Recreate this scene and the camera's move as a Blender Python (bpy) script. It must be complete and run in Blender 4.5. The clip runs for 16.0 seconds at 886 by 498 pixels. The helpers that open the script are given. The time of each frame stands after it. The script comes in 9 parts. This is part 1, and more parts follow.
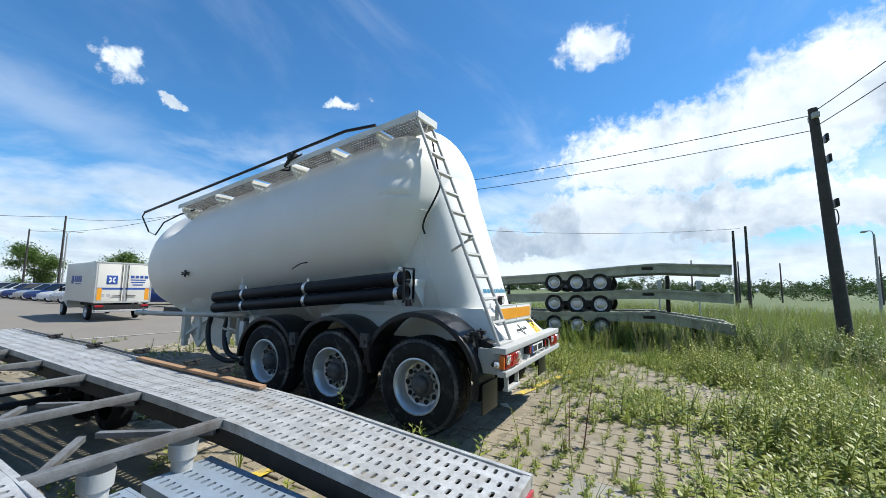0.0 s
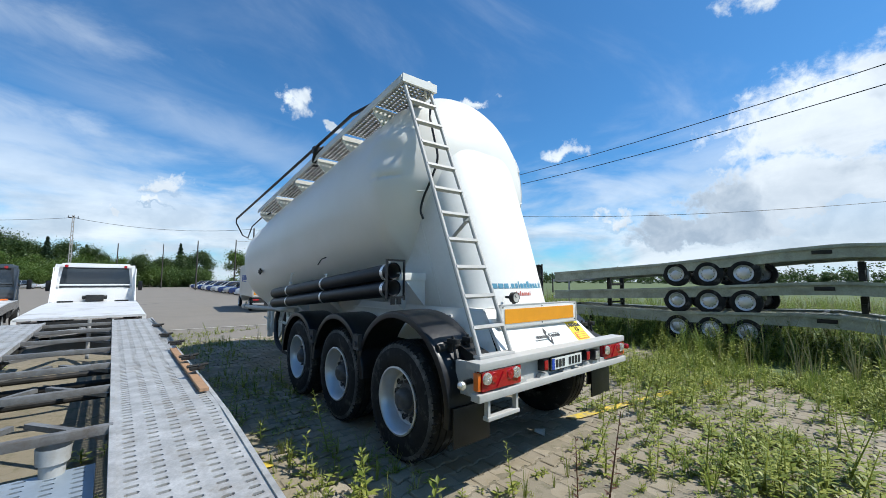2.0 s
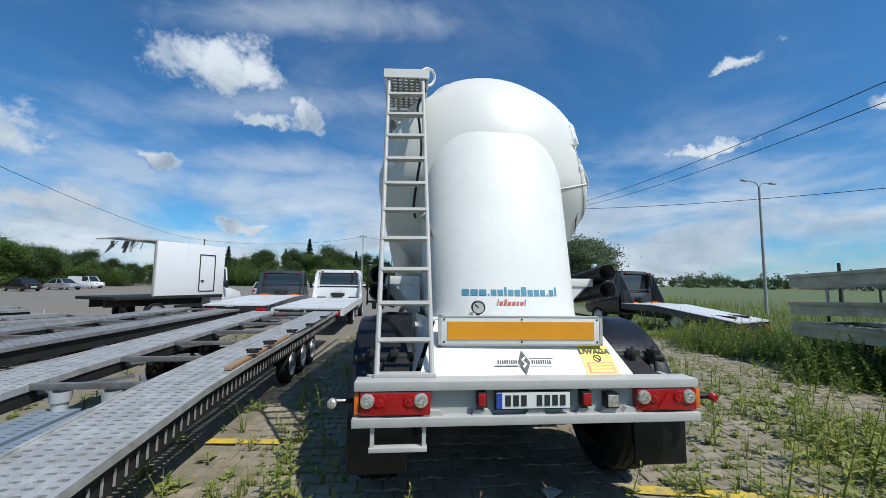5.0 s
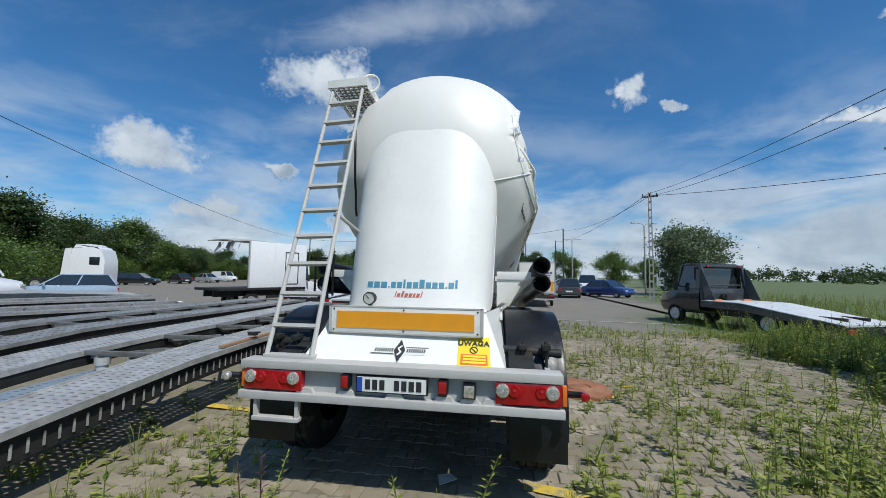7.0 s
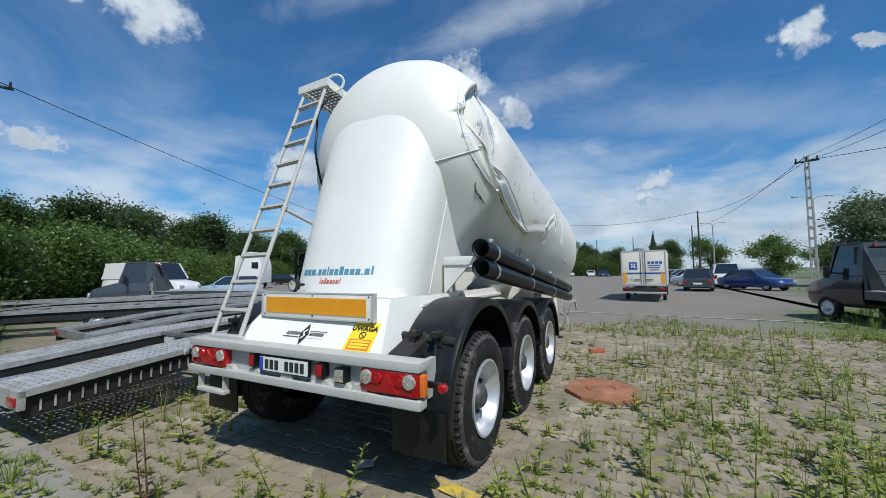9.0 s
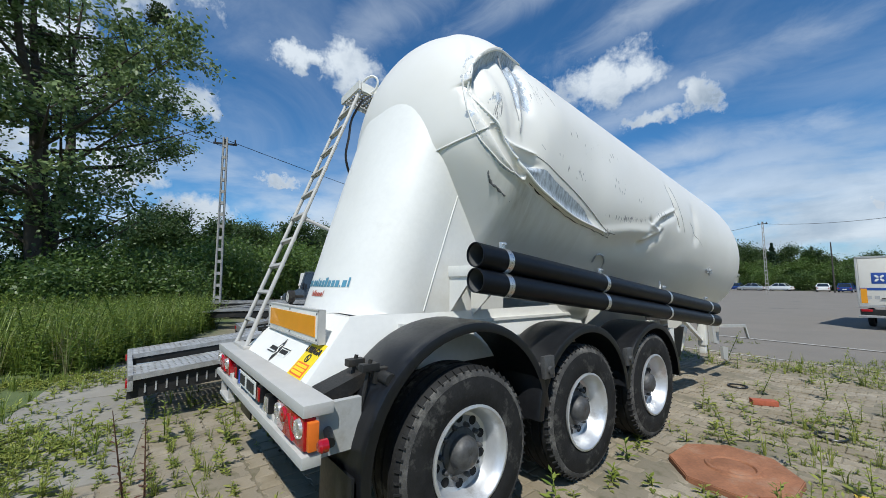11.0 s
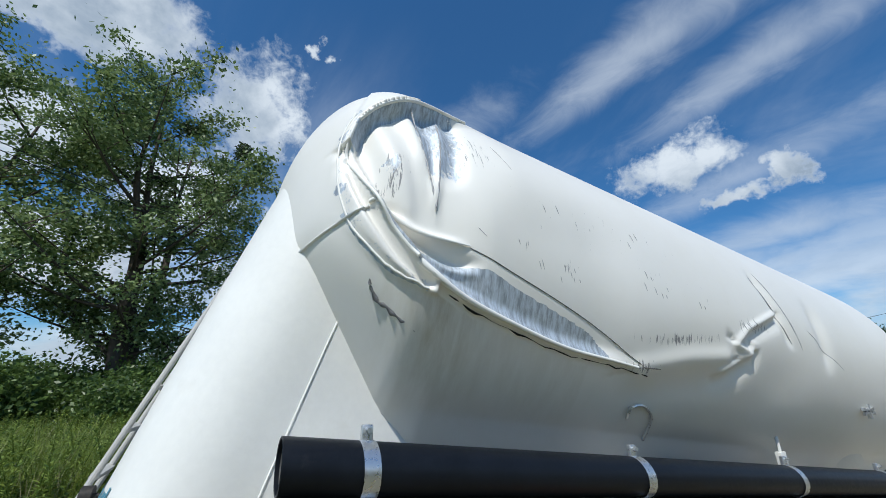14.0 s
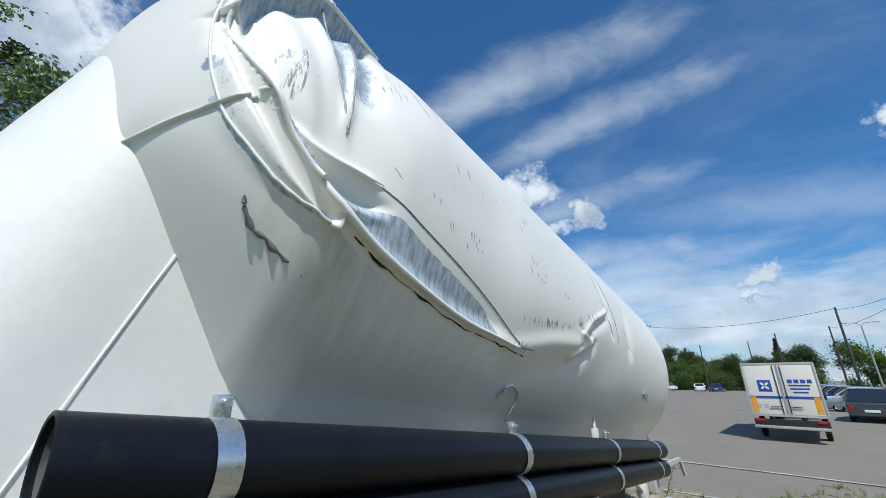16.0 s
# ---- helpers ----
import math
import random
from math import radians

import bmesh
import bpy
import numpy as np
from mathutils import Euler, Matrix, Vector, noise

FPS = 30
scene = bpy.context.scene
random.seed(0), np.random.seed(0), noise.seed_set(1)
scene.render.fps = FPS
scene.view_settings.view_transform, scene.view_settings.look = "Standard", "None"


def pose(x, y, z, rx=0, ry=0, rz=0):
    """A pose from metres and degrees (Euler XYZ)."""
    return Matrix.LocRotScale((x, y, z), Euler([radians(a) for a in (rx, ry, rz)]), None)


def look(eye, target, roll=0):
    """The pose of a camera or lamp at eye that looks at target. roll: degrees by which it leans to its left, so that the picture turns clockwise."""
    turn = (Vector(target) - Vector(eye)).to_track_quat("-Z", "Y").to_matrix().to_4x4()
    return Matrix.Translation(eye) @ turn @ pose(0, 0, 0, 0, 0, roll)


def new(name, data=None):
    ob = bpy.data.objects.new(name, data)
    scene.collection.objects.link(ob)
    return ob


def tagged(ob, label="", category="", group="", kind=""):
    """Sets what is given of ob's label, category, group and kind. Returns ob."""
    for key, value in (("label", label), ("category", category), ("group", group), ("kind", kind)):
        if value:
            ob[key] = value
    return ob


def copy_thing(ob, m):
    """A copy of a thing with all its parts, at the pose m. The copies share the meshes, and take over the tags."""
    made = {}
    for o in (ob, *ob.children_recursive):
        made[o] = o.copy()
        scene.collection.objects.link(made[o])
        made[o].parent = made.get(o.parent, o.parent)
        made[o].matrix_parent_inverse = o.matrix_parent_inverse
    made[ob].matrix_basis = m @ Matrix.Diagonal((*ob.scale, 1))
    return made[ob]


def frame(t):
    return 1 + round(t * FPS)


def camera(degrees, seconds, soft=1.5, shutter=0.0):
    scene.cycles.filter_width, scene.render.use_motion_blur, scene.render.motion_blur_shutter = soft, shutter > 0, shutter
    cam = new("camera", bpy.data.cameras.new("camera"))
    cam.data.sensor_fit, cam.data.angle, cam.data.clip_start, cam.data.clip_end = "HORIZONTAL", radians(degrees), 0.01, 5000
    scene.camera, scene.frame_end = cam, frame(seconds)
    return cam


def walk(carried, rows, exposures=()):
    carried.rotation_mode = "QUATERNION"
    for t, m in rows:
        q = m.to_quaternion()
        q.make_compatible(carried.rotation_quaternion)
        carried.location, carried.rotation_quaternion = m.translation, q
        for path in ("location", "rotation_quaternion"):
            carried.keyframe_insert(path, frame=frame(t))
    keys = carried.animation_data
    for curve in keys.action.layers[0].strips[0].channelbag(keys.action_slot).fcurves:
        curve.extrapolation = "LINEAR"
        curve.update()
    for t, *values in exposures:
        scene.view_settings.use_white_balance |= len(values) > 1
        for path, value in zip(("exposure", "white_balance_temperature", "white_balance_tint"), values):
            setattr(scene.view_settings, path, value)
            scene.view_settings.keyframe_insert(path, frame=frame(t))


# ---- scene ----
cam = camera(99.5, 16.0, soft=0.6)
PATH = [
    (0, (-4.798, -1.336, 1.626), (-3.066, -0.358, 1.829), 0.8),
    (0.5, (-4.466, -1.554, 1.643), (-2.812, -0.443, 1.819), 0.7),
    (1, (-4.063, -1.752, 1.628), (-2.527, -0.487, 1.832), 0.5),
    (1.5, (-3.64, -1.881, 1.595), (-2.236, -0.471, 1.788), 0.5),
    (2, (-3.199, -2.0, 1.637), (-1.914, -0.477, 1.806), 0.2),
    (2.5, (-2.828, -2.14, 1.661), (-1.705, -0.497, 1.858), 0.7),
    (3, (-2.447, -2.246, 1.645), (-1.52, -0.486, 1.856), 0.6),
    (3.5, (-2.035, -2.347, 1.659), (-1.249, -0.519, 1.865), 0.2),
    (4, (-1.647, -2.46, 1.659), (-1.108, -0.547, 1.884), 0.4),
    (4.2, (-1.491, -2.498, 1.671), (-1.032, -0.564, 1.886), 0.5),
    (6.3, (0.21, -2.51, 1.651), (0.093, -0.519, 1.794), 0.6),
    (6.5, (0.369, -2.525, 1.679), (0.22, -0.536, 1.82), 0.5),
    (7, (0.756, -2.627, 1.672), (0.453, -0.655, 1.813), 0.8),
    (7.5, (1.158, -2.583, 1.658), (0.662, -0.65, 1.802), 0.4),
    (8, (1.552, -2.428, 1.657), (0.898, -0.543, 1.794), -0.1),
    (8.2, (1.748, -2.357, 1.639), (1.026, -0.496, 1.769), -0.0),
    (10.3, (2.885, -1.179, 1.559), (1.551, 0.303, 1.715), -0.5),
    (10.5, (2.943, -1.034, 1.577), (1.501, 0.341, 1.743), 0.3),
    (11, (2.965, -0.642, 1.595), (1.415, 0.61, 1.773), -0.0),
    (11.5, (2.968, -0.27, 1.678), (1.31, 0.817, 1.936), -0.2),
    (12, (2.795, 0.045, 1.84), (1.042, 0.91, 2.264), -0.1),
    (12.5, (2.592, 0.278, 1.98), (0.846, 1.057, 2.566), -0.7),
    (13, (2.5, 0.493, 2.072), (0.783, 1.262, 2.749), -0.7),
    (13.5, (2.541, 0.704, 2.056), (0.848, 1.489, 2.776), -0.8),
    (14, (2.547, 0.939, 2.02), (0.882, 1.819, 2.693), -0.4),
    (14.5, (2.507, 1.17, 1.975), (0.924, 2.175, 2.671), -0.2),
    (15, (2.452, 1.24, 1.901), (0.98, 2.391, 2.614), 0.2),
    (15.5, (2.285, 1.084, 1.91), (0.965, 2.421, 2.596), 1.0),
    (16, (2.111, 0.96, 1.915), (0.946, 2.444, 2.577), -0.0),
]
EXPOSURES = [(0, 0.45, 6330, 8), (2.5, 0.2, 6200, 8), (4, 0.0, 6150, 8), (7, -0.2, 6150, 8), (11, -0.1, 6150, 8), (14.5, -0.1, 6100, 8), (16, 0.0, 6100, 8)]
walk(cam, [(t, look(eye, target, roll)) for t, eye, target, roll in PATH], EXPOSURES)

# ---- light settings ----
SUN_POWER, SKY_STRENGTH = 4.5, 0.097
SKY_TINT = (0.50, 0.97, 1.27)
CLOUD_LIGHT, CLOUD_SHADE = (8.3, 8.8, 9.3), (3.6, 4.4, 5.4)
WISP_TURN = 4
# heaped clouds: azimuth from +y to the right, height, half width, half height, in degrees
PUFFS = [
    (83, 32, 4.2, 3.4), (18, 24.3, 1.9, 2.1), (22.5, 21.8, 1.5, 0.8), (45, 26, 2.3, 1.0), (58, 18.2, 3.0, 1.5), (41, 17, 4.8, 1.3), (65, 8.3, 2.6, 1.9),
    (95, 17, 18, 6.5), (109, 20, 11, 6.5), (84, 10, 13, 4.8), (103, 9, 14, 4.5), (76, 6, 11, 3.4),
    (-26, 26.3, 7.0, 4.6), (-22, 21.5, 3.2, 1.5), (-48, 14, 6.4, 3.6), (-41, 7.8, 5.0, 2.8), (-33, 14, 2.8, 1.2), (-23, 6.9, 2.7, 1.3), (-16, 22.8, 2.2, 2.4),
    (-66, 29.5, 4.2, 3.8), (-73, 30, 3.2, 2.0), (-86, 22, 3.8, 3.2), (-92, 12.8, 4.2, 3.8), (-75, 14, 2.8, 1.3), (-93, 34.5, 7.0, 8.0), (-116, 39, 11, 7), (-85, 45, 1.6, 1.1),
    (4, 11.2, 2.6, 2.3), (3, 9, 2.0, 1.0), (-2, 8.5, 1.4, 0.9), (-120, 25, 10, 6), (-101, 22, 8, 6), (-110, 13, 11, 5), (-84, 8, 6, 3),
]
# thin streaks on the high cloud sheet: middle, half length, half width, turn in degrees, strength
STREAKS = [(-0.42, 0.84, 0.60, 0.13, 9, 0.55), (-0.28, 1.14, 0.55, 0.13, 0, 0.50), (-0.62, 1.66, 0.8, 0.20, -4, 0.45), (0.5, 2.2, 1.2, 0.34, 25, 0.30), (-1.0, 0.55, 0.35, 0.14, 20, 0.35), (-0.7, 2.3, 0.9, 0.32, 10, 0.6)]

# ---- world and sun ----
SUN_SHIFT = Vector((-0.48, 0.50, -1.0)).normalized()   # the way the sunlight travels
sun_elev = math.asin(-SUN_SHIFT.z)
sun_az = math.atan2(-SUN_SHIFT.x, -SUN_SHIFT.y)        # from +y towards +x
world = bpy.data.worlds.new("world")
scene.world = world
world.use_nodes = True
wn, wl = world.node_tree.nodes, world.node_tree.links
wn.clear()


def wnode(kind, **kw):
    n = wn.new(kind)
    for k, v in kw.items():
        if k == "operation":
            n.operation = v
        elif k == "blend_type":
            n.blend_type = v
        elif k == "data_type":
            n.data_type = v
    return n


def wmath(op, a, b=None, c=None, clamp=False):
    n = wn.new("ShaderNodeMath")
    n.operation = op
    n.use_clamp = clamp
    for i, v in enumerate((a, b, c)):
        if v is None:
            continue
        if isinstance(v, (int, float)):
            n.inputs[i].default_value = v
        else:
            wl.new(v, n.inputs[i])
    return n.outputs[0]


def wvec(op, a, b=None):
    n = wn.new("ShaderNodeVectorMath")
    n.operation = op
    for i, v in enumerate((a, b)):
        if v is None:
            continue
        if isinstance(v, (tuple, list)):
            n.inputs[i].default_value = v
        else:
            wl.new(v, n.inputs[i])
    return n


def wramp(value, lo, hi, smooth=True):
    n = wn.new("ShaderNodeMapRange")
    n.interpolation_type = "SMOOTHSTEP" if smooth else "LINEAR"
    wl.new(value, n.inputs[0])
    n.inputs[1].default_value, n.inputs[2].default_value = lo, hi
    return n.outputs[0]


def wnoise(vec, scale, detail=8, rough=0.55, dist=0.0):
    n = wn.new("ShaderNodeTexNoise")
    wl.new(vec, n.inputs["Vector"])
    n.inputs["Scale"].default_value, n.inputs["Detail"].default_value = scale, detail
    n.inputs["Roughness"].default_value, n.inputs["Distortion"].default_value = rough, dist
    return n.outputs["Fac"]


sky = wn.new("ShaderNodeTexSky")
sky.sky_type = "NISHITA"
sky.sun_disc = False
sky.sun_elevation, sky.sun_rotation = sun_elev, sun_az
sky.air_density, sky.dust_density, sky.ozone_density = 1.0, 0.35, 2.2
sky.altitude = 100
coord = wn.new("ShaderNodeTexCoord")
ray = wvec("NORMALIZE", coord.outputs["Generated"]).outputs[0]
sep = wn.new("ShaderNodeSeparateXYZ")
wl.new(ray, sep.inputs[0])
up = sep.outputs[2]
# the cloud layer as seen on a flat ceiling
den = wmath("ADD", wmath("MAXIMUM", up, 0.0), 0.12)
flat = wn.new("ShaderNodeCombineXYZ")
wl.new(wmath("DIVIDE", sep.outputs[0], den), flat.inputs[0])
wl.new(wmath("DIVIDE", sep.outputs[1], den), flat.inputs[1])
# high thin streaks
wisp_map = wn.new("ShaderNodeMapping")
wl.new(flat.outputs[0], wisp_map.inputs[0])
wisp_map.inputs["Rotation"].default_value = (0, 0, radians(WISP_TURN))
wisp_map.inputs["Scale"].default_value = (0.6, 1.1, 1.0)
wisp = wnoise(wisp_map.outputs[0], 1.1, 7, 0.6, 0.6)
wisp = wmath("MULTIPLY", wmath("MULTIPLY", wramp(wisp, 0.46, 0.85), 0.40), wramp(up, 0.80, 0.55))
for cx, cy, long, wide, turn, strength in STREAKS:
    sm = wn.new("ShaderNodeMapping")
    sm.vector_type = "TEXTURE"
    wl.new(flat.outputs[0], sm.inputs[0])
    sm.inputs["Location"].default_value = (cx, cy, 0)
    sm.inputs["Rotation"].default_value = (0, 0, radians(turn))
    sm.inputs["Scale"].default_value = (long, wide, 1)
    reach = wmath("SUBTRACT", 1.0, wvec("LENGTH", sm.outputs[0]).outputs["Value"])
    fibre = wn.new("ShaderNodeMapping")
    wl.new(sm.outputs[0], fibre.inputs[0])
    fibre.inputs["Scale"].default_value = (1.6, 0.45, 1)
    fine = wmath("SUBTRACT", wnoise(fibre.outputs[0], 1.6, 8, 0.62, 0.7), 0.5)
    streak = wmath("MULTIPLY", wramp(wmath("ADD", reach, wmath("MULTIPLY", fine, 1.3)), -0.1, 1.15), strength)
    wisp = wmath("MAXIMUM", wisp, streak)
# low haze and flat cloud towards the horizon
low_map = wn.new("ShaderNodeMapping")
wl.new(ray, low_map.inputs[0])
low_map.inputs["Scale"].default_value = (2.2, 2.2, 6.5)
low = wnoise(low_map.outputs[0], 1.6, 8, 0.55, 0.3)
low_band = wmath("MULTIPLY", wramp(up, 0.46, 0.05), 0.95)
low = wmath("MULTIPLY", wramp(wmath("ADD", low, wmath("MULTIPLY", low_band, 0.24)), 0.50, 0.78), low_band)
# separate heaped clouds: a middle (azimuth from +y to the right, height), a half width and a half height, in degrees
warp = wn.new("ShaderNodeTexNoise")
wl.new(ray, warp.inputs["Vector"])
warp.inputs["Scale"].default_value, warp.inputs["Detail"].default_value, warp.inputs["Roughness"].default_value = 13.0, 6, 0.6
shift = wvec("MULTIPLY", wvec("SUBTRACT", warp.outputs["Color"], (0.5, 0.5, 0.5)).outputs[0], (0.15, 0.15, 0.12)).outputs[0]
bent = wvec("ADD", ray, shift).outputs[0]
puff_noise = wmath("ADD", wmath("MULTIPLY", wmath("SUBTRACT", wnoise(ray, 8.0, 6, 0.55, 0.2), 0.5), 0.7), wmath("ADD", wmath("SUBTRACT", wnoise(ray, 22.0, 7, 0.6, 0.5), 0.5), wmath("MULTIPLY", wmath("SUBTRACT", wnoise(ray, 70.0, 5, 0.6, 0.4), 0.5), 0.45)))
cloud = under = None
for az, el, wide, high in PUFFS:
    a, e = radians(az), radians(el)
    mid = Vector((math.sin(a) * math.cos(e), math.cos(a) * math.cos(e), math.sin(e)))
    side = Vector((math.cos(a), -math.sin(a), 0))
    top = side.cross(mid) * (1 if side.cross(mid).z > 0 else -1)
    off = wvec("SUBTRACT", bent, tuple(mid)).outputs[0]
    u = wmath("DIVIDE", wvec("DOT_PRODUCT", off, tuple(side)).outputs["Value"], radians(wide))
    v = wmath("DIVIDE", wvec("DOT_PRODUCT", off, tuple(top)).outputs["Value"], radians(high))
    front = wmath("GREATER_THAN", wvec("DOT_PRODUCT", ray, tuple(mid)).outputs["Value"], 0.2)
    # heaped above, flat below
    flatter = wmath("MAXIMUM", v, wmath("MULTIPLY", v, -1.5))
    d = wmath("SQRT", wmath("ADD", wmath("MULTIPLY", u, u), wmath("MULTIPLY", flatter, flatter)))
    one = wmath("SUBTRACT", wmath("MAXIMUM", wmath("SUBTRACT", 1.12, d), -2.5), wmath("MULTIPLY", wmath("SUBTRACT", 1.0, front), 3.0))
    one = wmath("MULTIPLY", one, 2.4 if wide > 8 else 1.5)
    hang = wmath("MULTIPLY", wramp(one, 0.0, 1.2 if wide > 8 else 0.5), wramp(v, 0.8 if wide > 8 else 0.1, -0.9 if wide > 8 else -0.45))
    under = hang if under is None else wmath("MAXIMUM", under, hang)
    cloud = one if cloud is None else wmath("SMOOTH_MAX", cloud, one, 0.15)
puff_field = wmath("ADD", cloud, wmath("MULTIPLY", puff_noise, 1.9))
puff = wramp(puff_field, -0.1, 1.05)
cover = wmath("MAXIMUM", wmath("MAXIMUM", puff, wisp), low, clamp=True)
body = wnoise(ray, 5.0, 6, 0.55, 0.2)
shade = wmath("MULTIPLY", wramp(puff_field, 0.25, 1.1), wramp(body, 0.62, 0.38))
tone = wn.new("ShaderNodeMix")
tone.data_type = "RGBA"
under = wmath("MULTIPLY", under, wramp(wnoise(low_map.outputs[0], 1.5, 7, 0.6, 0.5), 0.15, 0.75))
shade = wmath("MAXIMUM", shade, under)
# the flat cloud low over the land is greyer
shade = wmath("MAXIMUM", shade, wmath("MULTIPLY", wmath("MULTIPLY", wramp(up, 0.36, 0.08), 0.78), wramp(wnoise(low_map.outputs[0], 2.2, 7, 0.6, 0.4), 0.32, 0.62)))
wl.new(wmath("ADD", wmath("MULTIPLY", shade, wmath("ADD", 0.5, wmath("MULTIPLY", wramp(wnoise(ray, 16.0, 7, 0.6, 0.3), 0.3, 0.7), 0.35))), wmath("MULTIPLY", wramp(body, 0.65, 0.35), 0.2), clamp=True), tone.inputs[0])
tone.inputs[6].default_value = (*CLOUD_LIGHT, 1)
tone.inputs[7].default_value = (*CLOUD_SHADE, 1)
mix = wn.new("ShaderNodeMix")
mix.data_type = "RGBA"
wl.new(cover, mix.inputs[0])
tint = wn.new("ShaderNodeMix")
tint.data_type, tint.blend_type = "RGBA", "MULTIPLY"
tint.inputs[0].default_value = 1.0
wl.new(sky.outputs[0], tint.inputs[6])
tint.inputs[7].default_value = (*SKY_TINT, 1)
wl.new(tint.outputs[2], mix.inputs[6])
wl.new(tone.outputs[2], mix.inputs[7])
back = wn.new("ShaderNodeBackground")
back.inputs[1].default_value = SKY_STRENGTH
wl.new(mix.outputs[2], back.inputs[0])
wout = wn.new("ShaderNodeOutputWorld")
wl.new(back.outputs[0], wout.inputs[0])

sun = new("sun", bpy.data.lights.new("sun", "SUN"))
sun.data.energy, sun.data.angle, sun.data.color = SUN_POWER, radians(0.55), (1.0, 0.95, 0.87)
sun.matrix_basis = look((0, 0, 30), Vector((0, 0, 30)) + SUN_SHIFT)


# ---- materials ----
def material(name, color, rough=0.5, metal=0.0, vary=0.12, scale=6.0, fine=60.0, bump=0.0, dirt=None, dirt_at=(0.55, 0.75),
             coat=0.0, random_tone=0.0, island=False, transmission=0.0, alpha=None):
    """A surface with two scales of variation, and dirt of its own colour where the coarse grain is high."""
    m = bpy.data.materials.new(name)
    m.use_nodes = True
    n, l = m.node_tree.nodes, m.node_tree.links
    b = n["Principled BSDF"]
    tc = n.new("ShaderNodeTexCoord")
    at = tc.outputs["Object"]

    def noise_at(s, d=5, r=0.6):
        t = n.new("ShaderNodeTexNoise")
        l.new(at, t.inputs["Vector"])
        t.inputs["Scale"].default_value, t.inputs["Detail"].default_value, t.inputs["Roughness"].default_value = s, d, r
        return t.outputs["Fac"]

    def mrange(v, a, bb, c, d):
        t = n.new("ShaderNodeMapRange")
        l.new(v, t.inputs[0])
        for i, q in enumerate((a, bb, c, d)):
            t.inputs[i + 1].default_value = q
        return t.outputs[0]

    coarse, grain = noise_at(scale), noise_at(fine, 3)
    val = n.new("ShaderNodeMath")
    val.operation = "MULTIPLY"
    l.new(mrange(coarse, 0.25, 0.75, 1 - vary, 1 + vary), val.inputs[0])
    l.new(mrange(grain, 0.2, 0.8, 1 - vary * 0.6, 1 + vary * 0.6), val.inputs[1])
    fac = val.outputs[0]
    if random_tone:
        info = n.new("ShaderNodeNewGeometry") if island else n.new("ShaderNodeObjectInfo")
        r = info.outputs["Random Per Island"] if island else info.outputs["Random"]
        k = n.new("ShaderNodeMath")
        k.operation = "MULTIPLY"
        l.new(fac, k.inputs[0])
        l.new(mrange(r, 0, 1, 1 - random_tone, 1 + random_tone), k.inputs[1])
        fac = k.outputs[0]
    mul = n.new("ShaderNodeMix")
    mul.data_type, mul.blend_type = "RGBA", "MULTIPLY"
    mul.inputs[0].default_value = 1
    mul.inputs[6].default_value = (*color, 1)
    l.new(fac, mul.inputs[7])
    col = mul.outputs[2]
    if dirt:
        dm = n.new("ShaderNodeMix")
        dm.data_type = "RGBA"
        l.new(mrange(noise_at(scale * 0.6, 7, 0.7), *dirt_at, 0, 1), dm.inputs[0])
        l.new(col, dm.inputs[6])
        dm.inputs[7].default_value = (*dirt, 1)
        col = dm.outputs[2]
    l.new(col, b.inputs["Base Color"])
    l.new(mrange(grain, 0.2, 0.8, max(0.02, rough - 0.08), min(1, rough + 0.08)), b.inputs["Roughness"])
    b.inputs["Metallic"].default_value = metal
    b.inputs["Coat Weight"].default_value = coat
    if transmission:
        b.inputs["Transmission Weight"].default_value = transmission
    if bump:
        bp = n.new("ShaderNodeBump")
        bp.inputs["Strength"].default_value, bp.inputs["Distance"].default_value = bump, 0.01
        l.new(grain, bp.inputs["Height"])
        l.new(bp.outputs[0], b.inputs["Normal"])
    return m


def leaf_material(name, color, color2, shine=0.45):
    m = bpy.data.materials.new(name)
    m.use_nodes = True
    n, l = m.node_tree.nodes, m.node_tree.links
    b = n["Principled BSDF"]
    g = n.new("ShaderNodeNewGeometry")
    mx = n.new("ShaderNodeMix")
    mx.data_type = "RGBA"
    l.new(g.outputs["Random Per Island"], mx.inputs[0])
    mx.inputs[6].default_value, mx.inputs[7].default_value = (*color, 1), (*color2, 1)
    l.new(mx.outputs[2], b.inputs["Base Color"])
    b.inputs["Roughness"].default_value = shine
    tr = n.new("ShaderNodeBsdfTranslucent")
    l.new(mx.outputs[2], tr.inputs[0])
    ms = n.new("ShaderNodeMixShader")
    ms.inputs[0].default_value = 0.35
    l.new(b.outputs[0], ms.inputs[1])
    l.new(tr.outputs[0], ms.inputs[2])
    l.new(ms.outputs[0], n["Material Output"].inputs[0])
    return m


M = {}
M["white"] = material("white_paint", (0.80, 0.79, 0.74), 0.48, vary=0.05, scale=1.6, fine=25, dirt=(0.60, 0.55, 0.45), dirt_at=(0.58, 0.92), coat=0.08)
M["white_flat"] = material("white_frame_paint", (0.76, 0.75, 0.70), 0.45, vary=0.06, scale=4, fine=60, dirt=(0.45, 0.40, 0.32), dirt_at=(0.62, 0.85), bump=0.05)
M["bumper_white"] = material("dusty_white_paint", (0.47, 0.46, 0.43), 0.55, vary=0.08, scale=5, fine=70, dirt=(0.38, 0.35, 0.29), dirt_at=(0.58, 0.82), bump=0.1)
M["bumper_grey"] = material("dusty_grey_panel", (0.42, 0.42, 0.40), 0.6, vary=0.1, scale=6, dirt=(0.30, 0.27, 0.22), bump=0.1)
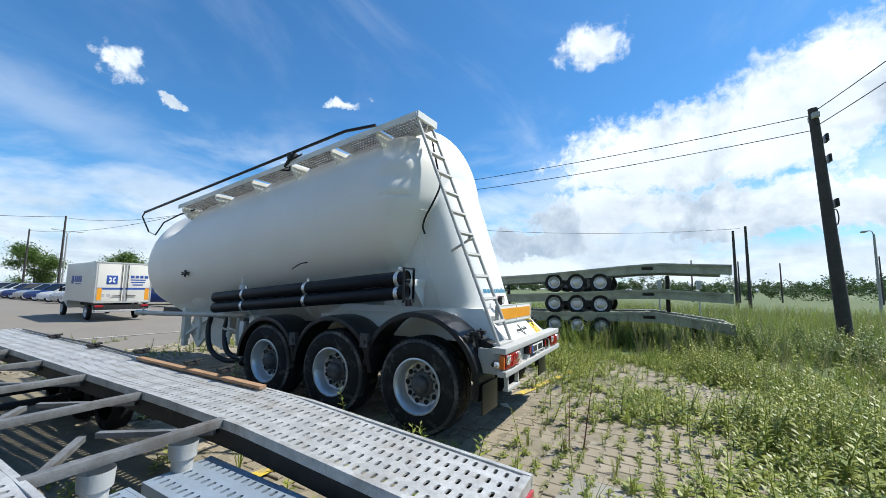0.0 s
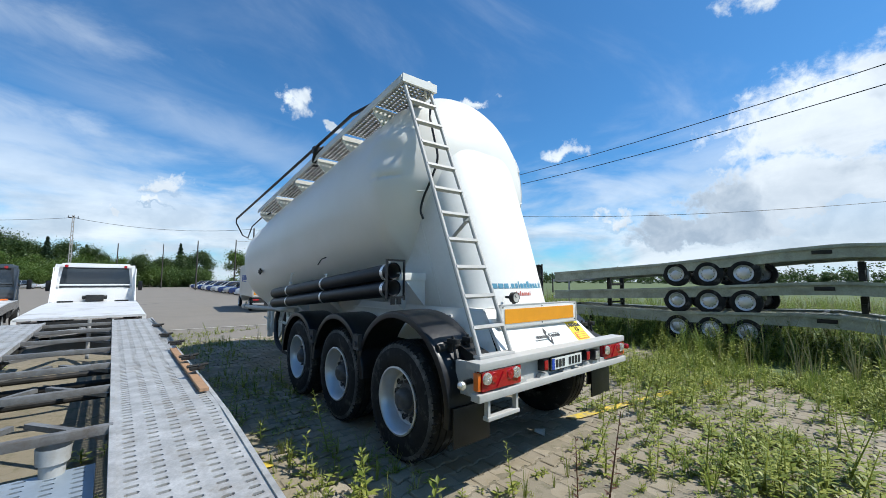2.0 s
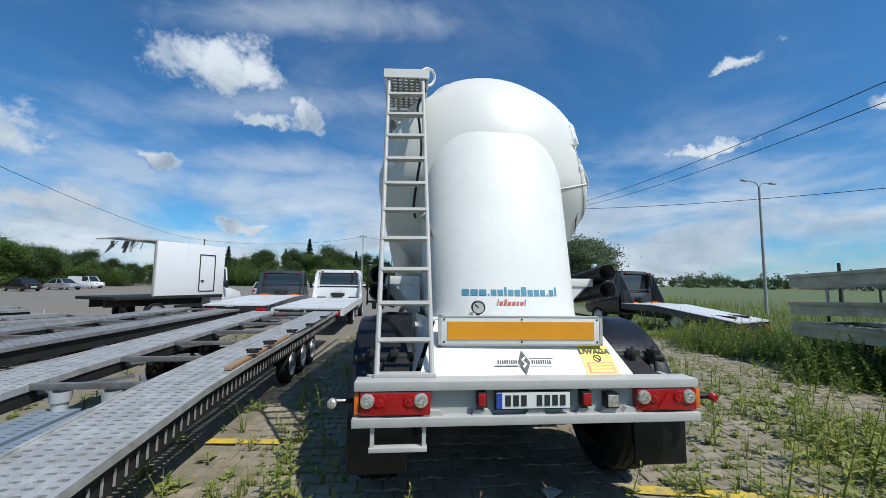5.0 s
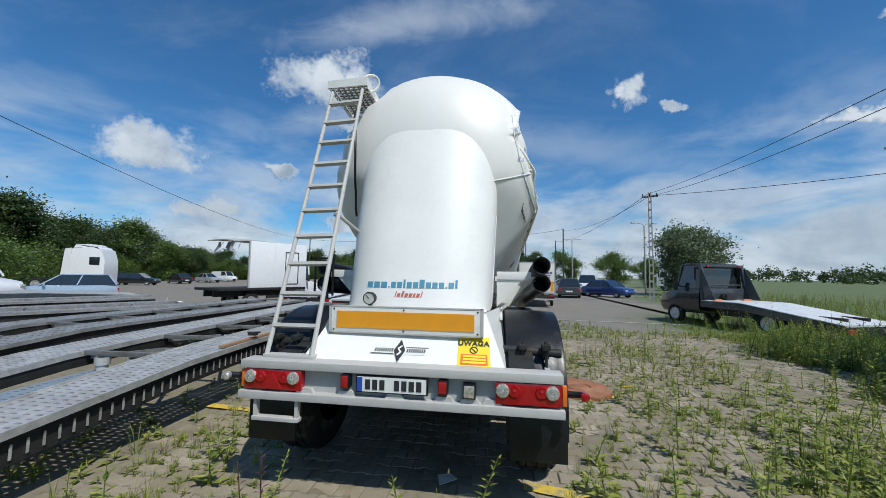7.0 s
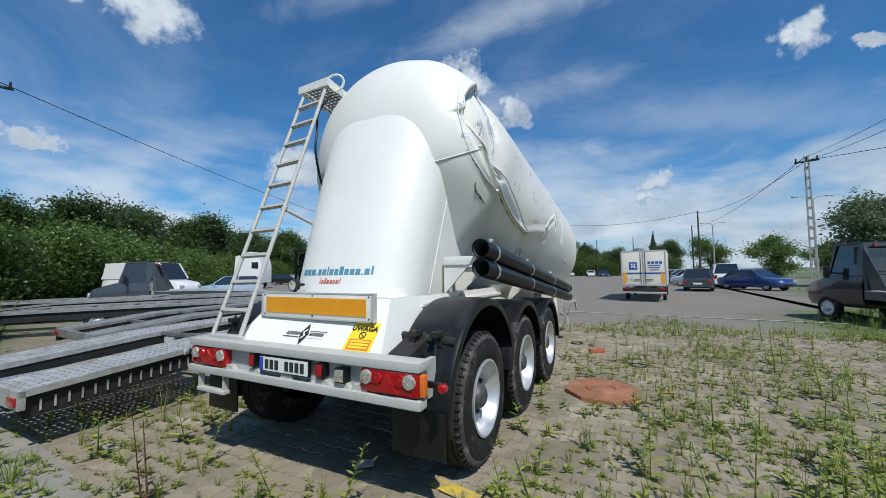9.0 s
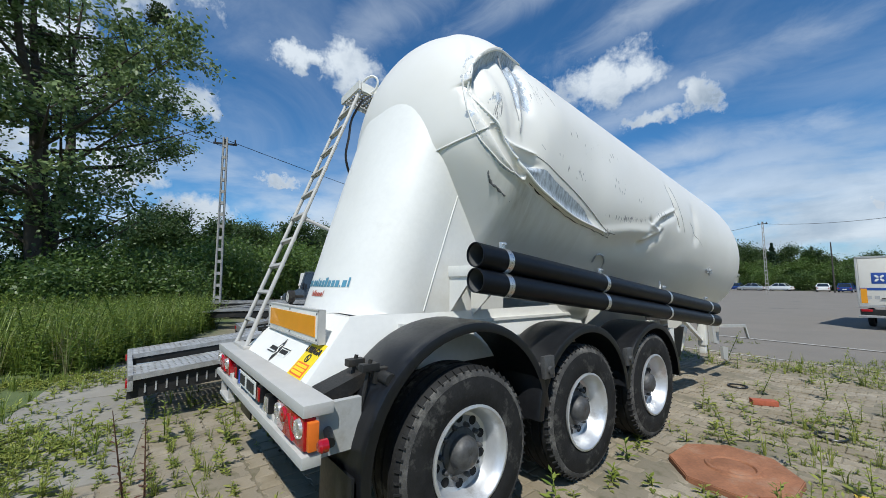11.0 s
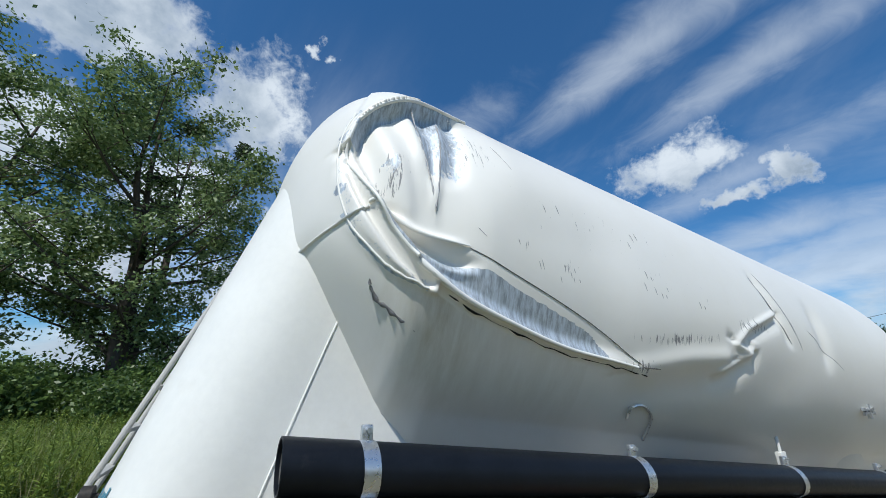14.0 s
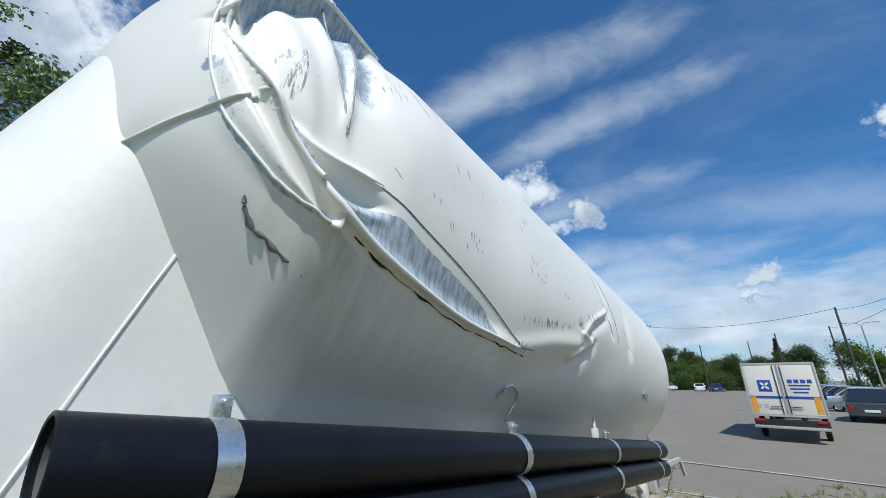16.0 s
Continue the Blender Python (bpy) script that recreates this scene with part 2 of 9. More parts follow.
M["alu"] = material("bare_aluminium", (0.72, 0.73, 0.74), 0.38, metal=0.9, vary=0.12, scale=9, fine=120, bump=0.15)
M["steel_worn"] = material("dull_worn_steel", (0.30, 0.30, 0.295), 0.5, metal=0.35, vary=0.32, scale=5, fine=60, dirt=(0.20, 0.18, 0.15), dirt_at=(0.50, 0.72), bump=0.2)
M["steel"] = material("galvanised_steel", (0.46, 0.455, 0.44), 0.50, metal=0.35, vary=0.30, scale=7, fine=70, dirt=(0.30, 0.27, 0.23), dirt_at=(0.52, 0.72), bump=0.2)
M["steel_blue"] = material("blue_grey_galvanised_ramp", (0.31, 0.37, 0.43), 0.5, metal=0.4, vary=0.12, scale=5, fine=45, dirt=(0.34, 0.33, 0.30), dirt_at=(0.58, 0.85), bump=0.08)
M["steel_pale"] = material("weathered_pale_steel", (0.36, 0.38, 0.31), 0.55, metal=0.25, vary=0.32, scale=3, fine=30, dirt=(0.22, 0.24, 0.18), dirt_at=(0.52, 0.75), bump=0.1)
M["dark_steel"] = material("dark_oily_steel", (0.035, 0.035, 0.034), 0.55, metal=0.3, vary=0.3, scale=6, dirt=(0.10, 0.08, 0.06), dirt_at=(0.56, 0.8), bump=0.15)
M["black_plastic"] = material("black_plastic", (0.010, 0.0105, 0.012), 0.36, vary=0.3, scale=5, fine=40, dirt=(0.05, 0.048, 0.042), dirt_at=(0.62, 0.9), bump=0.05)
M["pipe"] = material("black_plastic_tube", (0.008, 0.010, 0.014), 0.40, vary=0.25, scale=6, fine=50, dirt=(0.03, 0.03, 0.03), dirt_at=(0.64, 0.8), bump=0.04)
M["pipe_in"] = material("grey_tube_lining", (0.10, 0.10, 0.10), 0.7, vary=0.2, scale=7)
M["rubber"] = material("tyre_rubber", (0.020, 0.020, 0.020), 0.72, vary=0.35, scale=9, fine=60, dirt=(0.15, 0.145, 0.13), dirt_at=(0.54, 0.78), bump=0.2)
M["disc"] = material("dusty_disc_paint", (0.34, 0.345, 0.35), 0.5, metal=0.3, vary=0.25, scale=10, dirt=(0.16, 0.14, 0.12), dirt_at=(0.5, 0.75))
M["tyre_dust"] = material("dusty_tyre_shoulder", (0.055, 0.053, 0.05), 0.85, vary=0.5, scale=7, fine=90, dirt=(0.20, 0.19, 0.17), dirt_at=(0.48, 0.66), bump=0.3)
M["rim"] = material("silver_wheel_paint", (0.60, 0.61, 0.62), 0.38, metal=0.55, vary=0.08, scale=8, dirt=(0.28, 0.26, 0.23), dirt_at=(0.58, 0.8))
M["hub"] = material("grimy_hub_metal", (0.10, 0.10, 0.10), 0.55, metal=0.4, vary=0.3, scale=14, dirt=(0.22, 0.16, 0.11), dirt_at=(0.6, 0.8), bump=0.2)
# near-black colour that paints the shade inside wheel openings
M["hole_shade"] = material("painted_hole_shade", (0.012, 0.012, 0.012), 0.8, vary=0.2)
M["scratch"] = material("scratched_grey_primer", (0.34, 0.34, 0.34), 0.65, metal=0.2, vary=0.4, scale=40)
M["torn_grey"] = material("torn_grey_metal", (0.15, 0.15, 0.15), 0.6, metal=0.3, vary=0.4, scale=30, bump=0.2)
M["steel_dark"] = material("dark_galvanised_steel", (0.20, 0.20, 0.195), 0.55, metal=0.35, vary=0.3, scale=6, fine=60, dirt=(0.12, 0.10, 0.08), dirt_at=(0.5, 0.72), bump=0.15)
M["clamp"] = material("bright_zinc_band", (0.66, 0.67, 0.68), 0.3, metal=0.85, vary=0.1, scale=20)
M["red_lens"] = material("red_lamp_lens", (0.36, 0.004, 0.010), 0.14, vary=0.2, scale=18, coat=0.8)
M["red_dark"] = material("dark_red_reflector", (0.36, 0.01, 0.015), 0.2, vary=0.1, coat=0.6)
M["clear_lens"] = material("clear_lamp_lens", (0.72, 0.68, 0.63), 0.16, metal=0.6, vary=0.35, scale=30, coat=0.8)
M["amber"] = material("amber_reflective_sheet", (0.80, 0.33, 0.015), 0.42, vary=0.06, scale=6, coat=0.3)
M["orange"] = material("orange_plastic", (0.75, 0.17, 0.02), 0.4, vary=0.1)
M["yellow"] = material("yellow_sticker", (0.86, 0.66, 0.03), 0.4, vary=0.05)
M["print_red"] = material("orange_red_print", (0.80, 0.16, 0.04), 0.4, vary=0.05)
M["print_blue"] = material("blue_green_print", (0.10, 0.28, 0.38), 0.4, vary=0.05)
M["print_rust"] = material("rust_red_print", (0.48, 0.13, 0.09), 0.4, vary=0.05)
M["print_black"] = material("black_print", (0.03, 0.03, 0.03), 0.5, vary=0.1)
M["logo_blue"] = material("royal_blue_print", (0.03, 0.08, 0.32), 0.45, vary=0.05)
M["plate"] = material("number_plate_white", (0.78, 0.79, 0.74), 0.35, vary=0.05, dirt=(0.6, 0.57, 0.5))
M["eu_blue"] = material("plate_blue", (0.03, 0.08, 0.42), 0.35, vary=0.05)
M["glass"] = material("dark_window_glass", (0.02, 0.025, 0.03), 0.06, vary=0.1, coat=1.0)
M["mirror"] = material("lamp_reflector", (0.85, 0.85, 0.85), 0.15, metal=1.0, vary=0.05)
M["car_white"] = material("white_car_paint", (0.78, 0.78, 0.77), 0.25, vary=0.03, coat=0.6)
M["car_cream"] = material("cream_box_panel", (0.74, 0.70, 0.61), 0.4, vary=0.04, scale=2, dirt=(0.6, 0.56, 0.46), dirt_at=(0.6, 0.9))
M["car_grey"] = material("anthracite_car_paint", (0.045, 0.055, 0.065), 0.28, vary=0.05, coat=0.7)
M["car_black"] = material("black_car_paint", (0.014, 0.015, 0.018), 0.25, vary=0.05, coat=0.7)
M["car_blue"] = material("dark_blue_car_paint", (0.02, 0.05, 0.19), 0.25, vary=0.05, coat=0.7)
M["car_pale"] = material("pale_blue_car_paint", (0.42, 0.52, 0.62), 0.28, metal=0.3, vary=0.04, coat=0.6)
M["car_silver"] = material("silver_car_paint", (0.50, 0.51, 0.52), 0.28, metal=0.5, vary=0.04, coat=0.6)
M["bed_white"] = material("white_loading_bed", (0.60, 0.61, 0.62), 0.5, vary=0.10, scale=3, dirt=(0.36, 0.34, 0.30), dirt_at=(0.52, 0.75))
M["tarp"] = material("blue_tarpaulin", (0.02, 0.07, 0.24), 0.5, vary=0.1, scale=2)
M["concrete_post"] = material("grey_concrete_post", (0.33, 0.32, 0.30), 0.85, vary=0.15, scale=4, bump=0.2)
M["wood_post"] = material("tarred_wood_post", (0.055, 0.048, 0.042), 0.85, vary=0.25, scale=5, bump=0.3)
M["plank"] = material("weathered_orange_plank", (0.34, 0.20, 0.11), 0.75, vary=0.25, scale=6, fine=40, dirt=(0.25, 0.17, 0.11), bump=0.2)
M["rust"] = material("rusted_iron_cover", (0.30, 0.13, 0.065), 0.8, vary=0.3, scale=5, fine=40, dirt=(0.36, 0.24, 0.16), bump=0.4)
M["brick"] = material("red_brick", (0.38, 0.10, 0.05), 0.85, vary=0.2, scale=20, bump=0.3)
M["paper"] = material("crumpled_pale_paper", (0.55, 0.53, 0.48), 0.8, vary=0.15, scale=20)
M["paver"] = material("concrete_paver", (0.32, 0.275, 0.205), 0.88, vary=0.34, scale=2.2, fine=85, dirt=(0.225, 0.185, 0.12), dirt_at=(0.40, 0.62), bump=0.3, random_tone=0.12)
M["paver_far"] = material("concrete_paver_run", (0.32, 0.275, 0.205), 0.88, vary=0.34, scale=2.2, fine=85, dirt=(0.225, 0.185, 0.12), dirt_at=(0.40, 0.62), bump=0.3, random_tone=0.12, island=True)
M["slab"] = material("worn_concrete_slab", (0.27, 0.25, 0.21), 0.88, vary=0.14, scale=1.5, fine=60, dirt=(0.28, 0.25, 0.18), bump=0.3)
M["yellow_line"] = material("worn_yellow_road_paint", (0.62, 0.44, 0.05), 0.75, vary=0.15, scale=8, fine=60, dirt=(0.245, 0.225, 0.185), dirt_at=(0.5, 0.66), bump=0.2)
M["white_line"] = material("worn_white_road_paint", (0.50, 0.48, 0.43), 0.8, vary=0.12, scale=3, fine=60, dirt=(0.22, 0.20, 0.175), dirt_at=(0.45, 0.62))
M["bark"] = material("dark_tree_bark", (0.075, 0.06, 0.045), 0.9, vary=0.25, scale=5, fine=30, bump=0.5)
M["leaf_poplar"] = leaf_material("poplar_leaves", (0.075, 0.13, 0.035), (0.28, 0.36, 0.14))
M["leaf_wood"] = leaf_material("woodland_leaves", (0.028, 0.055, 0.013), (0.085, 0.135, 0.035))
M["leaf_hedge"] = leaf_material("hedge_leaves", (0.035, 0.075, 0.016), (0.13, 0.20, 0.045))
M["leaf_bush"] = leaf_material("bush_leaves", (0.055, 0.11, 0.018), (0.15, 0.22, 0.045))
M["leaf_willow"] = leaf_material("grey_green_willow_leaves", (0.09, 0.13, 0.06), (0.20, 0.25, 0.13))
M["leaf_fir"] = leaf_material("dark_conifer_needles", (0.018, 0.04, 0.02), (0.035, 0.065, 0.03))
M["leaf_mistletoe"] = leaf_material("dark_mistletoe", (0.03, 0.05, 0.015), (0.05, 0.075, 0.02))
M["weed"] = leaf_material("weed_leaves", (0.14, 0.19, 0.025), (0.42, 0.44, 0.11))
M["nettle"] = leaf_material("nettle_leaves", (0.05, 0.10, 0.015), (0.24, 0.31, 0.06))
M["grass"] = leaf_material("grass_blades", (0.13, 0.20, 0.03), (0.32, 0.38, 0.08))
M["grass_dry"] = leaf_material("seeding_grass", (0.20, 0.22, 0.09), (0.33, 0.29, 0.16))
M["dock"] = leaf_material("brown_dock_seed", (0.12, 0.06, 0.04), (0.22, 0.13, 0.08))


def tank_material():
    """White paint that is worn to bare metal where the mesh carries the mark 'bare', and scored where it carries 'scored'."""
    m = bpy.data.materials.new("damaged_white_tank_paint")
    m.use_nodes = True
    n, l = m.node_tree.nodes, m.node_tree.links
    b = n["Principled BSDF"]
    tc = n.new("ShaderNodeTexCoord").outputs["Object"]

    def noise_at(s, d=6, r=0.6, stretch=None):
        t = n.new("ShaderNodeTexNoise")
        src = tc
        if stretch:
            mp = n.new("ShaderNodeMapping")
            l.new(tc, mp.inputs[0])
            mp.inputs["Scale"].default_value = stretch
            src = mp.outputs[0]
        l.new(src, t.inputs["Vector"])
        t.inputs["Scale"].default_value, t.inputs["Detail"].default_value, t.inputs["Roughness"].default_value = s, d, r
        return t.outputs["Fac"]

    def mrange(v, a, bb, c=0.0, d=1.0):
        t = n.new("ShaderNodeMapRange")
        l.new(v, t.inputs[0])
        for i, q in enumerate((a, bb, c, d)):
            t.inputs[i + 1].default_value = q
        return t.outputs[0]

    def maths(op, p, q):
        t = n.new("ShaderNodeMath")
        t.operation = op
        for i, v in enumerate((p, q)):
            if isinstance(v, (int, float)):
                t.inputs[i].default_value = v
            else:
                l.new(v, t.inputs[i])
        return t.outputs[0]

    def mixc(f, a, c):
        t = n.new("ShaderNodeMix")
        t.data_type = "RGBA"
        l.new(f, t.inputs[0])
        for i, v in ((6, a), (7, c)):
            if isinstance(v, tuple):
                t.inputs[i].default_value = (*v, 1)
            else:
                l.new(v, t.inputs[i])
        return t.outputs[2]

    def mark(name):
        a = n.new("ShaderNodeAttribute")
        a.attribute_name = name
        return a.outputs["Fac"]

    bare = mrange(maths("ADD", mark("bare"), maths("MULTIPLY", maths("SUBTRACT", noise_at(16, 9, 0.75), 0.5), 1.15)), 0.47, 0.53)
    scored = mrange(maths("ADD", maths("MULTIPLY", mark("scored"), 0.5), maths("MULTIPLY", maths("SUBTRACT", noise_at(9, 5, 0.62, (1.0, 9.5, 1.1)), 0.5), 2.0)), 0.47, 0.56)
    scored = maths("MULTIPLY", scored, mrange(mark("scored"), 0.02, 0.1))
    stain = maths("MULTIPLY", mark("stain"), mrange(noise_at(5, 6, 0.65, (1.0, 3.0, 0.5)), 0.35, 0.7))
    paint = mixc(mrange(noise_at(1.2), 0.35, 0.75), (0.82, 0.80, 0.745), (0.775, 0.75, 0.68))
    paint = mixc(stain, paint, (0.48, 0.42, 0.31))
    paint = mixc(scored, paint, (0.25, 0.245, 0.24))
    metal_col = mixc(mrange(noise_at(26, 8, 0.7, (1, 2.0, 0.25)), 0.42, 0.62), (0.56, 0.62, 0.68), (0.30, 0.33, 0.36))
    l.new(mixc(bare, paint, metal_col), b.inputs["Base Color"])
    l.new(maths("MULTIPLY", bare, 0.30), b.inputs["Metallic"])
    rough = n.new("ShaderNodeMix")
    l.new(bare, rough.inputs[0])
    l.new(mrange(noise_at(30), 0.3, 0.7, 0.36, 0.48), rough.inputs[2])
    l.new(mrange(noise_at(40), 0.3, 0.7, 0.42, 0.66), rough.inputs[3])
    l.new(rough.outputs[0], b.inputs["Roughness"])
    b.inputs["Coat Weight"].default_value = 0.08
    bp = n.new("ShaderNodeBump")
    bp.inputs["Strength"].default_value, bp.inputs["Distance"].default_value = 0.25, 0.01
    l.new(maths("SUBTRACT", maths("MULTIPLY", noise_at(1.8, 3), 0.8), maths("ADD", maths("MULTIPLY", bare, 0.25), scored)), bp.inputs["Height"])
    l.new(bp.outputs[0], b.inputs["Normal"])
    return m


M["black_plastic"].node_tree.nodes["Principled BSDF"].inputs["Specular IOR Level"].default_value = 0.42
for dull in ("pipe", "rubber", "dark_steel"):
    M[dull].node_tree.nodes["Principled BSDF"].inputs["Specular IOR Level"].default_value = 0.18
M["tank"] = tank_material()


def ground_material():
    """Sandy soil over pavers near by, grey-brown asphalt on the yard, green meadow beside it."""
    m = bpy.data.materials.new("yard_and_meadow_ground")
    m.use_nodes = True
    n, l = m.node_tree.nodes, m.node_tree.links
    b = n["Principled BSDF"]
    tc = n.new("ShaderNodeTexCoord").outputs["Object"]

    def noise_at(s, d=6, r=0.6):
        t = n.new("ShaderNodeTexNoise")
        l.new(tc, t.inputs["Vector"])
        t.inputs["Scale"].default_value, t.inputs["Detail"].default_value, t.inputs["Roughness"].default_value = s, d, r
        return t.outputs["Fac"]

    def mrange(v, a, bb, c=0.0, d=1.0):
        t = n.new("ShaderNodeMapRange")
        l.new(v, t.inputs[0])
        for i, q in enumerate((a, bb, c, d)):
            t.inputs[i + 1].default_value = q
        return t.outputs[0]

    def mixc(f, a, c):
        t = n.new("ShaderNodeMix")
        t.data_type = "RGBA"
        l.new(f, t.inputs[0])
        for i, v in ((6, a), (7, c)):
            if isinstance(v, tuple):
                t.inputs[i].default_value = (*v, 1)
            else:
                l.new(v, t.inputs[i])
        return t.outputs[2]

    att = n.new("ShaderNodeAttribute")
    att.attribute_name = "zone"
    rgb = n.new("ShaderNodeSeparateColor")
    l.new(att.outputs["Color"], rgb.inputs[0])
    asphalt_f, meadow_f = rgb.outputs[0], rgb.outputs[1]
    soil = mixc(mrange(noise_at(1.3), 0.35, 0.7), (0.25, 0.215, 0.155), (0.18, 0.155, 0.105))
    soil = mixc(mrange(noise_at(9), 0.5, 0.75), soil, (0.12, 0.115, 0.06))
    tar = mixc(mrange(noise_at(0.5, 8, 0.7), 0.35, 0.7), (0.24, 0.205, 0.16), (0.18, 0.155, 0.12))
    tar = mixc(mrange(noise_at(60, 2), 0.3, 0.7), tar, (0.19, 0.175, 0.155))
    tar = mixc(mrange(noise_at(0.22, 5, 0.75), 0.62, 0.7), tar, (0.075, 0.07, 0.066))
    turf = mixc(mrange(noise_at(0.8), 0.35, 0.7), (0.065, 0.105, 0.024), (0.12, 0.15, 0.045))
    turf = mixc(mrange(noise_at(0.03, 4), 0.4, 0.65), turf, (0.085, 0.125, 0.034))
    col = mixc(asphalt_f, soil, tar)
    col = mixc(meadow_f, col, turf)
    l.new(col, b.inputs["Base Color"])
    b.inputs["Roughness"].default_value = 0.92
    bp = n.new("ShaderNodeBump")
    bp.inputs["Strength"].default_value, bp.inputs["Distance"].default_value = 0.5, 0.01
    l.new(noise_at(45, 5), bp.inputs["Height"])
    l.new(bp.outputs[0], b.inputs["Normal"])
    return m


M["ground"] = ground_material()

# ---- building tools ----
def mesh_of(name, bm, mat, smooth=None):
    me = bpy.data.meshes.new(name)
    bm.normal_update()
    bm.to_mesh(me)
    bm.free()
    me.materials.append(mat)
    if smooth is not None:
        me.shade_smooth()
        if smooth < 180:
            me.set_sharp_from_angle(angle=radians(smooth))
    return me


def part(name, bm, mat, parent, label="", smooth=35):
    """Links a bmesh as one mesh object under a thing or a part."""
    ob = new(name, mesh_of(name, bm, mat, smooth))
    ob.parent = parent
    if label:
        ob["label"] = label
    return ob


def shared(name, me, parent, m=None):
    ob = new(name, me)
    ob.parent = parent
    if m is not None:
        ob.matrix_basis = m
    return ob


def thing(name, label, category, at=None, group="", kind=""):
    ob = new(name)
    ob.empty_display_size = 0.2
    if at is not None:
        ob.matrix_basis = at
    return tagged(ob, label, category, group, kind)


def solo(name, bm, mat, label, category, at=None, group="", kind="", smooth=35):
    """A thing that is one mesh."""
    ob = new(name, mesh_of(name, bm, mat, smooth))
    if at is not None:
        ob.matrix_basis = at
    return tagged(ob, label, category, group, kind)


def box(bm, x0, x1, y0, y1, z0, z1, bevel=0.0, m=None):
    r = bmesh.ops.create_cube(bm, size=1)
    vs = r["verts"]
    for v in vs:
        v.co = Vector(((x0 + x1) / 2 + v.co.x * (x1 - x0), (y0 + y1) / 2 + v.co.y * (y1 - y0), (z0 + z1) / 2 + v.co.z * (z1 - z0)))
    if bevel:
        es = list({e for v in vs for e in v.link_edges})
        out = bmesh.ops.bevel(bm, geom=es, offset=bevel, segments=2, profile=0.6, affect="EDGES")
        vs = list({v for v in out["verts"]} | {v for v in vs if v.is_valid})
    if m is not None:
        for v in vs:
            v.co = m @ v.co
    return bm


def rod(bm, p0, p1, r, seg=10, r1=None, caps=True):
    p0, p1 = Vector(p0), Vector(p1)
    d = p1 - p0
    q = d.to_track_quat("Z", "Y").to_matrix().to_4x4()
    bmesh.ops.create_cone(bm, cap_ends=caps, segments=seg, radius1=r, radius2=r if r1 is None else r1, depth=d.length,
                          matrix=Matrix.Translation((p0 + p1) / 2) @ q)
    return bm


def beam(bm, p0, p1, w, h, upv=(0, 0, 1)):
    """A square bar from p0 to p1."""
    p0, p1 = Vector(p0), Vector(p1)
    d = (p1 - p0).normalized()
    s = d.cross(Vector(upv)).normalized()
    u = s.cross(d)
    c = [bm.verts.new(p + s * a * w / 2 + u * b * h / 2) for p in (p0, p1) for a, b in ((-1, -1), (1, -1), (1, 1), (-1, 1))]
    for f in ((0, 1, 2, 3), (7, 6, 5, 4), (0, 4, 5, 1), (1, 5, 6, 2), (2, 6, 7, 3), (3, 7, 4, 0)):
        bm.faces.new([c[i] for i in f])
    return bm


def smooth_line(pts, n=6):
    """Points on a smooth curve through pts."""
    p = [Vector(q) for q in pts]
    p = [2 * p[0] - p[1]] + p + [2 * p[-1] - p[-2]]
    out = []
    for i in range(1, len(p) - 2):
        for k in range(n):
            t = k / n
            a, b, c, d = p[i - 1], p[i], p[i + 1], p[i + 2]
            out.append(0.5 * (2 * b + (c - a) * t + (2 * a - 5 * b + 4 * c - d) * t * t + (3 * b - a - 3 * c + d) * t ** 3))
    out.append(p[-2])
    return out


def tube(bm, pts, r, seg=8, caps=True):
    """A round bar along points; r is a number or one for each point."""
    pts = [Vector(p) for p in pts]
    rings, side = [], None
    for i, p in enumerate(pts):
        d = (pts[min(i + 1, len(pts) - 1)] - pts[max(i - 1, 0)]).normalized()
        if side is None:
            side = d.orthogonal().normalized()
        side = (side - d * side.dot(d)).normalized()
        u = d.cross(side)
        rr = r if isinstance(r, (int, float)) else r[i]
        rings.append([bm.verts.new(p + (side * math.cos(a) + u * math.sin(a)) * rr) for a in (2 * math.pi * k / seg for k in range(seg))])
    for a, b in zip(rings, rings[1:]):
        for k in range(seg):
            bm.faces.new((a[k], a[(k + 1) % seg], b[(k + 1) % seg], b[k]))
    if caps:
        bm.faces.new(rings[0][::-1])
        bm.faces.new(rings[-1])
    return bm


def prism(bm, outline, axis, a, b):
    """An outline in the two other axes, pushed from a to b along one axis."""
    def at(p, v):
        return {"x": (v, p[0], p[1]), "y": (p[0], v, p[1]), "z": (p[0], p[1], v)}[axis]
    lo, hi = [bm.verts.new(at(p, a)) for p in outline], [bm.verts.new(at(p, b)) for p in outline]
    k = len(outline)
    bm.faces.new(lo[::-1])
    bm.faces.new(hi)
    for i in range(k):
        bm.faces.new((lo[i], lo[(i + 1) % k], hi[(i + 1) % k], hi[i]))
    bmesh.ops.recalc_face_normals(bm, faces=bm.faces)
    return bm


def lathe(bm, prof, axis="x", seg=32, at=(0, 0, 0)):
    """Turns a profile of (along, radius) round an axis through at."""
    rings = []
    for s, r in prof:
        ring = []
        for k in range(seg):
            a = 2 * math.pi * k / seg
            c, d = r * math.cos(a), r * math.sin(a)
            p = {"x": (s, c, d), "y": (c, s, d), "z": (c, d, s)}[axis]
            ring.append(bm.verts.new(Vector(p) + Vector(at)))
        rings.append(ring)
    for a, b in zip(rings, rings[1:]):
        for k in range(seg):
            bm.faces.new((a[k], a[(k + 1) % seg], b[(k + 1) % seg], b[k]))
    bmesh.ops.recalc_face_normals(bm, faces=bm.faces)
    return bm


def raw(name, verts, faces, mat):
    me = bpy.data.meshes.new(name)
    me.from_pydata(verts, [], faces)
    me.materials.append(mat)
    me.update()
    return me


def B():
    return bmesh.new()


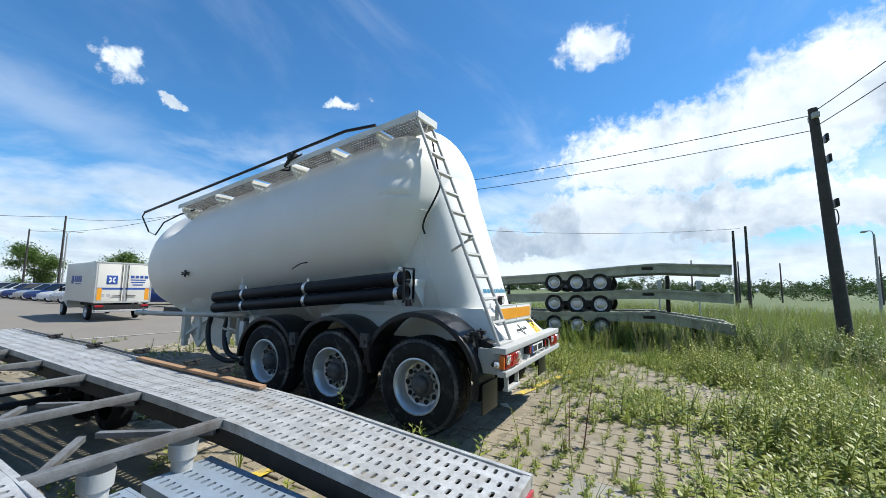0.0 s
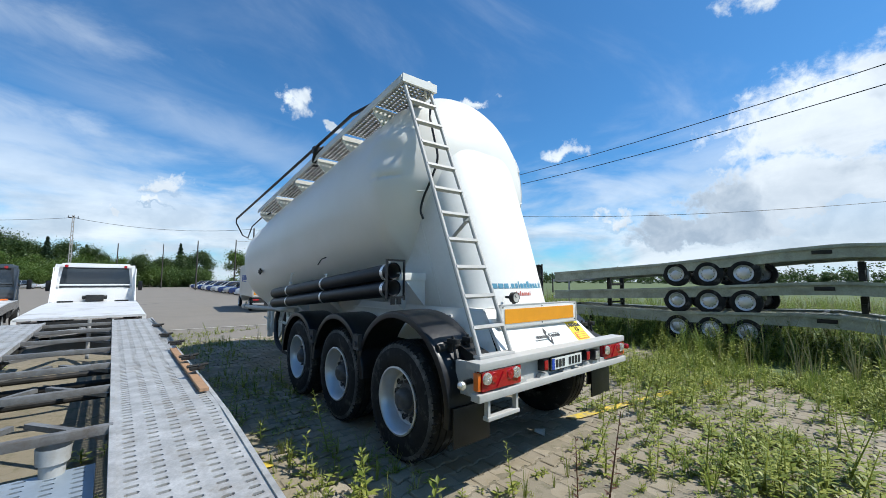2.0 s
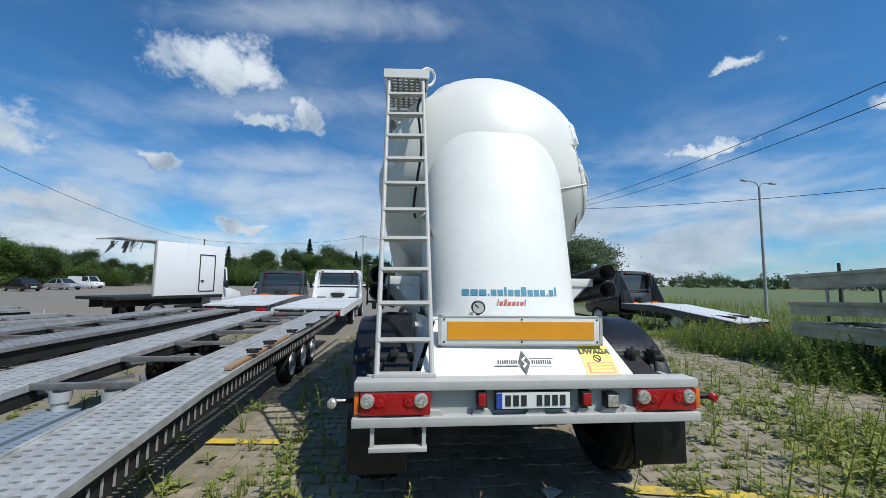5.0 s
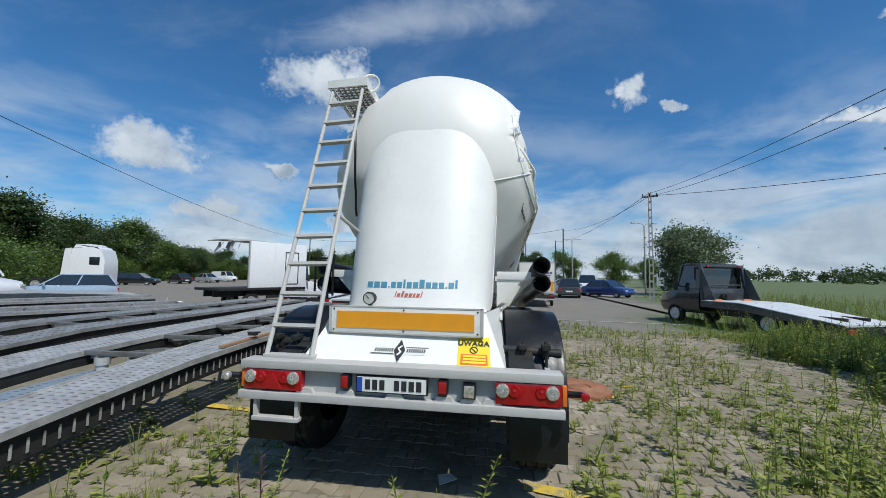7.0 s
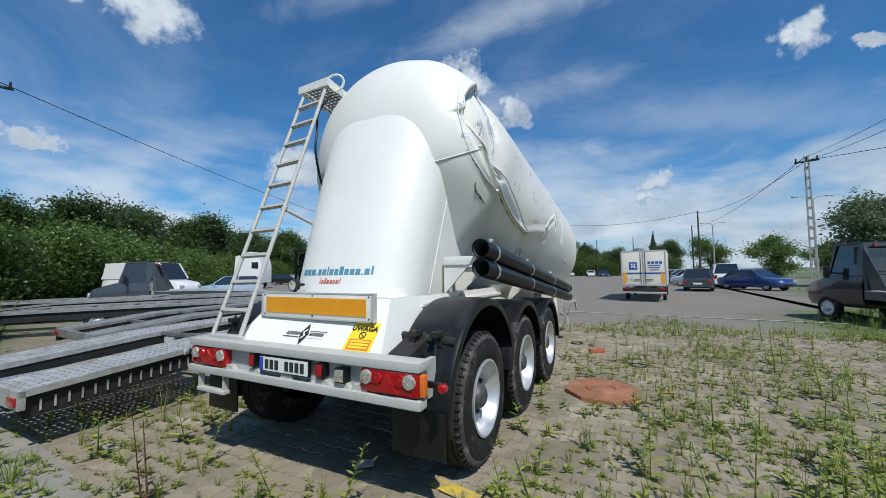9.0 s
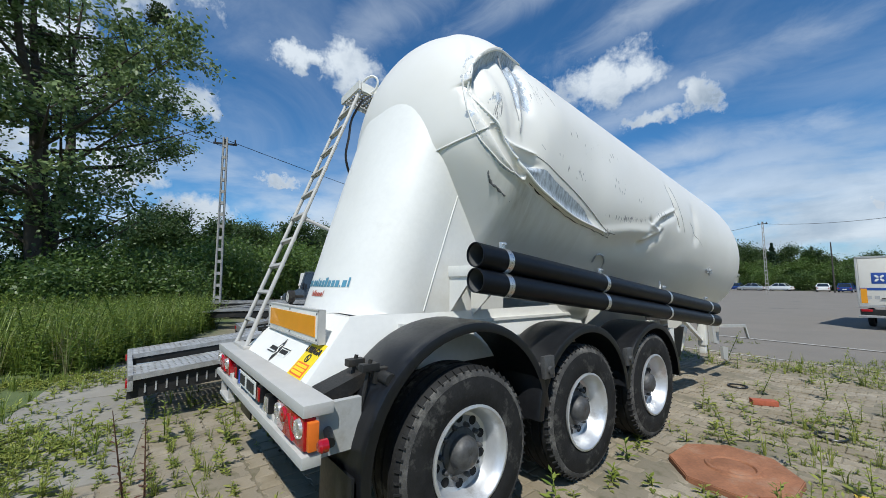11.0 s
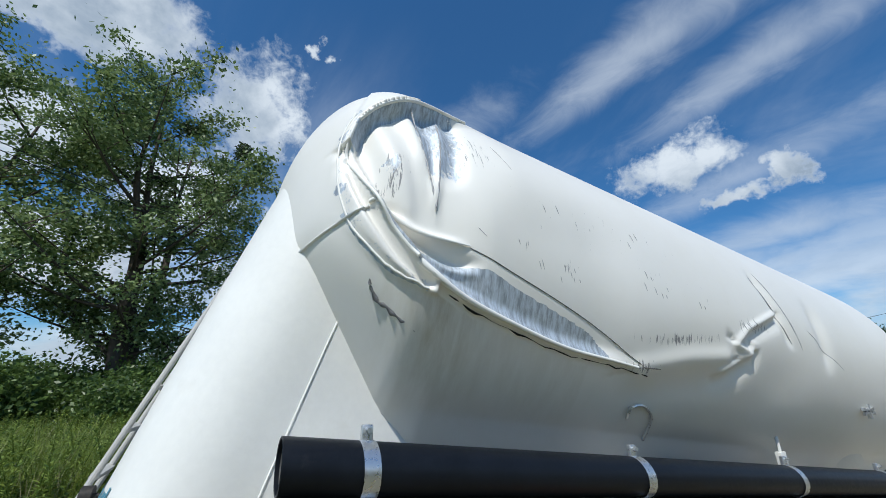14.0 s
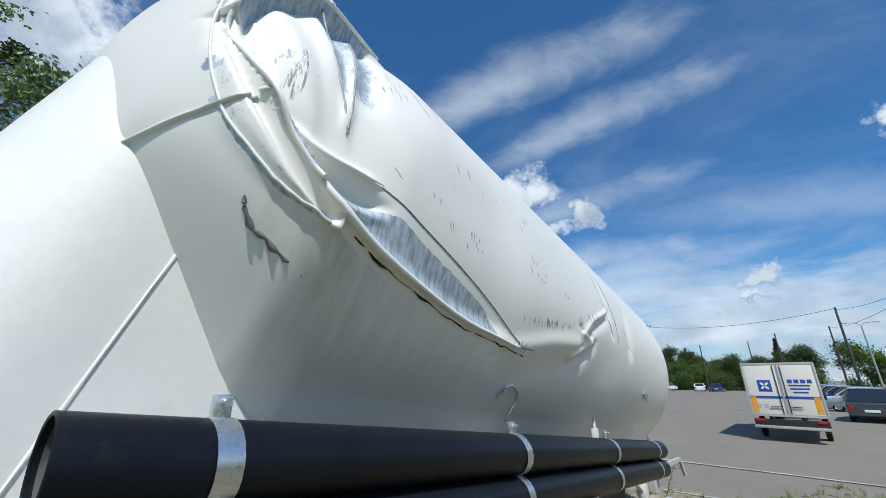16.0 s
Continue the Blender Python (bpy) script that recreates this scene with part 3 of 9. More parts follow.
def blend(x, a, b):
    t = np.clip((x - a) / (b - a), 0, 1)
    return t * t * (3 - 2 * t)


def loft(bm, stations, caps=True):
    """Cross-sections of equal length, joined one to the next."""
    rows = [[bm.verts.new(p) for p in st] for st in stations]
    for a, b in zip(rows, rows[1:]):
        k = len(a)
        for i in range(k):
            bm.faces.new((a[i], a[(i + 1) % k], b[(i + 1) % k], b[i]))
    if caps:
        bm.faces.new(rows[0][::-1])
        bm.faces.new(rows[-1])
    bmesh.ops.recalc_face_normals(bm, faces=bm.faces)
    return bm


def rail(bm, stations):
    """A bar of even section along stations."""
    return loft(bm, stations)

# ---- ground ----
def meadow_edge(x, y):
    """How far a place lies inside the meadow on the open side of the yard: 0 on the yard, 1 in the meadow."""
    right = x - (4.5 + 0.27 * np.maximum(y, -2.0) + 1.2 * np.sin(y * 0.35))
    back = np.maximum((-2.6 - y) + 0.02 * x, 0 * x - 9)
    left = (-7.6 - x) - 2.6 * np.maximum(y + 0.3, -2.0)
    return np.clip(0.5 + np.maximum(np.maximum(right * 0.30, back * 0.45), left * 0.30), 0, 1)


def soil_height(x, y):
    return 0.010 * np.sin(x * 2.1 + 1.3 * np.sin(y * 1.7)) * np.sin(y * 2.6 + 1.1 * np.sin(x * 1.3)) + 0.006 * np.sin(x * 7.3 + y * 3.1) * np.sin(y * 6.1 - x * 2.2) - 0.010


def build_ground():
    far = [-2600, -900, -400, -200, -120, -80, -55, -40, -30, -24, -19, -15, -12, -10, -8.5]
    xs = np.array(far + list(np.arange(-7.5, 9.01, 0.075)) + [-q for q in far[::-1]])
    ys = np.array(far + list(np.arange(-4.5, 10.51, 0.075)) + [-q + 3 for q in far[::-1]])
    gx, gy = np.meshgrid(xs, ys)
    near = blend(gx, -8, -7) * blend(gx, 9.5, 8.5) * blend(gy, -5, -4) * blend(gy, 11, 10)
    gz = np.where(near > 0, soil_height(gx, gy), -0.010) * near - 0.010 * (1 - near)
    nx, ny = len(xs), len(ys)
    verts = np.stack([gx.ravel(), gy.ravel(), gz.ravel()], 1)
    i = (np.arange(ny - 1)[:, None] * nx + np.arange(nx - 1)[None, :]).ravel()
    faces = np.stack([i, i + 1, i + nx + 1, i + nx], 1)
    me = raw("ground", verts.tolist(), faces.tolist(), M["ground"])
    asphalt = blend(gy, 8.6, 10.2) * (1 - 0 * gx)
    meadow = np.where(meadow_edge(gx, gy) >= 0.5, 1.0, meadow_edge(gx, gy) * 1.2)
    meadow = np.clip(meadow * 0.9, 0, 1)
    zone = me.color_attributes.new("zone", "FLOAT_COLOR", "POINT")
    col = np.stack([asphalt.ravel(), meadow.ravel(), 0 * meadow.ravel(), 1 + 0 * meadow.ravel()], 1).astype(np.float32)
    zone.data.foreach_set("color", col.ravel())
    me.shade_smooth()
    return tagged(new("ground", me), "sandy soil, grey-brown asphalt yard and rough green meadow", "ground", kind="structure")


build_ground()

# ---- the silo trailer ----
silo = thing("silo_trailer", "white bulk silo trailer with a torn, dented tank", "trailer")

TANK_R = 1.187


def tank_axis(y):
    return 2.825 - 0.126 * (y - 1.32)


def dent_axis(y):
    """The line to which the heights of the damage and the fittings are counted."""
    return 2.84 - 0.1186 * (y - 1.5)


def tank_radius(y):
    if y < 1.64:
        return TANK_R * math.sqrt(max(0.0, 1 - min(1.0, (1.64 - y) / 0.66) ** 2))
    if y > 6.9:
        return TANK_R * math.sqrt(max(0.0, 1 - (max(0.0, y - 6.9) / 1.62) ** 2.4))
    return TANK_R


def tank_belly(y):
    """Height of the lowest line of the tank."""
    line = [(0.93, 2.78), (1.13, 2.55), (1.3, 2.18), (1.58, 1.58), (2.08, 1.12), (2.6, 1.02), (3.2, 1.0), (6.4, 0.95), (7.0, 1.05), (7.7, 1.42), (8.2, 1.95), (8.52, 2.02)]
    for (a, za), (b, zb) in zip(line, line[1:]):
        if y <= b:
            t = max(0.0, (y - a) / (b - a))
            return za + (zb - za) * t
    return line[-1][1]


# the rim of the great dent on the right flank, as (y, z), and the lines of its folds
RIM = smooth_line([(2.75, 3.66, 0), (2.2, 3.69, 0), (1.74, 3.62, 0), (1.46, 3.50, 0), (1.31, 3.34, 0), (1.26, 3.15, 0), (1.30, 3.0, 0), (1.37, 2.85, 0), (1.44, 2.72, 0),
                   (1.53, 2.61, 0), (1.63, 2.51, 0), (1.78, 2.42, 0), (2.05, 2.33, 0), (2.41, 2.23, 0), (2.75, 2.18, 0), (3.06, 2.13, 0)], 6)
SLIT = smooth_line([(1.25, 3.16, 0), (1.29, 2.98, 0), (1.36, 2.80, 0), (1.47, 2.63, 0), (1.57, 2.52, 0), (1.62, 2.475, 0)], 6)
FLANGE = smooth_line([(1.30, 3.41, 0), (1.235, 3.22, 0), (1.225, 2.98, 0), (1.27, 2.76, 0), (1.36, 2.62, 0), (1.47, 2.51, 0), (1.62, 2.44, 0)], 6)
FOLD_HIGH = smooth_line([(1.36, 2.83, 0), (1.42, 2.83, 0), (1.50, 2.78, 0), (1.58, 2.72, 0), (1.69, 2.685, 0), (1.84, 2.67, 0)], 6)
FOLD_LOW = smooth_line([(1.44, 2.78, 0), (1.52, 2.67, 0), (1.64, 2.59, 0), (1.77, 2.535, 0), (1.93, 2.54, 0)], 6)
BARE_TOP = [(1.40, 2.82), (1.52, 2.645), (1.65, 2.60), (1.77, 2.565), (1.94, 2.565), (2.08, 2.50), (2.29, 2.425), (2.59, 2.315), (2.74, 2.20)]
BARE_LOW = [(1.40, 2.79), (1.53, 2.61), (1.63, 2.51), (1.78, 2.42), (2.05, 2.33), (2.41, 2.23), (2.74, 2.18)]
KINK = [Vector(p) for p in ((3.75, 2.13, 0), (4.10, 2.25, 0), (3.92, 2.31, 0), (4.08, 2.42, 0), (4.52, 2.56, 0))]


def from_line(y, z, line):
    """Distance of places (y, z) from a line, positive on its left, and how far along the line they lie."""
    q = np.array([(p.x, p.y) for p in line])
    best = np.full(y.shape, 9.0)
    side, along = np.ones(y.shape), np.zeros(y.shape)
    for k in range(len(q) - 1):
        a, ab = q[k], q[k + 1] - q[k]
        t = np.clip(((y - a[0]) * ab[0] + (z - a[1]) * ab[1]) / (ab @ ab), 0, 1)
        dy, dz = y - a[0] - ab[0] * t, z - a[1] - ab[1] * t
        d = np.hypot(dy, dz)
        near = d < best
        best = np.where(near, d, best)
        side = np.where(near, np.where(ab[0] * dz - ab[1] * dy > 0, 1.0, -1.0), side)
        along = np.where(near, (k + t) / (len(q) - 1), along)
    return best * side, along


def ease(v, a, b):
    t = np.clip((v - a) / (b - a), 0, 1)
    return t * t * (3 - 2 * t)


def bell(v, s):
    return np.exp(-(v / s) ** 2)


def dent_field(x, y, z):
    """How far the right flank is pushed in at places, in metres, and the marks of the damage there."""
    x, y, z = (np.asarray(v, dtype=float) for v in (x, y, z))
    z = z + dent_axis(y) - tank_axis(y)
    d, along = from_line(y, z, RIM)
    ds, ts = from_line(y, z, SLIT)
    df, tf = from_line(y, z, FLANGE)
    dh, th = from_line(y, z, FOLD_HIGH)
    dl, tl = from_line(y, z, FOLD_LOW)
    dk, tk = from_line(y, z, KINK)
    high = ease(z, 2.75, 3.2)
    inner = (d > 0) & (y < 3.7)
    wall = ease(d, 0.0, 0.07)
    depth = high * 0.10 * ease(y, 2.2, 1.66) + (1 - high) * (0.03 * ease(y, 3.1, 2.6) + 0.11 * ease(y, 1.98, 1.55))
    push = np.where(inner, wall * depth, 0.0)
    # two ridges that meet low down, with hollows beside them
    c1 = y - (1.675 - 0.14 * (z - 2.85))
    c2 = y - (1.67 + 0.17 * (z - 2.85))
    tall = np.where(inner, wall, 0) * ease(z, 2.72, 2.86)
    push = push + tall * (-0.012 * bell(c1, 0.020) - 0.016 * bell(c2, 0.020) * ease(z, 2.8, 2.95) + 0.04 * bell(c2 - 0.085, 0.055) * ease(z, 2.95, 3.15)
                          + 0.022 * bell((c1 + c2) / 2, 0.045) * ease(z, 2.95, 3.1) + 0.012 * np.sin(31 * y + 9 * z) * ease(y, 1.62, 1.55))
    # folds towards the lower rim
    push = push - np.where(inner, wall, 0) * (0.035 * bell(dh, 0.022) * ease(th, 1.02, 0.8) * ease(th, 0.05, 0.3) + 0.018 * bell(dl, 0.020) * ease(tl, 1.0, 0.75) * ease(tl, 0.05, 0.35) - 0.03 * bell(dl - 0.05, 0.03) * ease(tl, 1.0, 0.8))
    # rolled lip, slit and flange
    push = push - 0.018 * bell(d, 0.022) * ease(y, 3.08, 2.6)
    slit_w = 0.014 + 0.016 * bell(ts - 0.66, 0.28)
    push = push + 0.065 * ease(np.abs(ds), slit_w + 0.022, slit_w - 0.008)
    flange = (df > 0) & (d < 0) & (y < 1.66)
    push = push - np.where(flange, 0.028, 0.0) * ease(df, 0.0, 0.03)
    push = push - 0.014 * bell(df, 0.018) * (y < 1.7)
    # kink farther forward, and waves in the sheet
    kd = np.where(np.abs(dk) < 0.3, dk, 0.3)
    push = push - 0.020 * bell(kd, 0.022) + 0.016 * bell(np.minimum(kd, 0) + 0.06, 0.05) * (kd < 0)
    ledge, tledge = from_line(y, z, [Vector((3.0, 2.14, 0)), Vector((3.4, 2.20, 0)), Vector((3.8, 2.22, 0))])
    push = push - 0.022 * bell(ledge, 0.06) + 0.016 * bell(ledge + 0.16, 0.09)
    push = push + 0.022 * bell(y - (4.56 + 0.36 * (2.62 - z)), 0.05) * ease(z, 2.28, 2.4) * ease(z, 2.95, 2.8)
    push = push + 0.028 * bell(y - 5.25, 0.10) * ease(z, 2.1, 2.3) * ease(z, 2.8, 2.55)
    push = push + 0.015 * bell(y - 3.3, 0.9) * bell(z - 2.78, 0.33) + 0.02 * bell(y - 4.5, 0.35) * bell(z - 2.05, 0.22)
    # bare metal
    bare = np.where(inner, 0.80 * ease(d, 0.085, 0.06) * ease(z, 3.1, 3.25) * ease(y, 1.9, 1.75), 0)
    bare = np.maximum(bare, np.where(inner & (c1 > 0) & (c2 < 0.16), 0.60 * ease(z, 2.96, 3.10) * ease(c2, 0.17, 0.10), 0))
    bare = np.maximum(bare, np.where(inner & (c1 < 0), 0.46 * bell(y - 1.47, 0.10) * bell(z - 3.08, 0.20), 0))
    top = np.interp(y, [p[0] for p in BARE_TOP], [p[1] for p in BARE_TOP])
    low = np.interp(y, [p[0] for p in BARE_LOW], [p[1] for p in BARE_LOW])
    bare = np.maximum(bare, np.where((y > 1.41) & (y < 2.74) & inner, 0.95 * ease(z - top, 0.012, -0.012) * ease(z - low, -0.03, 0.01), 0))
    bare = np.maximum(bare, np.where(flange, 0.42 * ease(df, 0.06, 0.03), 0.62 * ease(np.abs(df), 0.02, 0.005) * (y < 1.66)))
    bare = np.maximum(bare, np.where((y > 7.2) & (z > dent_axis(y) + 0.25), 0.45, 0))
    # scrapes and stains
    scored = 1.0 * bell(y - 3.35, 0.42) * bell(z - (2.31 + 0.05 * (y - 3.3)), 0.045)
    for my, mz, wy, wz, s in ((4.2, 2.44, 0.30, 0.06, 0.95), (2.45, 2.63, 0.07, 0.06, 0.85), (3.17, 2.69, 0.10, 0.05, 0.7), (2.16, 2.73, 0.06, 0.05, 0.6), (3.0, 2.16, 0.16, 0.05, 0.95),
                              (2.0, 3.25, 0.10, 0.14, 0.5), (2.8, 2.9, 0.7, 0.2, 0.34), (3.6, 2.6, 0.5, 0.12, 0.33), (1.48, 3.02, 0.09, 0.15, 0.95), (1.95, 3.30, 0.20, 0.16, 0.7), (1.42, 2.86, 0.05, 0.14, 0.9)):
        scored = np.maximum(scored, s * bell(y - my, wy) * bell(z - mz, wz))
    stain = np.where((d < -0.05) & (d > -0.65) & (y > 1.45) & (y < 2.6) & (z < 2.5), 1.0 * ease(d, -0.6, -0.1) * (0.22 + 0.6 * bell(y - 1.72, 0.16)), 0)
    on = ease(x, 0.15, 0.3) * (y < 8.3)
    return push * on, bare * (x > 0.2), scored * (x > 0.2), stain * (x > 0.2)


def dent_push(x, y, z):
    return tuple(float(v[0]) for v in dent_field([x], [y], [z]))


def tank_side(y, h):
    """Half width of the tank at a depth below its axis: round at first, then sloping in to the outlets."""
    r = tank_radius(y)
    deep = tank_floor(y)
    knee = 0.74 * r

    def plain(k):
        if k <= knee:
            return math.sqrt(max(0.0, r * r - k * k))
        w = r * math.sqrt(1 - 0.74 ** 2)
        return w + (0.22 - w) * min(1, (k - knee) / max(0.2, 1.75 - knee))

    # at the rear the flank runs in to the column
    tuck = max(0.0, plain(deep) - 0.67) * float(blend(y, 2.3, 1.7))
    return plain(h) - tuck * min(1.0, h / max(deep, 0.05)) ** 3


def tank_floor(y):
    """Depth of the lower edge of the flank below the axis."""
    b = tank_axis(y) - tank_belly(y)
    return b * (0.77 + 0.2 * float(blend(y, 1.55, 2.3)))


def tank_point(y, a):
    """A place on the tank: a is the angle from the right flank upwards."""
    r, za = tank_radius(y), tank_axis(y)
    c, s = math.cos(a), math.sin(a)
    if s >= 0:
        return Vector((r * c, y, za + r * s))
    q = math.asin(-s) / (math.pi / 2)
    deep = max(tank_floor(y), 0.02)
    if q < 0.86:
        h = deep * (q / 0.86)
        return Vector((math.copysign(tank_side(y, h), c), y, za - h))
    return Vector((math.copysign(tank_side(y, deep) * (1 - (q - 0.86) / 0.14), c), y, za - deep - 0.05 * (q - 0.86)))


def build_tank():
    ys = [0.983 + 0.002 * k * k / 2 + 0.006 * k for k in range(15)]
    while ys[-1] < 8.44:
        ys.append(ys[-1] + (0.0145 if ys[-1] < 3.1 else 0.022 if ys[-1] < 5.7 else 0.06))
    ys += [8.505, 8.518]
    # rows of places close together on the damaged flank, wider apart elsewhere
    turns, a = [], -math.pi / 2
    while a < 1.5 * math.pi - 0.012:
        turns.append(a)
        a += radians(0.75) if radians(-50) < a < radians(76) else radians(1.9)
    # the folded lower edge of both flanks
    turns = sorted(turns + [radians(v) for v in (-77.6, -77.4, -77.2, 257.2, 257.4, 257.6)])
    seg = len(turns)
    spots = [tank_point(y, a) for y in ys for a in turns]
    push, bare, scored, stain = dent_field([p.x for p in spots], [p.y for p in spots], [p.z for p in spots])
    verts = []
    for i, p in enumerate(spots):
        y, a = ys[i // seg], turns[i % seg]
        p -= Vector((math.cos(a), 0, 0.45 * math.sin(a))) * float(push[i])
        # light waves in the sheet and the ribs pressed into the left shoulder
        if p.x < -0.4 and 1.25 < y < 1.8 and p.z > 2.75:
            w = 0.5 + 0.5 * math.cos((a - 2.2) * 17)
            p -= Vector((math.cos(a), -0.3, math.sin(a))) * 0.035 * w * float(blend(y, 1.25, 1.4) * blend(y, 1.8, 1.6))
        # hollow in the left shoulder at the front
        if p.x < 0:
            q = ((y - 6.9) / 0.35) ** 2 + ((p.z - tank_axis(y) - 0.75) / 0.25) ** 2
            p += Vector((0.5, 0, -0.9)) * 0.16 * math.exp(-q)
        verts.append(p)
    marks = np.stack((bare, scored, stain), 1)
    faces = []
    for j in range(len(ys) - 1):
        for k in range(seg):
            q = (k + 1) % seg
            faces.append((j * seg + k, j * seg + q, (j + 1) * seg + q, (j + 1) * seg + k))
    faces.append(tuple(range(seg))[::-1])
    faces.append(tuple((len(ys) - 1) * seg + k for k in range(seg)))
    me = raw("tank", verts, faces, M["tank"])
    marks = marks.astype(np.float32)
    for i, name in enumerate(("bare", "scored", "stain")):
        me.attributes.new(name, "FLOAT", "POINT").data.foreach_set("value", marks[:, i].copy())
    me.shade_smooth()
    bm = B()
    bm.from_mesh(me)
    bmesh.ops.recalc_face_normals(bm, faces=bm.faces)
    bm.to_mesh(me)
    bm.free()
    ob = new("tank", me)
    ob.parent = silo
    ob["label"] = "white tank with a deep torn dent and bare metal"
    return ob


tank = build_tank()


def flank(y, z, out=0.0):
    """A place on the right flank at a height, with the dent."""
    z += tank_axis(y) - dent_axis(y)
    r, za = tank_radius(y), tank_axis(y)
    if z >= za:
        s = min(1, (z - za) / max(r, 1e-3))
        c = math.sqrt(1 - s * s)
        x = r * c
    else:
        s = -min(1, (za - z) / max(r, 1e-3))
        c = math.sqrt(max(0.05, 1 - s * s))
        x = tank_side(y, za - z)
    push = dent_push(x, y, z)[0]
    return Vector((x - c * push + out, y, z - 0.45 * s * push))


# torn lips and folds of the dent
def sheet_bead(name, line, size, mat, label="", out=0.0, ragged=0.0):
    bm = B()
    dice = random.Random(len(line))
    path = [flank(p.x, p.y, out) for p in line]
    for _ in range(5):
        path = path[:1] + [(a + b * 2 + c) / 4 for a, b, c in zip(path, path[1:], path[2:])] + path[-1:]
    tube(bm, [p + Vector((0, 0, dice.uniform(-ragged, ragged))) for p in path], size, 8)
    return part(name, bm, mat, tank, label, 60)


along_rim = [p for p in RIM if p.y < 2.56 and p.x < 3.0]
sheet_bead("torn_rim", along_rim, [0.017 - 0.009 * i / len(along_rim) for i in range(len(along_rim))], M["white"], "rolled lower rim of the dent", 0.008)
sheet_bead("torn_rim", [p for p in RIM if 2.56 <= p.y < 3.32 and p.x < 2], 0.009, M["white"], "bent rim of the tear", 0.006)
sheet_bead("torn_rim", [p for p in RIM if p.y >= 3.32 and p.x < 2.1], 0.011, M["white"], "bent upper rim of the dent", 0.004)
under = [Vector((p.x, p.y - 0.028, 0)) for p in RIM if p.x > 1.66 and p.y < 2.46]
dice = random.Random(4)
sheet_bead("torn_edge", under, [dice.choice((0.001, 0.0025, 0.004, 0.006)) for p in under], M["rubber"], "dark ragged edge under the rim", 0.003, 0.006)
sheet_bead("metal_fold", FOLD_HIGH, [0.011] * (len(FOLD_HIGH) - 6) + [0.009, 0.008, 0.007, 0.006, 0.004, 0.003], M["white_flat"], "", 0.006)
sheet_bead("metal_fold", FLANGE, 0.006, M["white_flat"], "torn outer edge", 0.004, 0.005)
sheet_bead("torn_flap", smooth_line([(1.395, 2.51, 0), (1.40, 2.46, 0), (1.44, 2.40, 0), (1.52, 2.33, 0), (1.60, 2.27, 0)], 4), [(0.002 + 0.009 * math.sin(math.pi * i / 17)) * (0.5, 1.1, 0.7, 1.3)[i % 4] for i in range(17)], M["torn_grey"], "torn grey flap", -0.002, 0.012)
for y0, z0, y1, z1 in ((1.60, 3.54, 1.675, 2.84), (1.775, 3.53, 1.675, 2.86)):
    sheet_bead("crease", [Vector((y0 + (y1 - y0) * k / 12, z0 + (z1 - z0) * k / 12, 0)) for k in range(13)], [0.0035 + 0.003 * (k % 3 == 1) for k in range(13)], M["scratch"], "", 0.003)
# seam across the shoulder on both sides
bm = B()
tube(bm, [flank(p.x, p.y, 0.004) for p in smooth_line([(1.08, 2.625, 0), (1.18, 2.70, 0), (1.27, 2.755, 0), (1.36, 2.81, 0)], 5)], 0.008, 6)
part("weld_seam", bm, M["white_flat"], tank, "", 60)
bm = B()
tube(bm, [Vector((-p.x, p.y, p.z)) for p in (flank(1.13 + 0.01 * k, 2.64, 0.004) for k in range(10))], 0.007, 6)
part("weld_seam", bm, M["white_flat"], tank, "", 60)
# long weld scar leading forward from the fold
bm = B()
tube(bm, [flank(p.x, p.y, 0.0015) for p in smooth_line([(1.84, 2.66, 0), (2.05, 2.575, 0), (2.36, 2.46, 0), (2.67, 2.33, 0), (3.03, 2.14, 0)], 6)], 0.0026, 5)
part("score_line", bm, M["torn_grey"], tank, "", 60)
for y0, z0, y1, z1, r in ((4.44, 2.88, 4.70, 2.34, 0.006), (4.54, 2.90, 4.84, 2.30, 0.005), (4.40, 2.84, 4.58, 2.52, 0.004), (5.0, 2.46, 5.5, 2.17, 0.003), (2.07, 3.38, 2.14, 3.19, 0.003), (3.0, 2.15, 3.16, 2.14, 0.006), (1.88, 2.77, 1.92, 2.73, 0.0025)):
    bm = B()
    dice = random.Random(int(100 * y0))
    tube(bm, [flank(y0 + (y1 - y0) * k / 13, z0 + (z1 - z0) * k / 13, 0.0) for k in range(14)], [0.0008] + [r * dice.uniform(0.35, 1.0) for k in range(12)] + [0.0008], 5)
    part("score_mark", bm, M["scratch" if r < 0.0055 else "torn_grey"], tank, "", 60)
# short scratches left by the fall, in loose groups
dice = random.Random(31)
for gy, gz, count in ((2.45, 2.63, 6), (2.05, 2.76, 1), (2.28, 2.68, 2), (3.05, 2.66, 4), (3.2, 2.60, 3), (3.0, 2.92, 3), (3.6, 2.52, 2), (2.95, 2.36, 1), (2.35, 3.0, 2)):
    for k in range(count):
        bm = B()
        y0, z0, long = gy + dice.uniform(-0.07, 0.07), gz + dice.uniform(-0.05, 0.05), dice.uniform(0.02, 0.06)
        tube(bm, [flank(y0 + 0.30 * long * q / 4, z0 - long * q / 4, 0.0) for q in range(5)], [0.0008, 0.0024, 0.003, 0.002, 0.0008], 5)
        part("score_mark", bm, M["scratch"], tank, "", 60)


# the rounded column at the rear
def column_ring(z):
    """Rear edge and half width of the column at a height."""
    h = z - 1.4
    return 0.44 + 0.30 * h + 0.012 * h * h, 0.672 + 0.045 * h


COLUMN_DEEP, COLUMN_ROUND = 0.50, 0.833


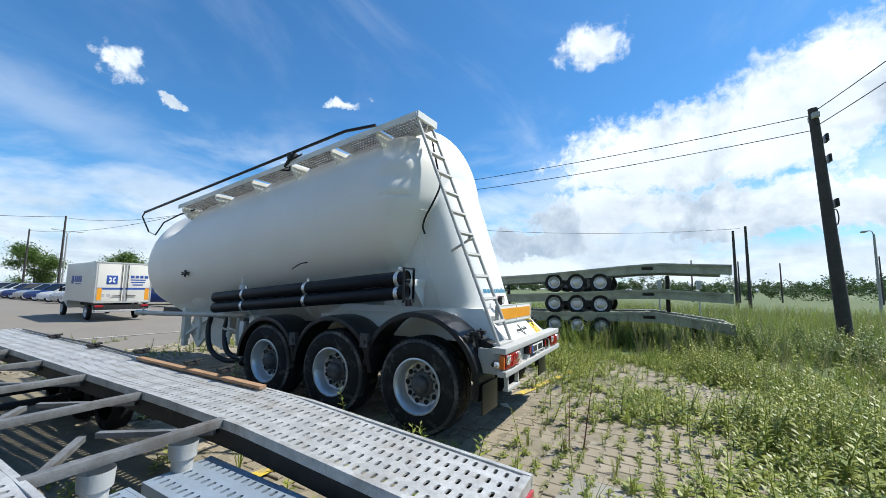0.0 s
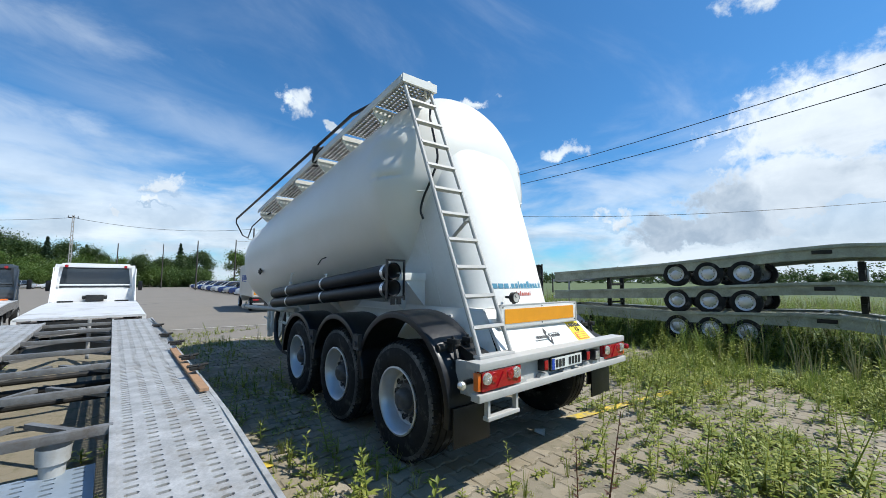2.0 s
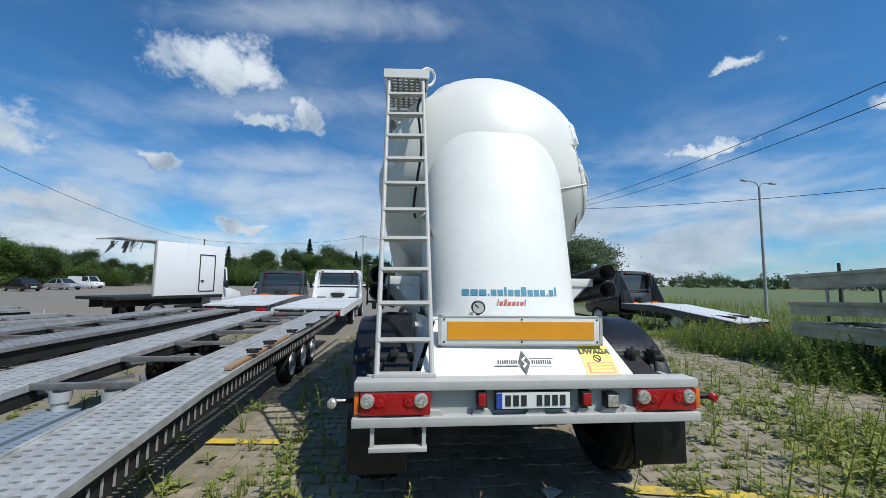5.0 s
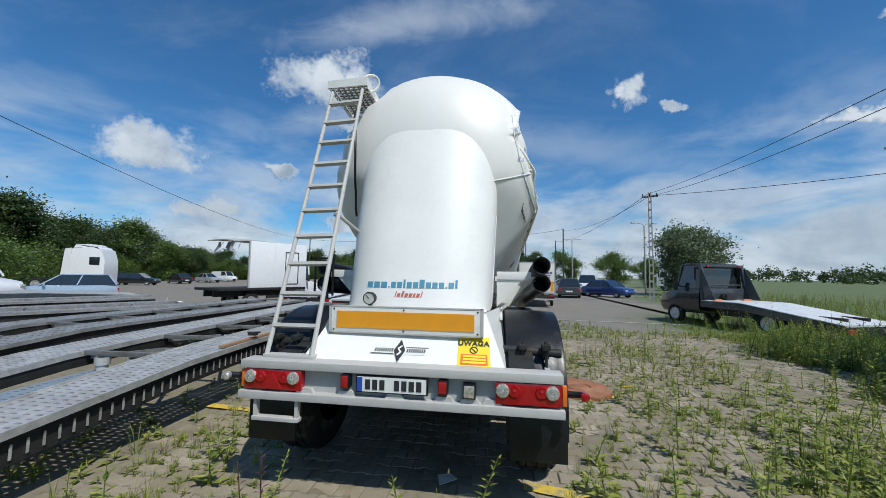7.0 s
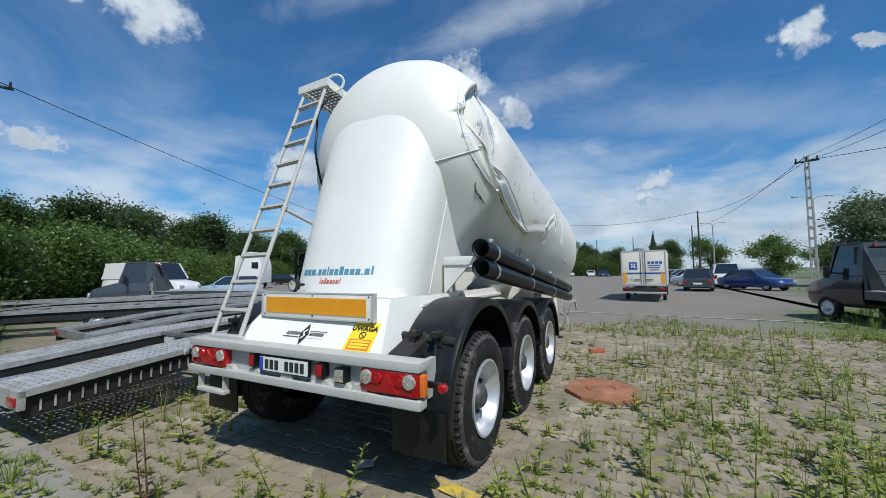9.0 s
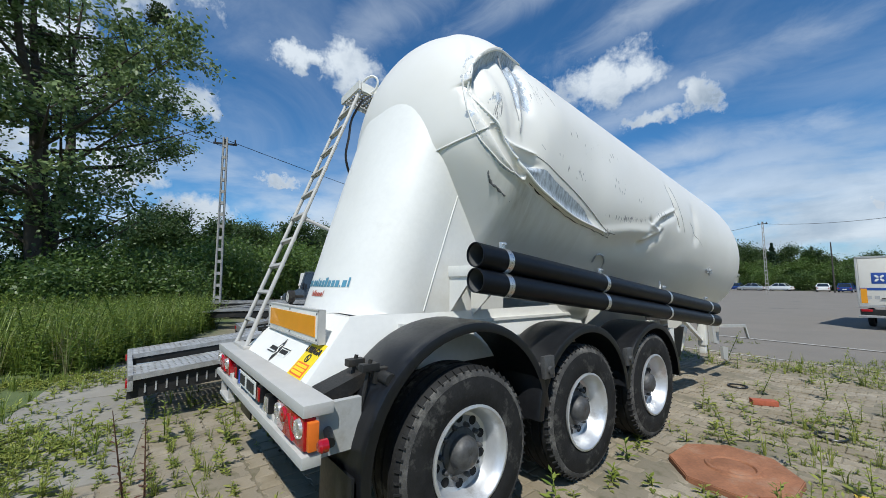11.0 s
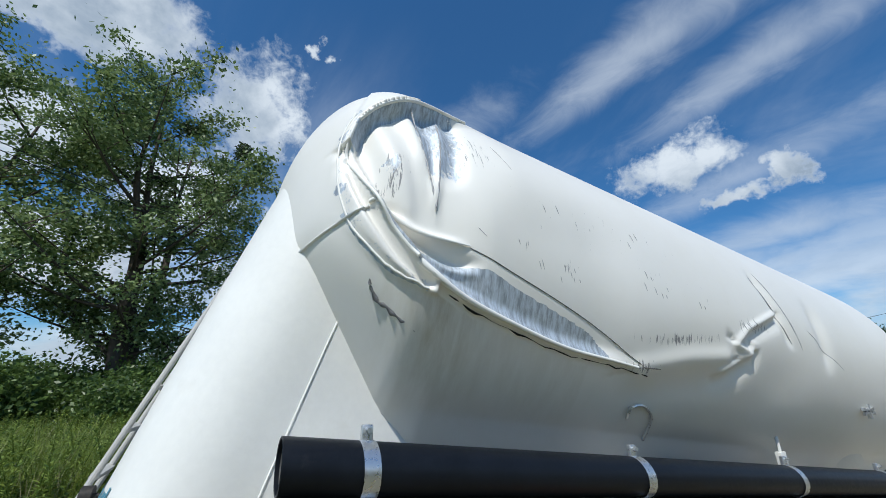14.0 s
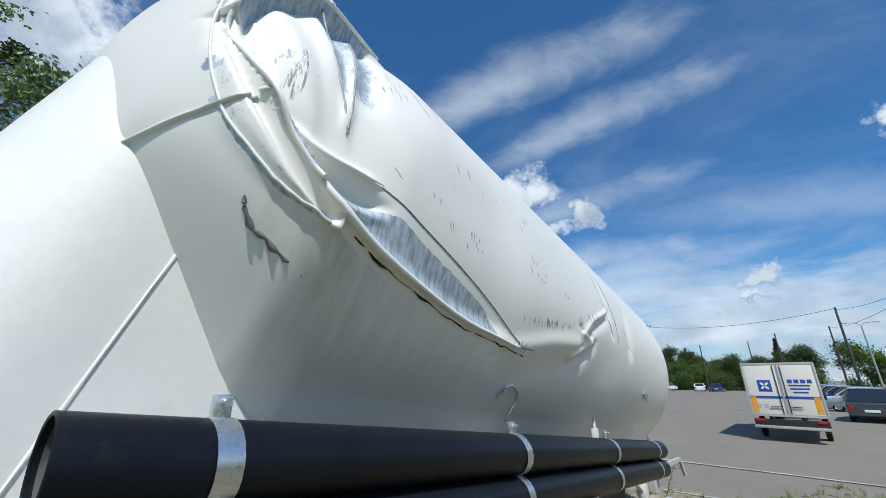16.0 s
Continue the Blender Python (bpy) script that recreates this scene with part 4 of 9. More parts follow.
bm = B()
rings = []
levels = [1.36 + (3.50 - 1.36) * k / 48 for k in range(49)]
for z in levels:
    yr, w = column_ring(z)
    deep = COLUMN_DEEP
    ring = [(-w, max(yr + deep, 1.6) + 0.3, z), (-w, yr + deep + 0.05, z)]
    for k in range(33):
        a = math.pi * k / 32
        ring.append((-w * math.copysign(abs(math.cos(a)) ** COLUMN_ROUND, math.cos(a)), yr + deep - deep * abs(math.sin(a)) ** COLUMN_ROUND, z))
    ring += [(w, yr + deep + 0.05, z), (w, max(yr + deep, 1.6) + 0.3, z)]
    rings.append([bm.verts.new(p) for p in ring])
for a, b in zip(rings, rings[1:]):
    for k in range(len(a) - 1):
        bm.faces.new((a[k], a[k + 1], b[k + 1], b[k]))
bm.faces.new(rings[-1])
bmesh.ops.recalc_face_normals(bm, faces=bm.faces)
column = part("rear_column", bm, M["white"], silo, "smooth white rounded rear column", 50)
for sx in (-1, 1):
    bm = B()
    tube(bm, [(sx * (column_ring(1.38 + 0.1 * k)[1] * 0.995 + 0.003), column_ring(1.38 + 0.1 * k)[0] + 0.59 + 0.03 * k / 11, 1.38 + 0.1 * k) for k in range(12)], 0.006, 6)
    part("weld_seam", bm, M["white_flat"], column, "", 60)

# skirt under the column: sloping rear face, ledge and side walls
bm = B()
prism(bm, [(-0.62, 1.375), (0.64, 1.375), (0.80, 1.00), (-0.76, 1.00)], "y", 0.0, 0.04)
for v in bm.verts:
    v.co.y += 0.12 + (v.co.z - 1.02) * 0.95
part("rear_skirt", bm, M["white"], silo, "sloping white rear panel", 40)
bm = B()
box(bm, -0.64, 0.64, 0.45, 1.2, 1.36, 1.375)
for sx in (-1, 1):
    side = [bm.verts.new((sx * x, y, z)) for x, y, z in ((0.80, 0.125, 1.0), (0.64, 0.465, 1.375), (0.745, 1.05, 1.375), (0.80, 1.05, 1.0), (0.745, 3.0, 1.375), (0.80, 3.0, 1.0))]
    bm.faces.new((side[0], side[1], side[2], side[3]))
    bm.faces.new((side[3], side[2], side[4], side[5]))
    beam(bm, (sx * 0.765, 0.75, 1.30), (sx * 0.77, 2.9, 1.28), 0.02, 0.025)
part("base_frame", bm, M["white"], silo, "", 40)

# main chassis beams, axles and belly structure in the shade
bm = B()
for sx in (-1, 1):
    box(bm, sx * 0.50 - 0.06, sx * 0.50 + 0.06, 0.25, 5.2, 0.70, 1.02, 0.01)
    box(bm, sx * 0.62 - 0.05, sx * 0.62 + 0.05, 0.3, 4.4, 0.98, 1.04)
for y in (1.0, 2.31, 3.62):
    rod(bm, (-0.8, y, 0.52), (0.8, y, 0.52), 0.07, 14)
    box(bm, -0.55, -0.40, y - 0.35, y + 0.2, 0.50, 0.72)
    box(bm, 0.40, 0.55, y - 0.35, y + 0.2, 0.50, 0.72)
    rod(bm, (-0.47, y + 0.3, 0.5), (-0.47, y + 0.3, 0.76), 0.11, 12)
    rod(bm, (0.47, y + 0.3, 0.5), (0.47, y + 0.3, 0.76), 0.11, 12)
box(bm, -0.7, 0.7, 0.15, 0.25, 0.80, 1.0)
part("chassis", bm, M["dark_steel"], silo, "dark grimy chassis and axles")
# two hopper cones under the tank
for y in (3.0, 6.3):
    bm = B()
    lathe(bm, [(0.62, 0.14), (0.68, 0.14), (0.70, 0.20), (1.25, 0.80), (1.4, 0.86)], "z", 28, (0, y, 0))
    part("hopper", bm, M["white_flat"], silo, "", 40)

# bumper
bumper = B()
box(bumper, -1.17, 1.17, -0.02, 0.13, 0.965, 1.025, 0.008)
bumper = part("bumper", bumper, M["bumper_white"], silo, "dusty white bumper beam with scuffed edges")
bm = B()
box(bm, -1.16, 1.16, 0.045, 0.06, 0.76, 0.966)
for sx in (-1, 1):
    box(bm, sx * 1.10 - 0.02, sx * 1.10 + 0.02, 0.06, 0.3, 0.75, 1.0)
part("back_plate", bm, M["bumper_grey"], bumper, "dusty grey plate")
bm = B()
box(bm, -1.18, 1.18, -0.025, 0.07, 0.742, 0.80, 0.008)
for sx in (-0.34, 0.02, 0.37, 0.55, -0.66, 0.70):
    prism(bm, [(sx - 0.07, 0.80), (sx + 0.07, 0.80), (sx + 0.045, 0.835), (sx - 0.045, 0.835)], "y", 0.0, 0.04)
part("lower_rail", bm, M["bumper_white"], bumper, "")
bm = B()
for x in (-1.05, -0.72):
    beam(bm, (x, 0.02, 0.76), (x, 0.02, 0.60), 0.025, 0.04, (0, 1, 0))
box(bm, -1.07, -0.70, -0.01, 0.05, 0.585, 0.615, 0.005)
part("foot_step", bm, M["bumper_white"], bumper, "white step loop")


def tail_lamp(x0, x1, flip):
    bm = B()
    box(bm, x0, x1, -0.012, 0.05, 0.812, 0.962, 0.012)
    lamp = part("tail_lamp", bm, M["red_lens"], silo, "red tail lamp with clear round lenses")
    w = x1 - x0
    for s in (0.11, 0.86):
        x = x0 + w * s
        bm = B()
        lathe(bm, [(-0.012, 0.047), (-0.026, 0.043), (-0.030, 0.030), (-0.026, 0.012), (-0.032, 0.0005)], "y", 20, (x, 0, 0.905))
        for k in range(16):
            a = math.pi * k / 8
            beam(bm, (x + 0.014 * math.cos(a), -0.029, 0.905 + 0.014 * math.sin(a)), (x + 0.041 * math.cos(a), -0.027, 0.905 + 0.041 * math.sin(a)), 0.003, 0.004, (0, 1, 0))
        part("round_lens", bm, M["clear_lens"], lamp, "clear round lens")
    for s in (0.29, 0.70):
        bm = B()
        lathe(bm, [(-0.012, 0.042), (-0.022, 0.036), (-0.020, 0.015), (-0.026, 0.0005)], "y", 20, (x0 + w * s, 0, 0.905))
        part("brake_lens", bm, M["red_lens"], lamp)
    bm = B()
    mid = x0 + w * 0.5
    prism(bm, [(mid - 0.075, 0.825), (mid + 0.075, 0.825), (mid, 0.935)], "y", -0.022, -0.01)
    part("triangle_reflector", bm, M["red_dark"], lamp, "red triangle reflector")
    bm = B()
    e = x0 - 0.004 if flip else x1 + 0.004
    box(bm, min(e, e - 0.03 if flip else e), max(e, e + 0.03 if not flip else e), 0.0, 0.05, 0.82, 0.95, 0.004)
    part("side_lens", bm, M["orange"], lamp, "amber side lens")


tail_lamp(-1.135, -0.68, True)
tail_lamp(0.725, 1.16, False)


def small_reflector(x, z, mat, w, h):
    bm = B()
    box(bm, x - w, x + w, -0.02, 0.05, z - h, z + h, 0.006)
    lamp = part("marker_lamp", bm, M["black_plastic"], silo)
    bm = B()
    box(bm, x - w * 0.8, x + w * 0.8, -0.028, -0.018, z - h * 0.8, z + h * 0.8, 0.004)
    part("lens", bm, M[mat], lamp)


small_reflector(-0.345, 0.905, "red_dark", 0.032, 0.05)
small_reflector(0.365, 0.90, "red_dark", 0.034, 0.05)
small_reflector(0.548, 0.885, "clear_lens", 0.045, 0.05)
# number plate with plain bars
bm = B()
box(bm, -0.262, 0.262, -0.012, 0.01, 0.836, 0.954, 0.004)
plate = part("plate_holder", bm, M["black_plastic"], silo, "black plate holder")
bm = B()
box(bm, -0.25, 0.25, -0.017, -0.011, 0.845, 0.946)
part("number_plate", bm, M["plate"], plate, "white number plate with dark bars")
bm = B()
box(bm, -0.25, -0.212, -0.021, -0.017, 0.847, 0.944)
part("blue_strip", bm, M["eu_blue"], plate)
for k in range(8):
    if k == 3:
        continue
    bm = B()
    x = -0.19 + k * 0.053
    box(bm, x, x + 0.036, -0.021, -0.017, 0.862, 0.930)
    part("bar", bm, M["print_black"], plate)


# amber reflector board, stickers and lettering on the rear face
def on_skirt(x, z, off=0.0):
    return Vector((x, 0.12 + (z - 1.02) * 0.95 - off, z))


bm = B()
box(bm, -0.60, 0.60, -0.012, 0.012, -0.098, 0.098, 0.004)
board = part("reflector_board", bm, M["white_flat"], silo, "cream framed amber reflector board")
board.matrix_basis = pose(0.008, 0.272, 1.313, 0, 0, -1.0)
bm = B()
box(bm, -0.555, 0.555, -0.017, -0.011, -0.066, 0.066)
part("amber_sheet", bm, M["amber"], board, "amber reflective sheet")
bm = B()
box(bm, -0.62, 0.62, -0.015, 0.03, -0.108, -0.098)
box(bm, -0.62, 0.62, -0.015, 0.03, 0.098, 0.108)
box(bm, -0.622, -0.60, -0.015, 0.03, -0.108, 0.108)
box(bm, 0.60, 0.622, -0.015, 0.03, -0.108, 0.108)
part("board_frame", bm, M["bumper_white"], board)
for x in (-0.58, 0.0, 0.58):
    for z in (-0.082, 0.082):
        bm = B()
        lathe(bm, [(-0.010, 0.008), (-0.016, 0.007), (-0.018, 0.0005)], "y", 8, (x, 0, z))
        part("screw", bm, M["dark_steel"], board)


def flat_quad(bm, pts, off):
    a = [bm.verts.new(on_skirt(x, z, off)) for x, z in pts]
    b = [bm.verts.new(on_skirt(x, z, off - 0.004)) for x, z in pts]
    bm.faces.new(a)
    k = len(pts)
    for i in range(k):
        bm.faces.new((a[i], b[i], b[(i + 1) % k], a[(i + 1) % k]))
    bmesh.ops.recalc_face_normals(bm, faces=bm.faces)


bm = B()
flat_quad(bm, [(0.445, 1.022), (0.69, 1.022), (0.674, 1.203), (0.445, 1.203)], 0.005)
sticker = part("warning_sticker", bm, M["yellow"], silo, "yellow and orange warning sticker")
bm = B()
flat_quad(bm, [(0.47, 1.034), (0.668, 1.034), (0.662, 1.096), (0.47, 1.096)], 0.009)
part("orange_field", bm, M["print_red"], sticker)
bm = B()
for z in (1.042, 1.060, 1.078):
    flat_quad(bm, [(0.485, z), (0.652, z), (0.652, z + 0.012), (0.485, z + 0.012)], 0.012)
part("text_bar", bm, M["yellow"], sticker)
bm = B()
ring = [(0.562 + 0.027 * math.cos(k * math.pi / 10), 1.122 + 0.019 * math.sin(k * math.pi / 10)) for k in range(20)]
tube(bm, [on_skirt(x, z, 0.008) for x, z in ring + ring[:1]], 0.004, 6)
beam(bm, on_skirt(0.546, 1.133, 0.01), on_skirt(0.578, 1.111, 0.01), 0.006, 0.004)
part("warning_sign", bm, M["print_black"], sticker)


def letters(text, size, at, mat, parent, name="lettering", shear=0.0, depth=0.002, thick=0.0, spacing=1.0):
    cu = bpy.data.curves.new(name, "FONT")
    cu.body, cu.size, cu.extrude, cu.shear, cu.align_x = text, size, depth, shear, "CENTER"
    cu.offset, cu.space_character = thick, spacing
    tmp = bpy.data.objects.new(name, cu)
    me = bpy.data.meshes.new_from_object(tmp)
    bpy.data.objects.remove(tmp)
    me.materials.append(mat)
    ob = new(name, me)
    ob.parent = parent
    ob.matrix_basis = at
    return ob


letters("UWAGA", 0.058, pose(0.558, 0.12 + 0.130 * 0.95 - 0.010, 1.150, 46.5, 0, 0), M["print_black"], sticker, "warning_word", thick=0.002, spacing=1.1)
# maker's badge: a plain diamond between two slanted strips
bm = B()
flat_quad(bm, [(-0.225, 1.075), (0.20, 1.075), (0.225, 1.125), (-0.20, 1.125)], 0.006)
badge = part("maker_badge", bm, M["plate"], silo, "pale badge with a dark diamond")
bars = [[(-0.222, 1.077), (-0.045, 1.077), (-0.045, 1.081), (-0.220, 1.081)], [(0.045, 1.119), (0.222, 1.119), (0.220, 1.123), (0.045, 1.123)]]
for k in range(18):
    x = -0.195 + (k % 9) * 0.0165 + (0.25 if k > 8 else 0)
    bars.append([(x, 1.090), (x + 0.010, 1.090), (x + 0.014, 1.112), (x + 0.004, 1.112)])
for corners in bars:
    bm = B()
    flat_quad(bm, corners, 0.010)
    part("bar", bm, M["print_black"], badge)
bm = B()
flat_quad(bm, [(0.0, 1.030), (0.045, 1.1), (0.0, 1.170), (-0.045, 1.1)], 0.012)
part("diamond", bm, M["print_black"], badge)
bm = B()
flat_quad(bm, [(-0.018, 1.115), (0.012, 1.135), (0.02, 1.128), (-0.004, 1.11), (0.02, 1.092), (-0.008, 1.068), (-0.018, 1.075), (0.004, 1.092)], 0.016)
part("bar", bm, M["plate"], badge)


# company lettering on the column as plain strokes of its size and colour
def on_column(x, z, off):
    yr, w = column_ring(z)
    c = min(1, (abs(x) / w) ** (1 / COLUMN_ROUND))
    return Vector((x, yr + COLUMN_DEEP * (1 - math.sqrt(1 - c * c) ** COLUMN_ROUND) - off, z))


def column_bar(bm, x0, x1, z0, z1, lean=0.0):
    for i in range(2):
        xa, xb = x0 + (x1 - x0) * i / 2, x0 + (x1 - x0) * (i + 1) / 2
        q = [bm.verts.new(on_column(xx + lean * (zz - z0), zz, 0.004)) for xx, zz in ((xa, z0), (xb, z0), (xb, z1), (xa, z1))]
        bm.faces.new(q)


bm = B()
x = -0.40
for k in range(16):
    dot = k in (3, 13)
    w = 0.013 if dot else (0.056 if k < 3 else 0.018 if k in (6, 15) else 0.043)
    column_bar(bm, x, x + w, 1.563, 1.576 if dot else (1.634 if k in (6, 9, 15) else 1.612))
    x += w + 0.012
part("lettering", bm, M["print_blue"], column, "blue-green company lettering as plain bars", 0.1)
bm = B()
x = -0.13
for k, w in enumerate((0.009, 0.026, 0.02, 0.027, 0.027, 0.018, 0.027, 0.009)):
    column_bar(bm, x, x + w, 1.487, 1.535 if k in (0, 2, 7) else 1.518, 0.25)
    x += w + 0.010
part("lettering", bm, M["print_rust"], column, "rust-red slanted bars", 0.1)

# pressure gauge
bm = B()
lathe(bm, [(0.10, 0.012), (0.02, 0.014), (0.02, 0.05), (-0.03, 0.052), (-0.034, 0.046)], "y", 22, (-0.305, 0.36, 1.478))
gauge = part("pressure_gauge", bm, M["dark_steel"], silo, "round brass-rimmed pressure gauge")
bm = B()
lathe(bm, [(-0.029, 0.045), (-0.030, 0.0005)], "y", 22, (-0.305, 0.36, 1.478))
part("dial", bm, M["paper"], gauge, "pale dial")
bm = B()
beam(bm, (-0.305, 0.328, 1.478), (-0.33, 0.328, 1.503), 0.006, 0.003, (0, 1, 0))
part("needle", bm, M["print_black"], gauge)
bm = B()
rod(bm, (-0.305, 0.36, 1.44), (-0.305, 0.36, 1.38), 0.016, 10)
part("stem", bm, M["dark_steel"], gauge)

# ladder
LB, LT = [Vector((-1.04, 0.10, 1.03)), Vector((-0.667, 0.10, 1.03))], [Vector((-1.075, 1.15, 3.69)), Vector((-0.735, 1.15, 3.71))]
ladder_bm = B()
for a, b in zip(LB, LT):
    rod(ladder_bm, a, b, 0.019, 10)
ladder = part("ladder", ladder_bm, M["bumper_white"], silo, "pale painted steel ladder")
for k in range(10):
    t = 0.085 + k * 0.0935
    bm = B()
    p, q = LB[0].lerp(LT[0], t), LB[1].lerp(LT[1], t)
    beam(bm, p, q, 0.045, 0.028, (0, 0.4, 1))
    part("rung", bm, M["bumper_white"], ladder, "serrated flat rung" if k == 0 else "")
bm = B()
rod(bm, (-0.71, 0.60, 2.21), (-0.60, 0.98, 2.05), 0.018, 8)
rod(bm, (-0.71, 0.60, 2.21), (-0.74, 0.58, 2.23), 0.03, 8)
part("ladder_stay", bm, M["bumper_white"], ladder)
bm = B()
box(bm, -1.06, -0.64, 0.08, 0.16, 1.025, 1.05, 0.004)
part("ladder_foot", bm, M["bumper_white"], ladder)


# walkway along the left shoulder
def deck(y):
    return 3.765 - 0.126 * (y - 1.15)


walkway = B()
for x in (-1.115, -0.685):
    prism(walkway, [(1.15, deck(1.15) + (0.02 if x < -1 else 0.04)), (6.6, deck(6.6) + 0.05), (6.6, deck(6.6) - 0.02), (1.15, deck(1.15) - 0.06)], "x", x - 0.006, x + 0.006)
walkway = part("walkway", walkway, M["white_flat"], silo, "white raised walkway with perforated treads")
bm = B()
prism(bm, [(-1.125, 3.70), (-0.67, 3.715), (-0.67, 3.805), (-1.125, 3.785)], "y", 1.11, 1.135)
part("end_plate", bm, M["white_flat"], walkway)


def perforated(bm, x0, x1, y0, y1, height, nx, step, hole_x=0.5, hole_y=0.42, thick=0.0, mat=None):
    """A sheet with real slots: nx rows across, one every step along; height(y) is its level."""
    ny = max(1, round((y1 - y0) / step))
    dx, dy = (x1 - x0) / nx, (y1 - y0) / ny
    grid = {}

    def vert(x, y):
        k = (round(x, 5), round(y, 5))
        if k not in grid:
            grid[k] = bm.verts.new((x, y, height(y)))
        return grid[k]

    for i in range(nx):
        for j in range(ny):
            ax, bx = x0 + i * dx, x0 + (i + 1) * dx
            ay, by = y0 + j * dy, y0 + (j + 1) * dy
            cx, cy = (ax + bx) / 2, (ay + by) / 2
            hx, hy = dx * hole_x / 2, dy * hole_y / 2
            o = [vert(ax, ay), vert(bx, ay), vert(bx, by), vert(ax, by)]
            q = [vert(cx - hx, cy - hy * 0.4), vert(cx - hx * 0.7, cy - hy), vert(cx + hx * 0.7, cy - hy), vert(cx + hx, cy - hy * 0.4),
                 vert(cx + hx, cy + hy * 0.4), vert(cx + hx * 0.7, cy + hy), vert(cx - hx * 0.7, cy + hy), vert(cx - hx, cy + hy * 0.4)]
            for f in ((o[0], o[1], q[2], q[1]), (o[1], o[2], q[4], q[3]), (o[2], o[3], q[6], q[5]), (o[3], o[0], q[0], q[7]),
                      (o[0], q[1], q[0]), (o[1], q[3], q[2]), (o[2], q[5], q[4]), (o[3], q[7], q[6])):
                bm.faces.new(f)
            if thick:
                w = [bm.verts.new(v.co - Vector((0, 0, thick))) for v in q]
                for k in range(8):
                    bm.faces.new((q[k], q[(k + 1) % 8], w[(k + 1) % 8], w[k]))


for y0, y1 in ((1.155, 1.76), (1.80, 2.55), (2.62, 3.40), (3.48, 4.35), (4.42, 5.38), (5.45, 6.5)):
    bm = B()
    perforated(bm, -1.105, -0.695, y0, y1, deck, 7, 0.05, 0.62, 0.45, 0.012)
    part("tread", bm, M["steel"], walkway, "perforated tread" if y0 < 1.2 else "")
for y in (1.78, 2.60, 3.44, 4.40, 5.42, 6.50):
    bm = B()
    z = deck(y)
    xt = -TANK_R * math.cos(math.asin(min(0.95, (z - 0.25 - tank_axis(y)) / TANK_R)))
    prism(bm, [(-1.09, z - 0.01), (-0.62, z - 0.01), (-0.70, z - 0.13), (xt + 0.06, z - 0.24), (xt + 0.0, z - 0.2), (-1.09, z - 0.09)], "y", y - 0.012, y + 0.012)
    part("bracket", bm, M["white_flat"], walkway)
# folded handrail
bm = B()
path = [Vector((-0.98, 1.9, deck(1.9) + 0.14)), Vector((-1.06, 2.38, 3.79)), Vector((-1.38, 7.28, 3.00)), Vector((-1.36, 7.42, 2.93)), Vector((-1.20, 7.5, 2.66)), Vector((-1.10, 7.45, 2.60)), Vector((-1.08, 7.2, 2.84)), Vector((-1.02, 6.7, 2.98)), Vector((-0.92, 6.4, 3.06))]
tube(bm, path[:3], 0.022, 10)
tube(bm, path[2:], 0.014, 8)
part("handrail", bm, M["black_plastic"], walkway, "dark folded handrail")
bm = B()
tube(bm, smooth_line([(-1.10, 3.2, 3.58), (-1.12, 3.45, 3.50), (-1.0, 3.6, 3.42), (-1.08, 3.9, 3.45), (-1.06, 4.4, 3.38), (-0.95, 4.9, 3.30)], 5), 0.014, 8)
rod(bm, (-1.14, 3.38, 3.56), (-1.10, 3.55, 3.44), 0.035, 10)
box(bm, -1.18, -1.06, 3.34, 3.44, 3.52, 3.62, 0.01)
part("rail_ram", bm, M["dark_steel"], walkway, "dark rail ram and hose")
bm = B()
cable = smooth_line([(-0.70, 1.18, 3.62), (-0.78, 1.09, 3.40), (-0.76, 1.05, 3.18), (-0.74, 1.01, 2.93), (-0.77, 1.10, 2.69), (-0.79, 1.18, 2.54), (-0.80, 1.22, 2.40), (-0.78, 1.20, 2.30)], 6)
tube(bm, cable, 0.013, 7)
part("hanging_cable", bm, M["black_plastic"], silo, "black cable hanging beside the ladder")
bm = B()
ring = [Vector((-0.685, 1.25, 3.80)) + Vector((0.075 * math.cos(k * math.pi / 8) + 0.03 * math.sin(k * math.pi / 8), 0.06 * math.cos(k * math.pi / 8), 0.09 * math.sin(k * math.pi / 8))) for k in range(17)]
tube(bm, ring, 0.014, 8)
part("lifting_eye", bm, M["white_flat"], silo)


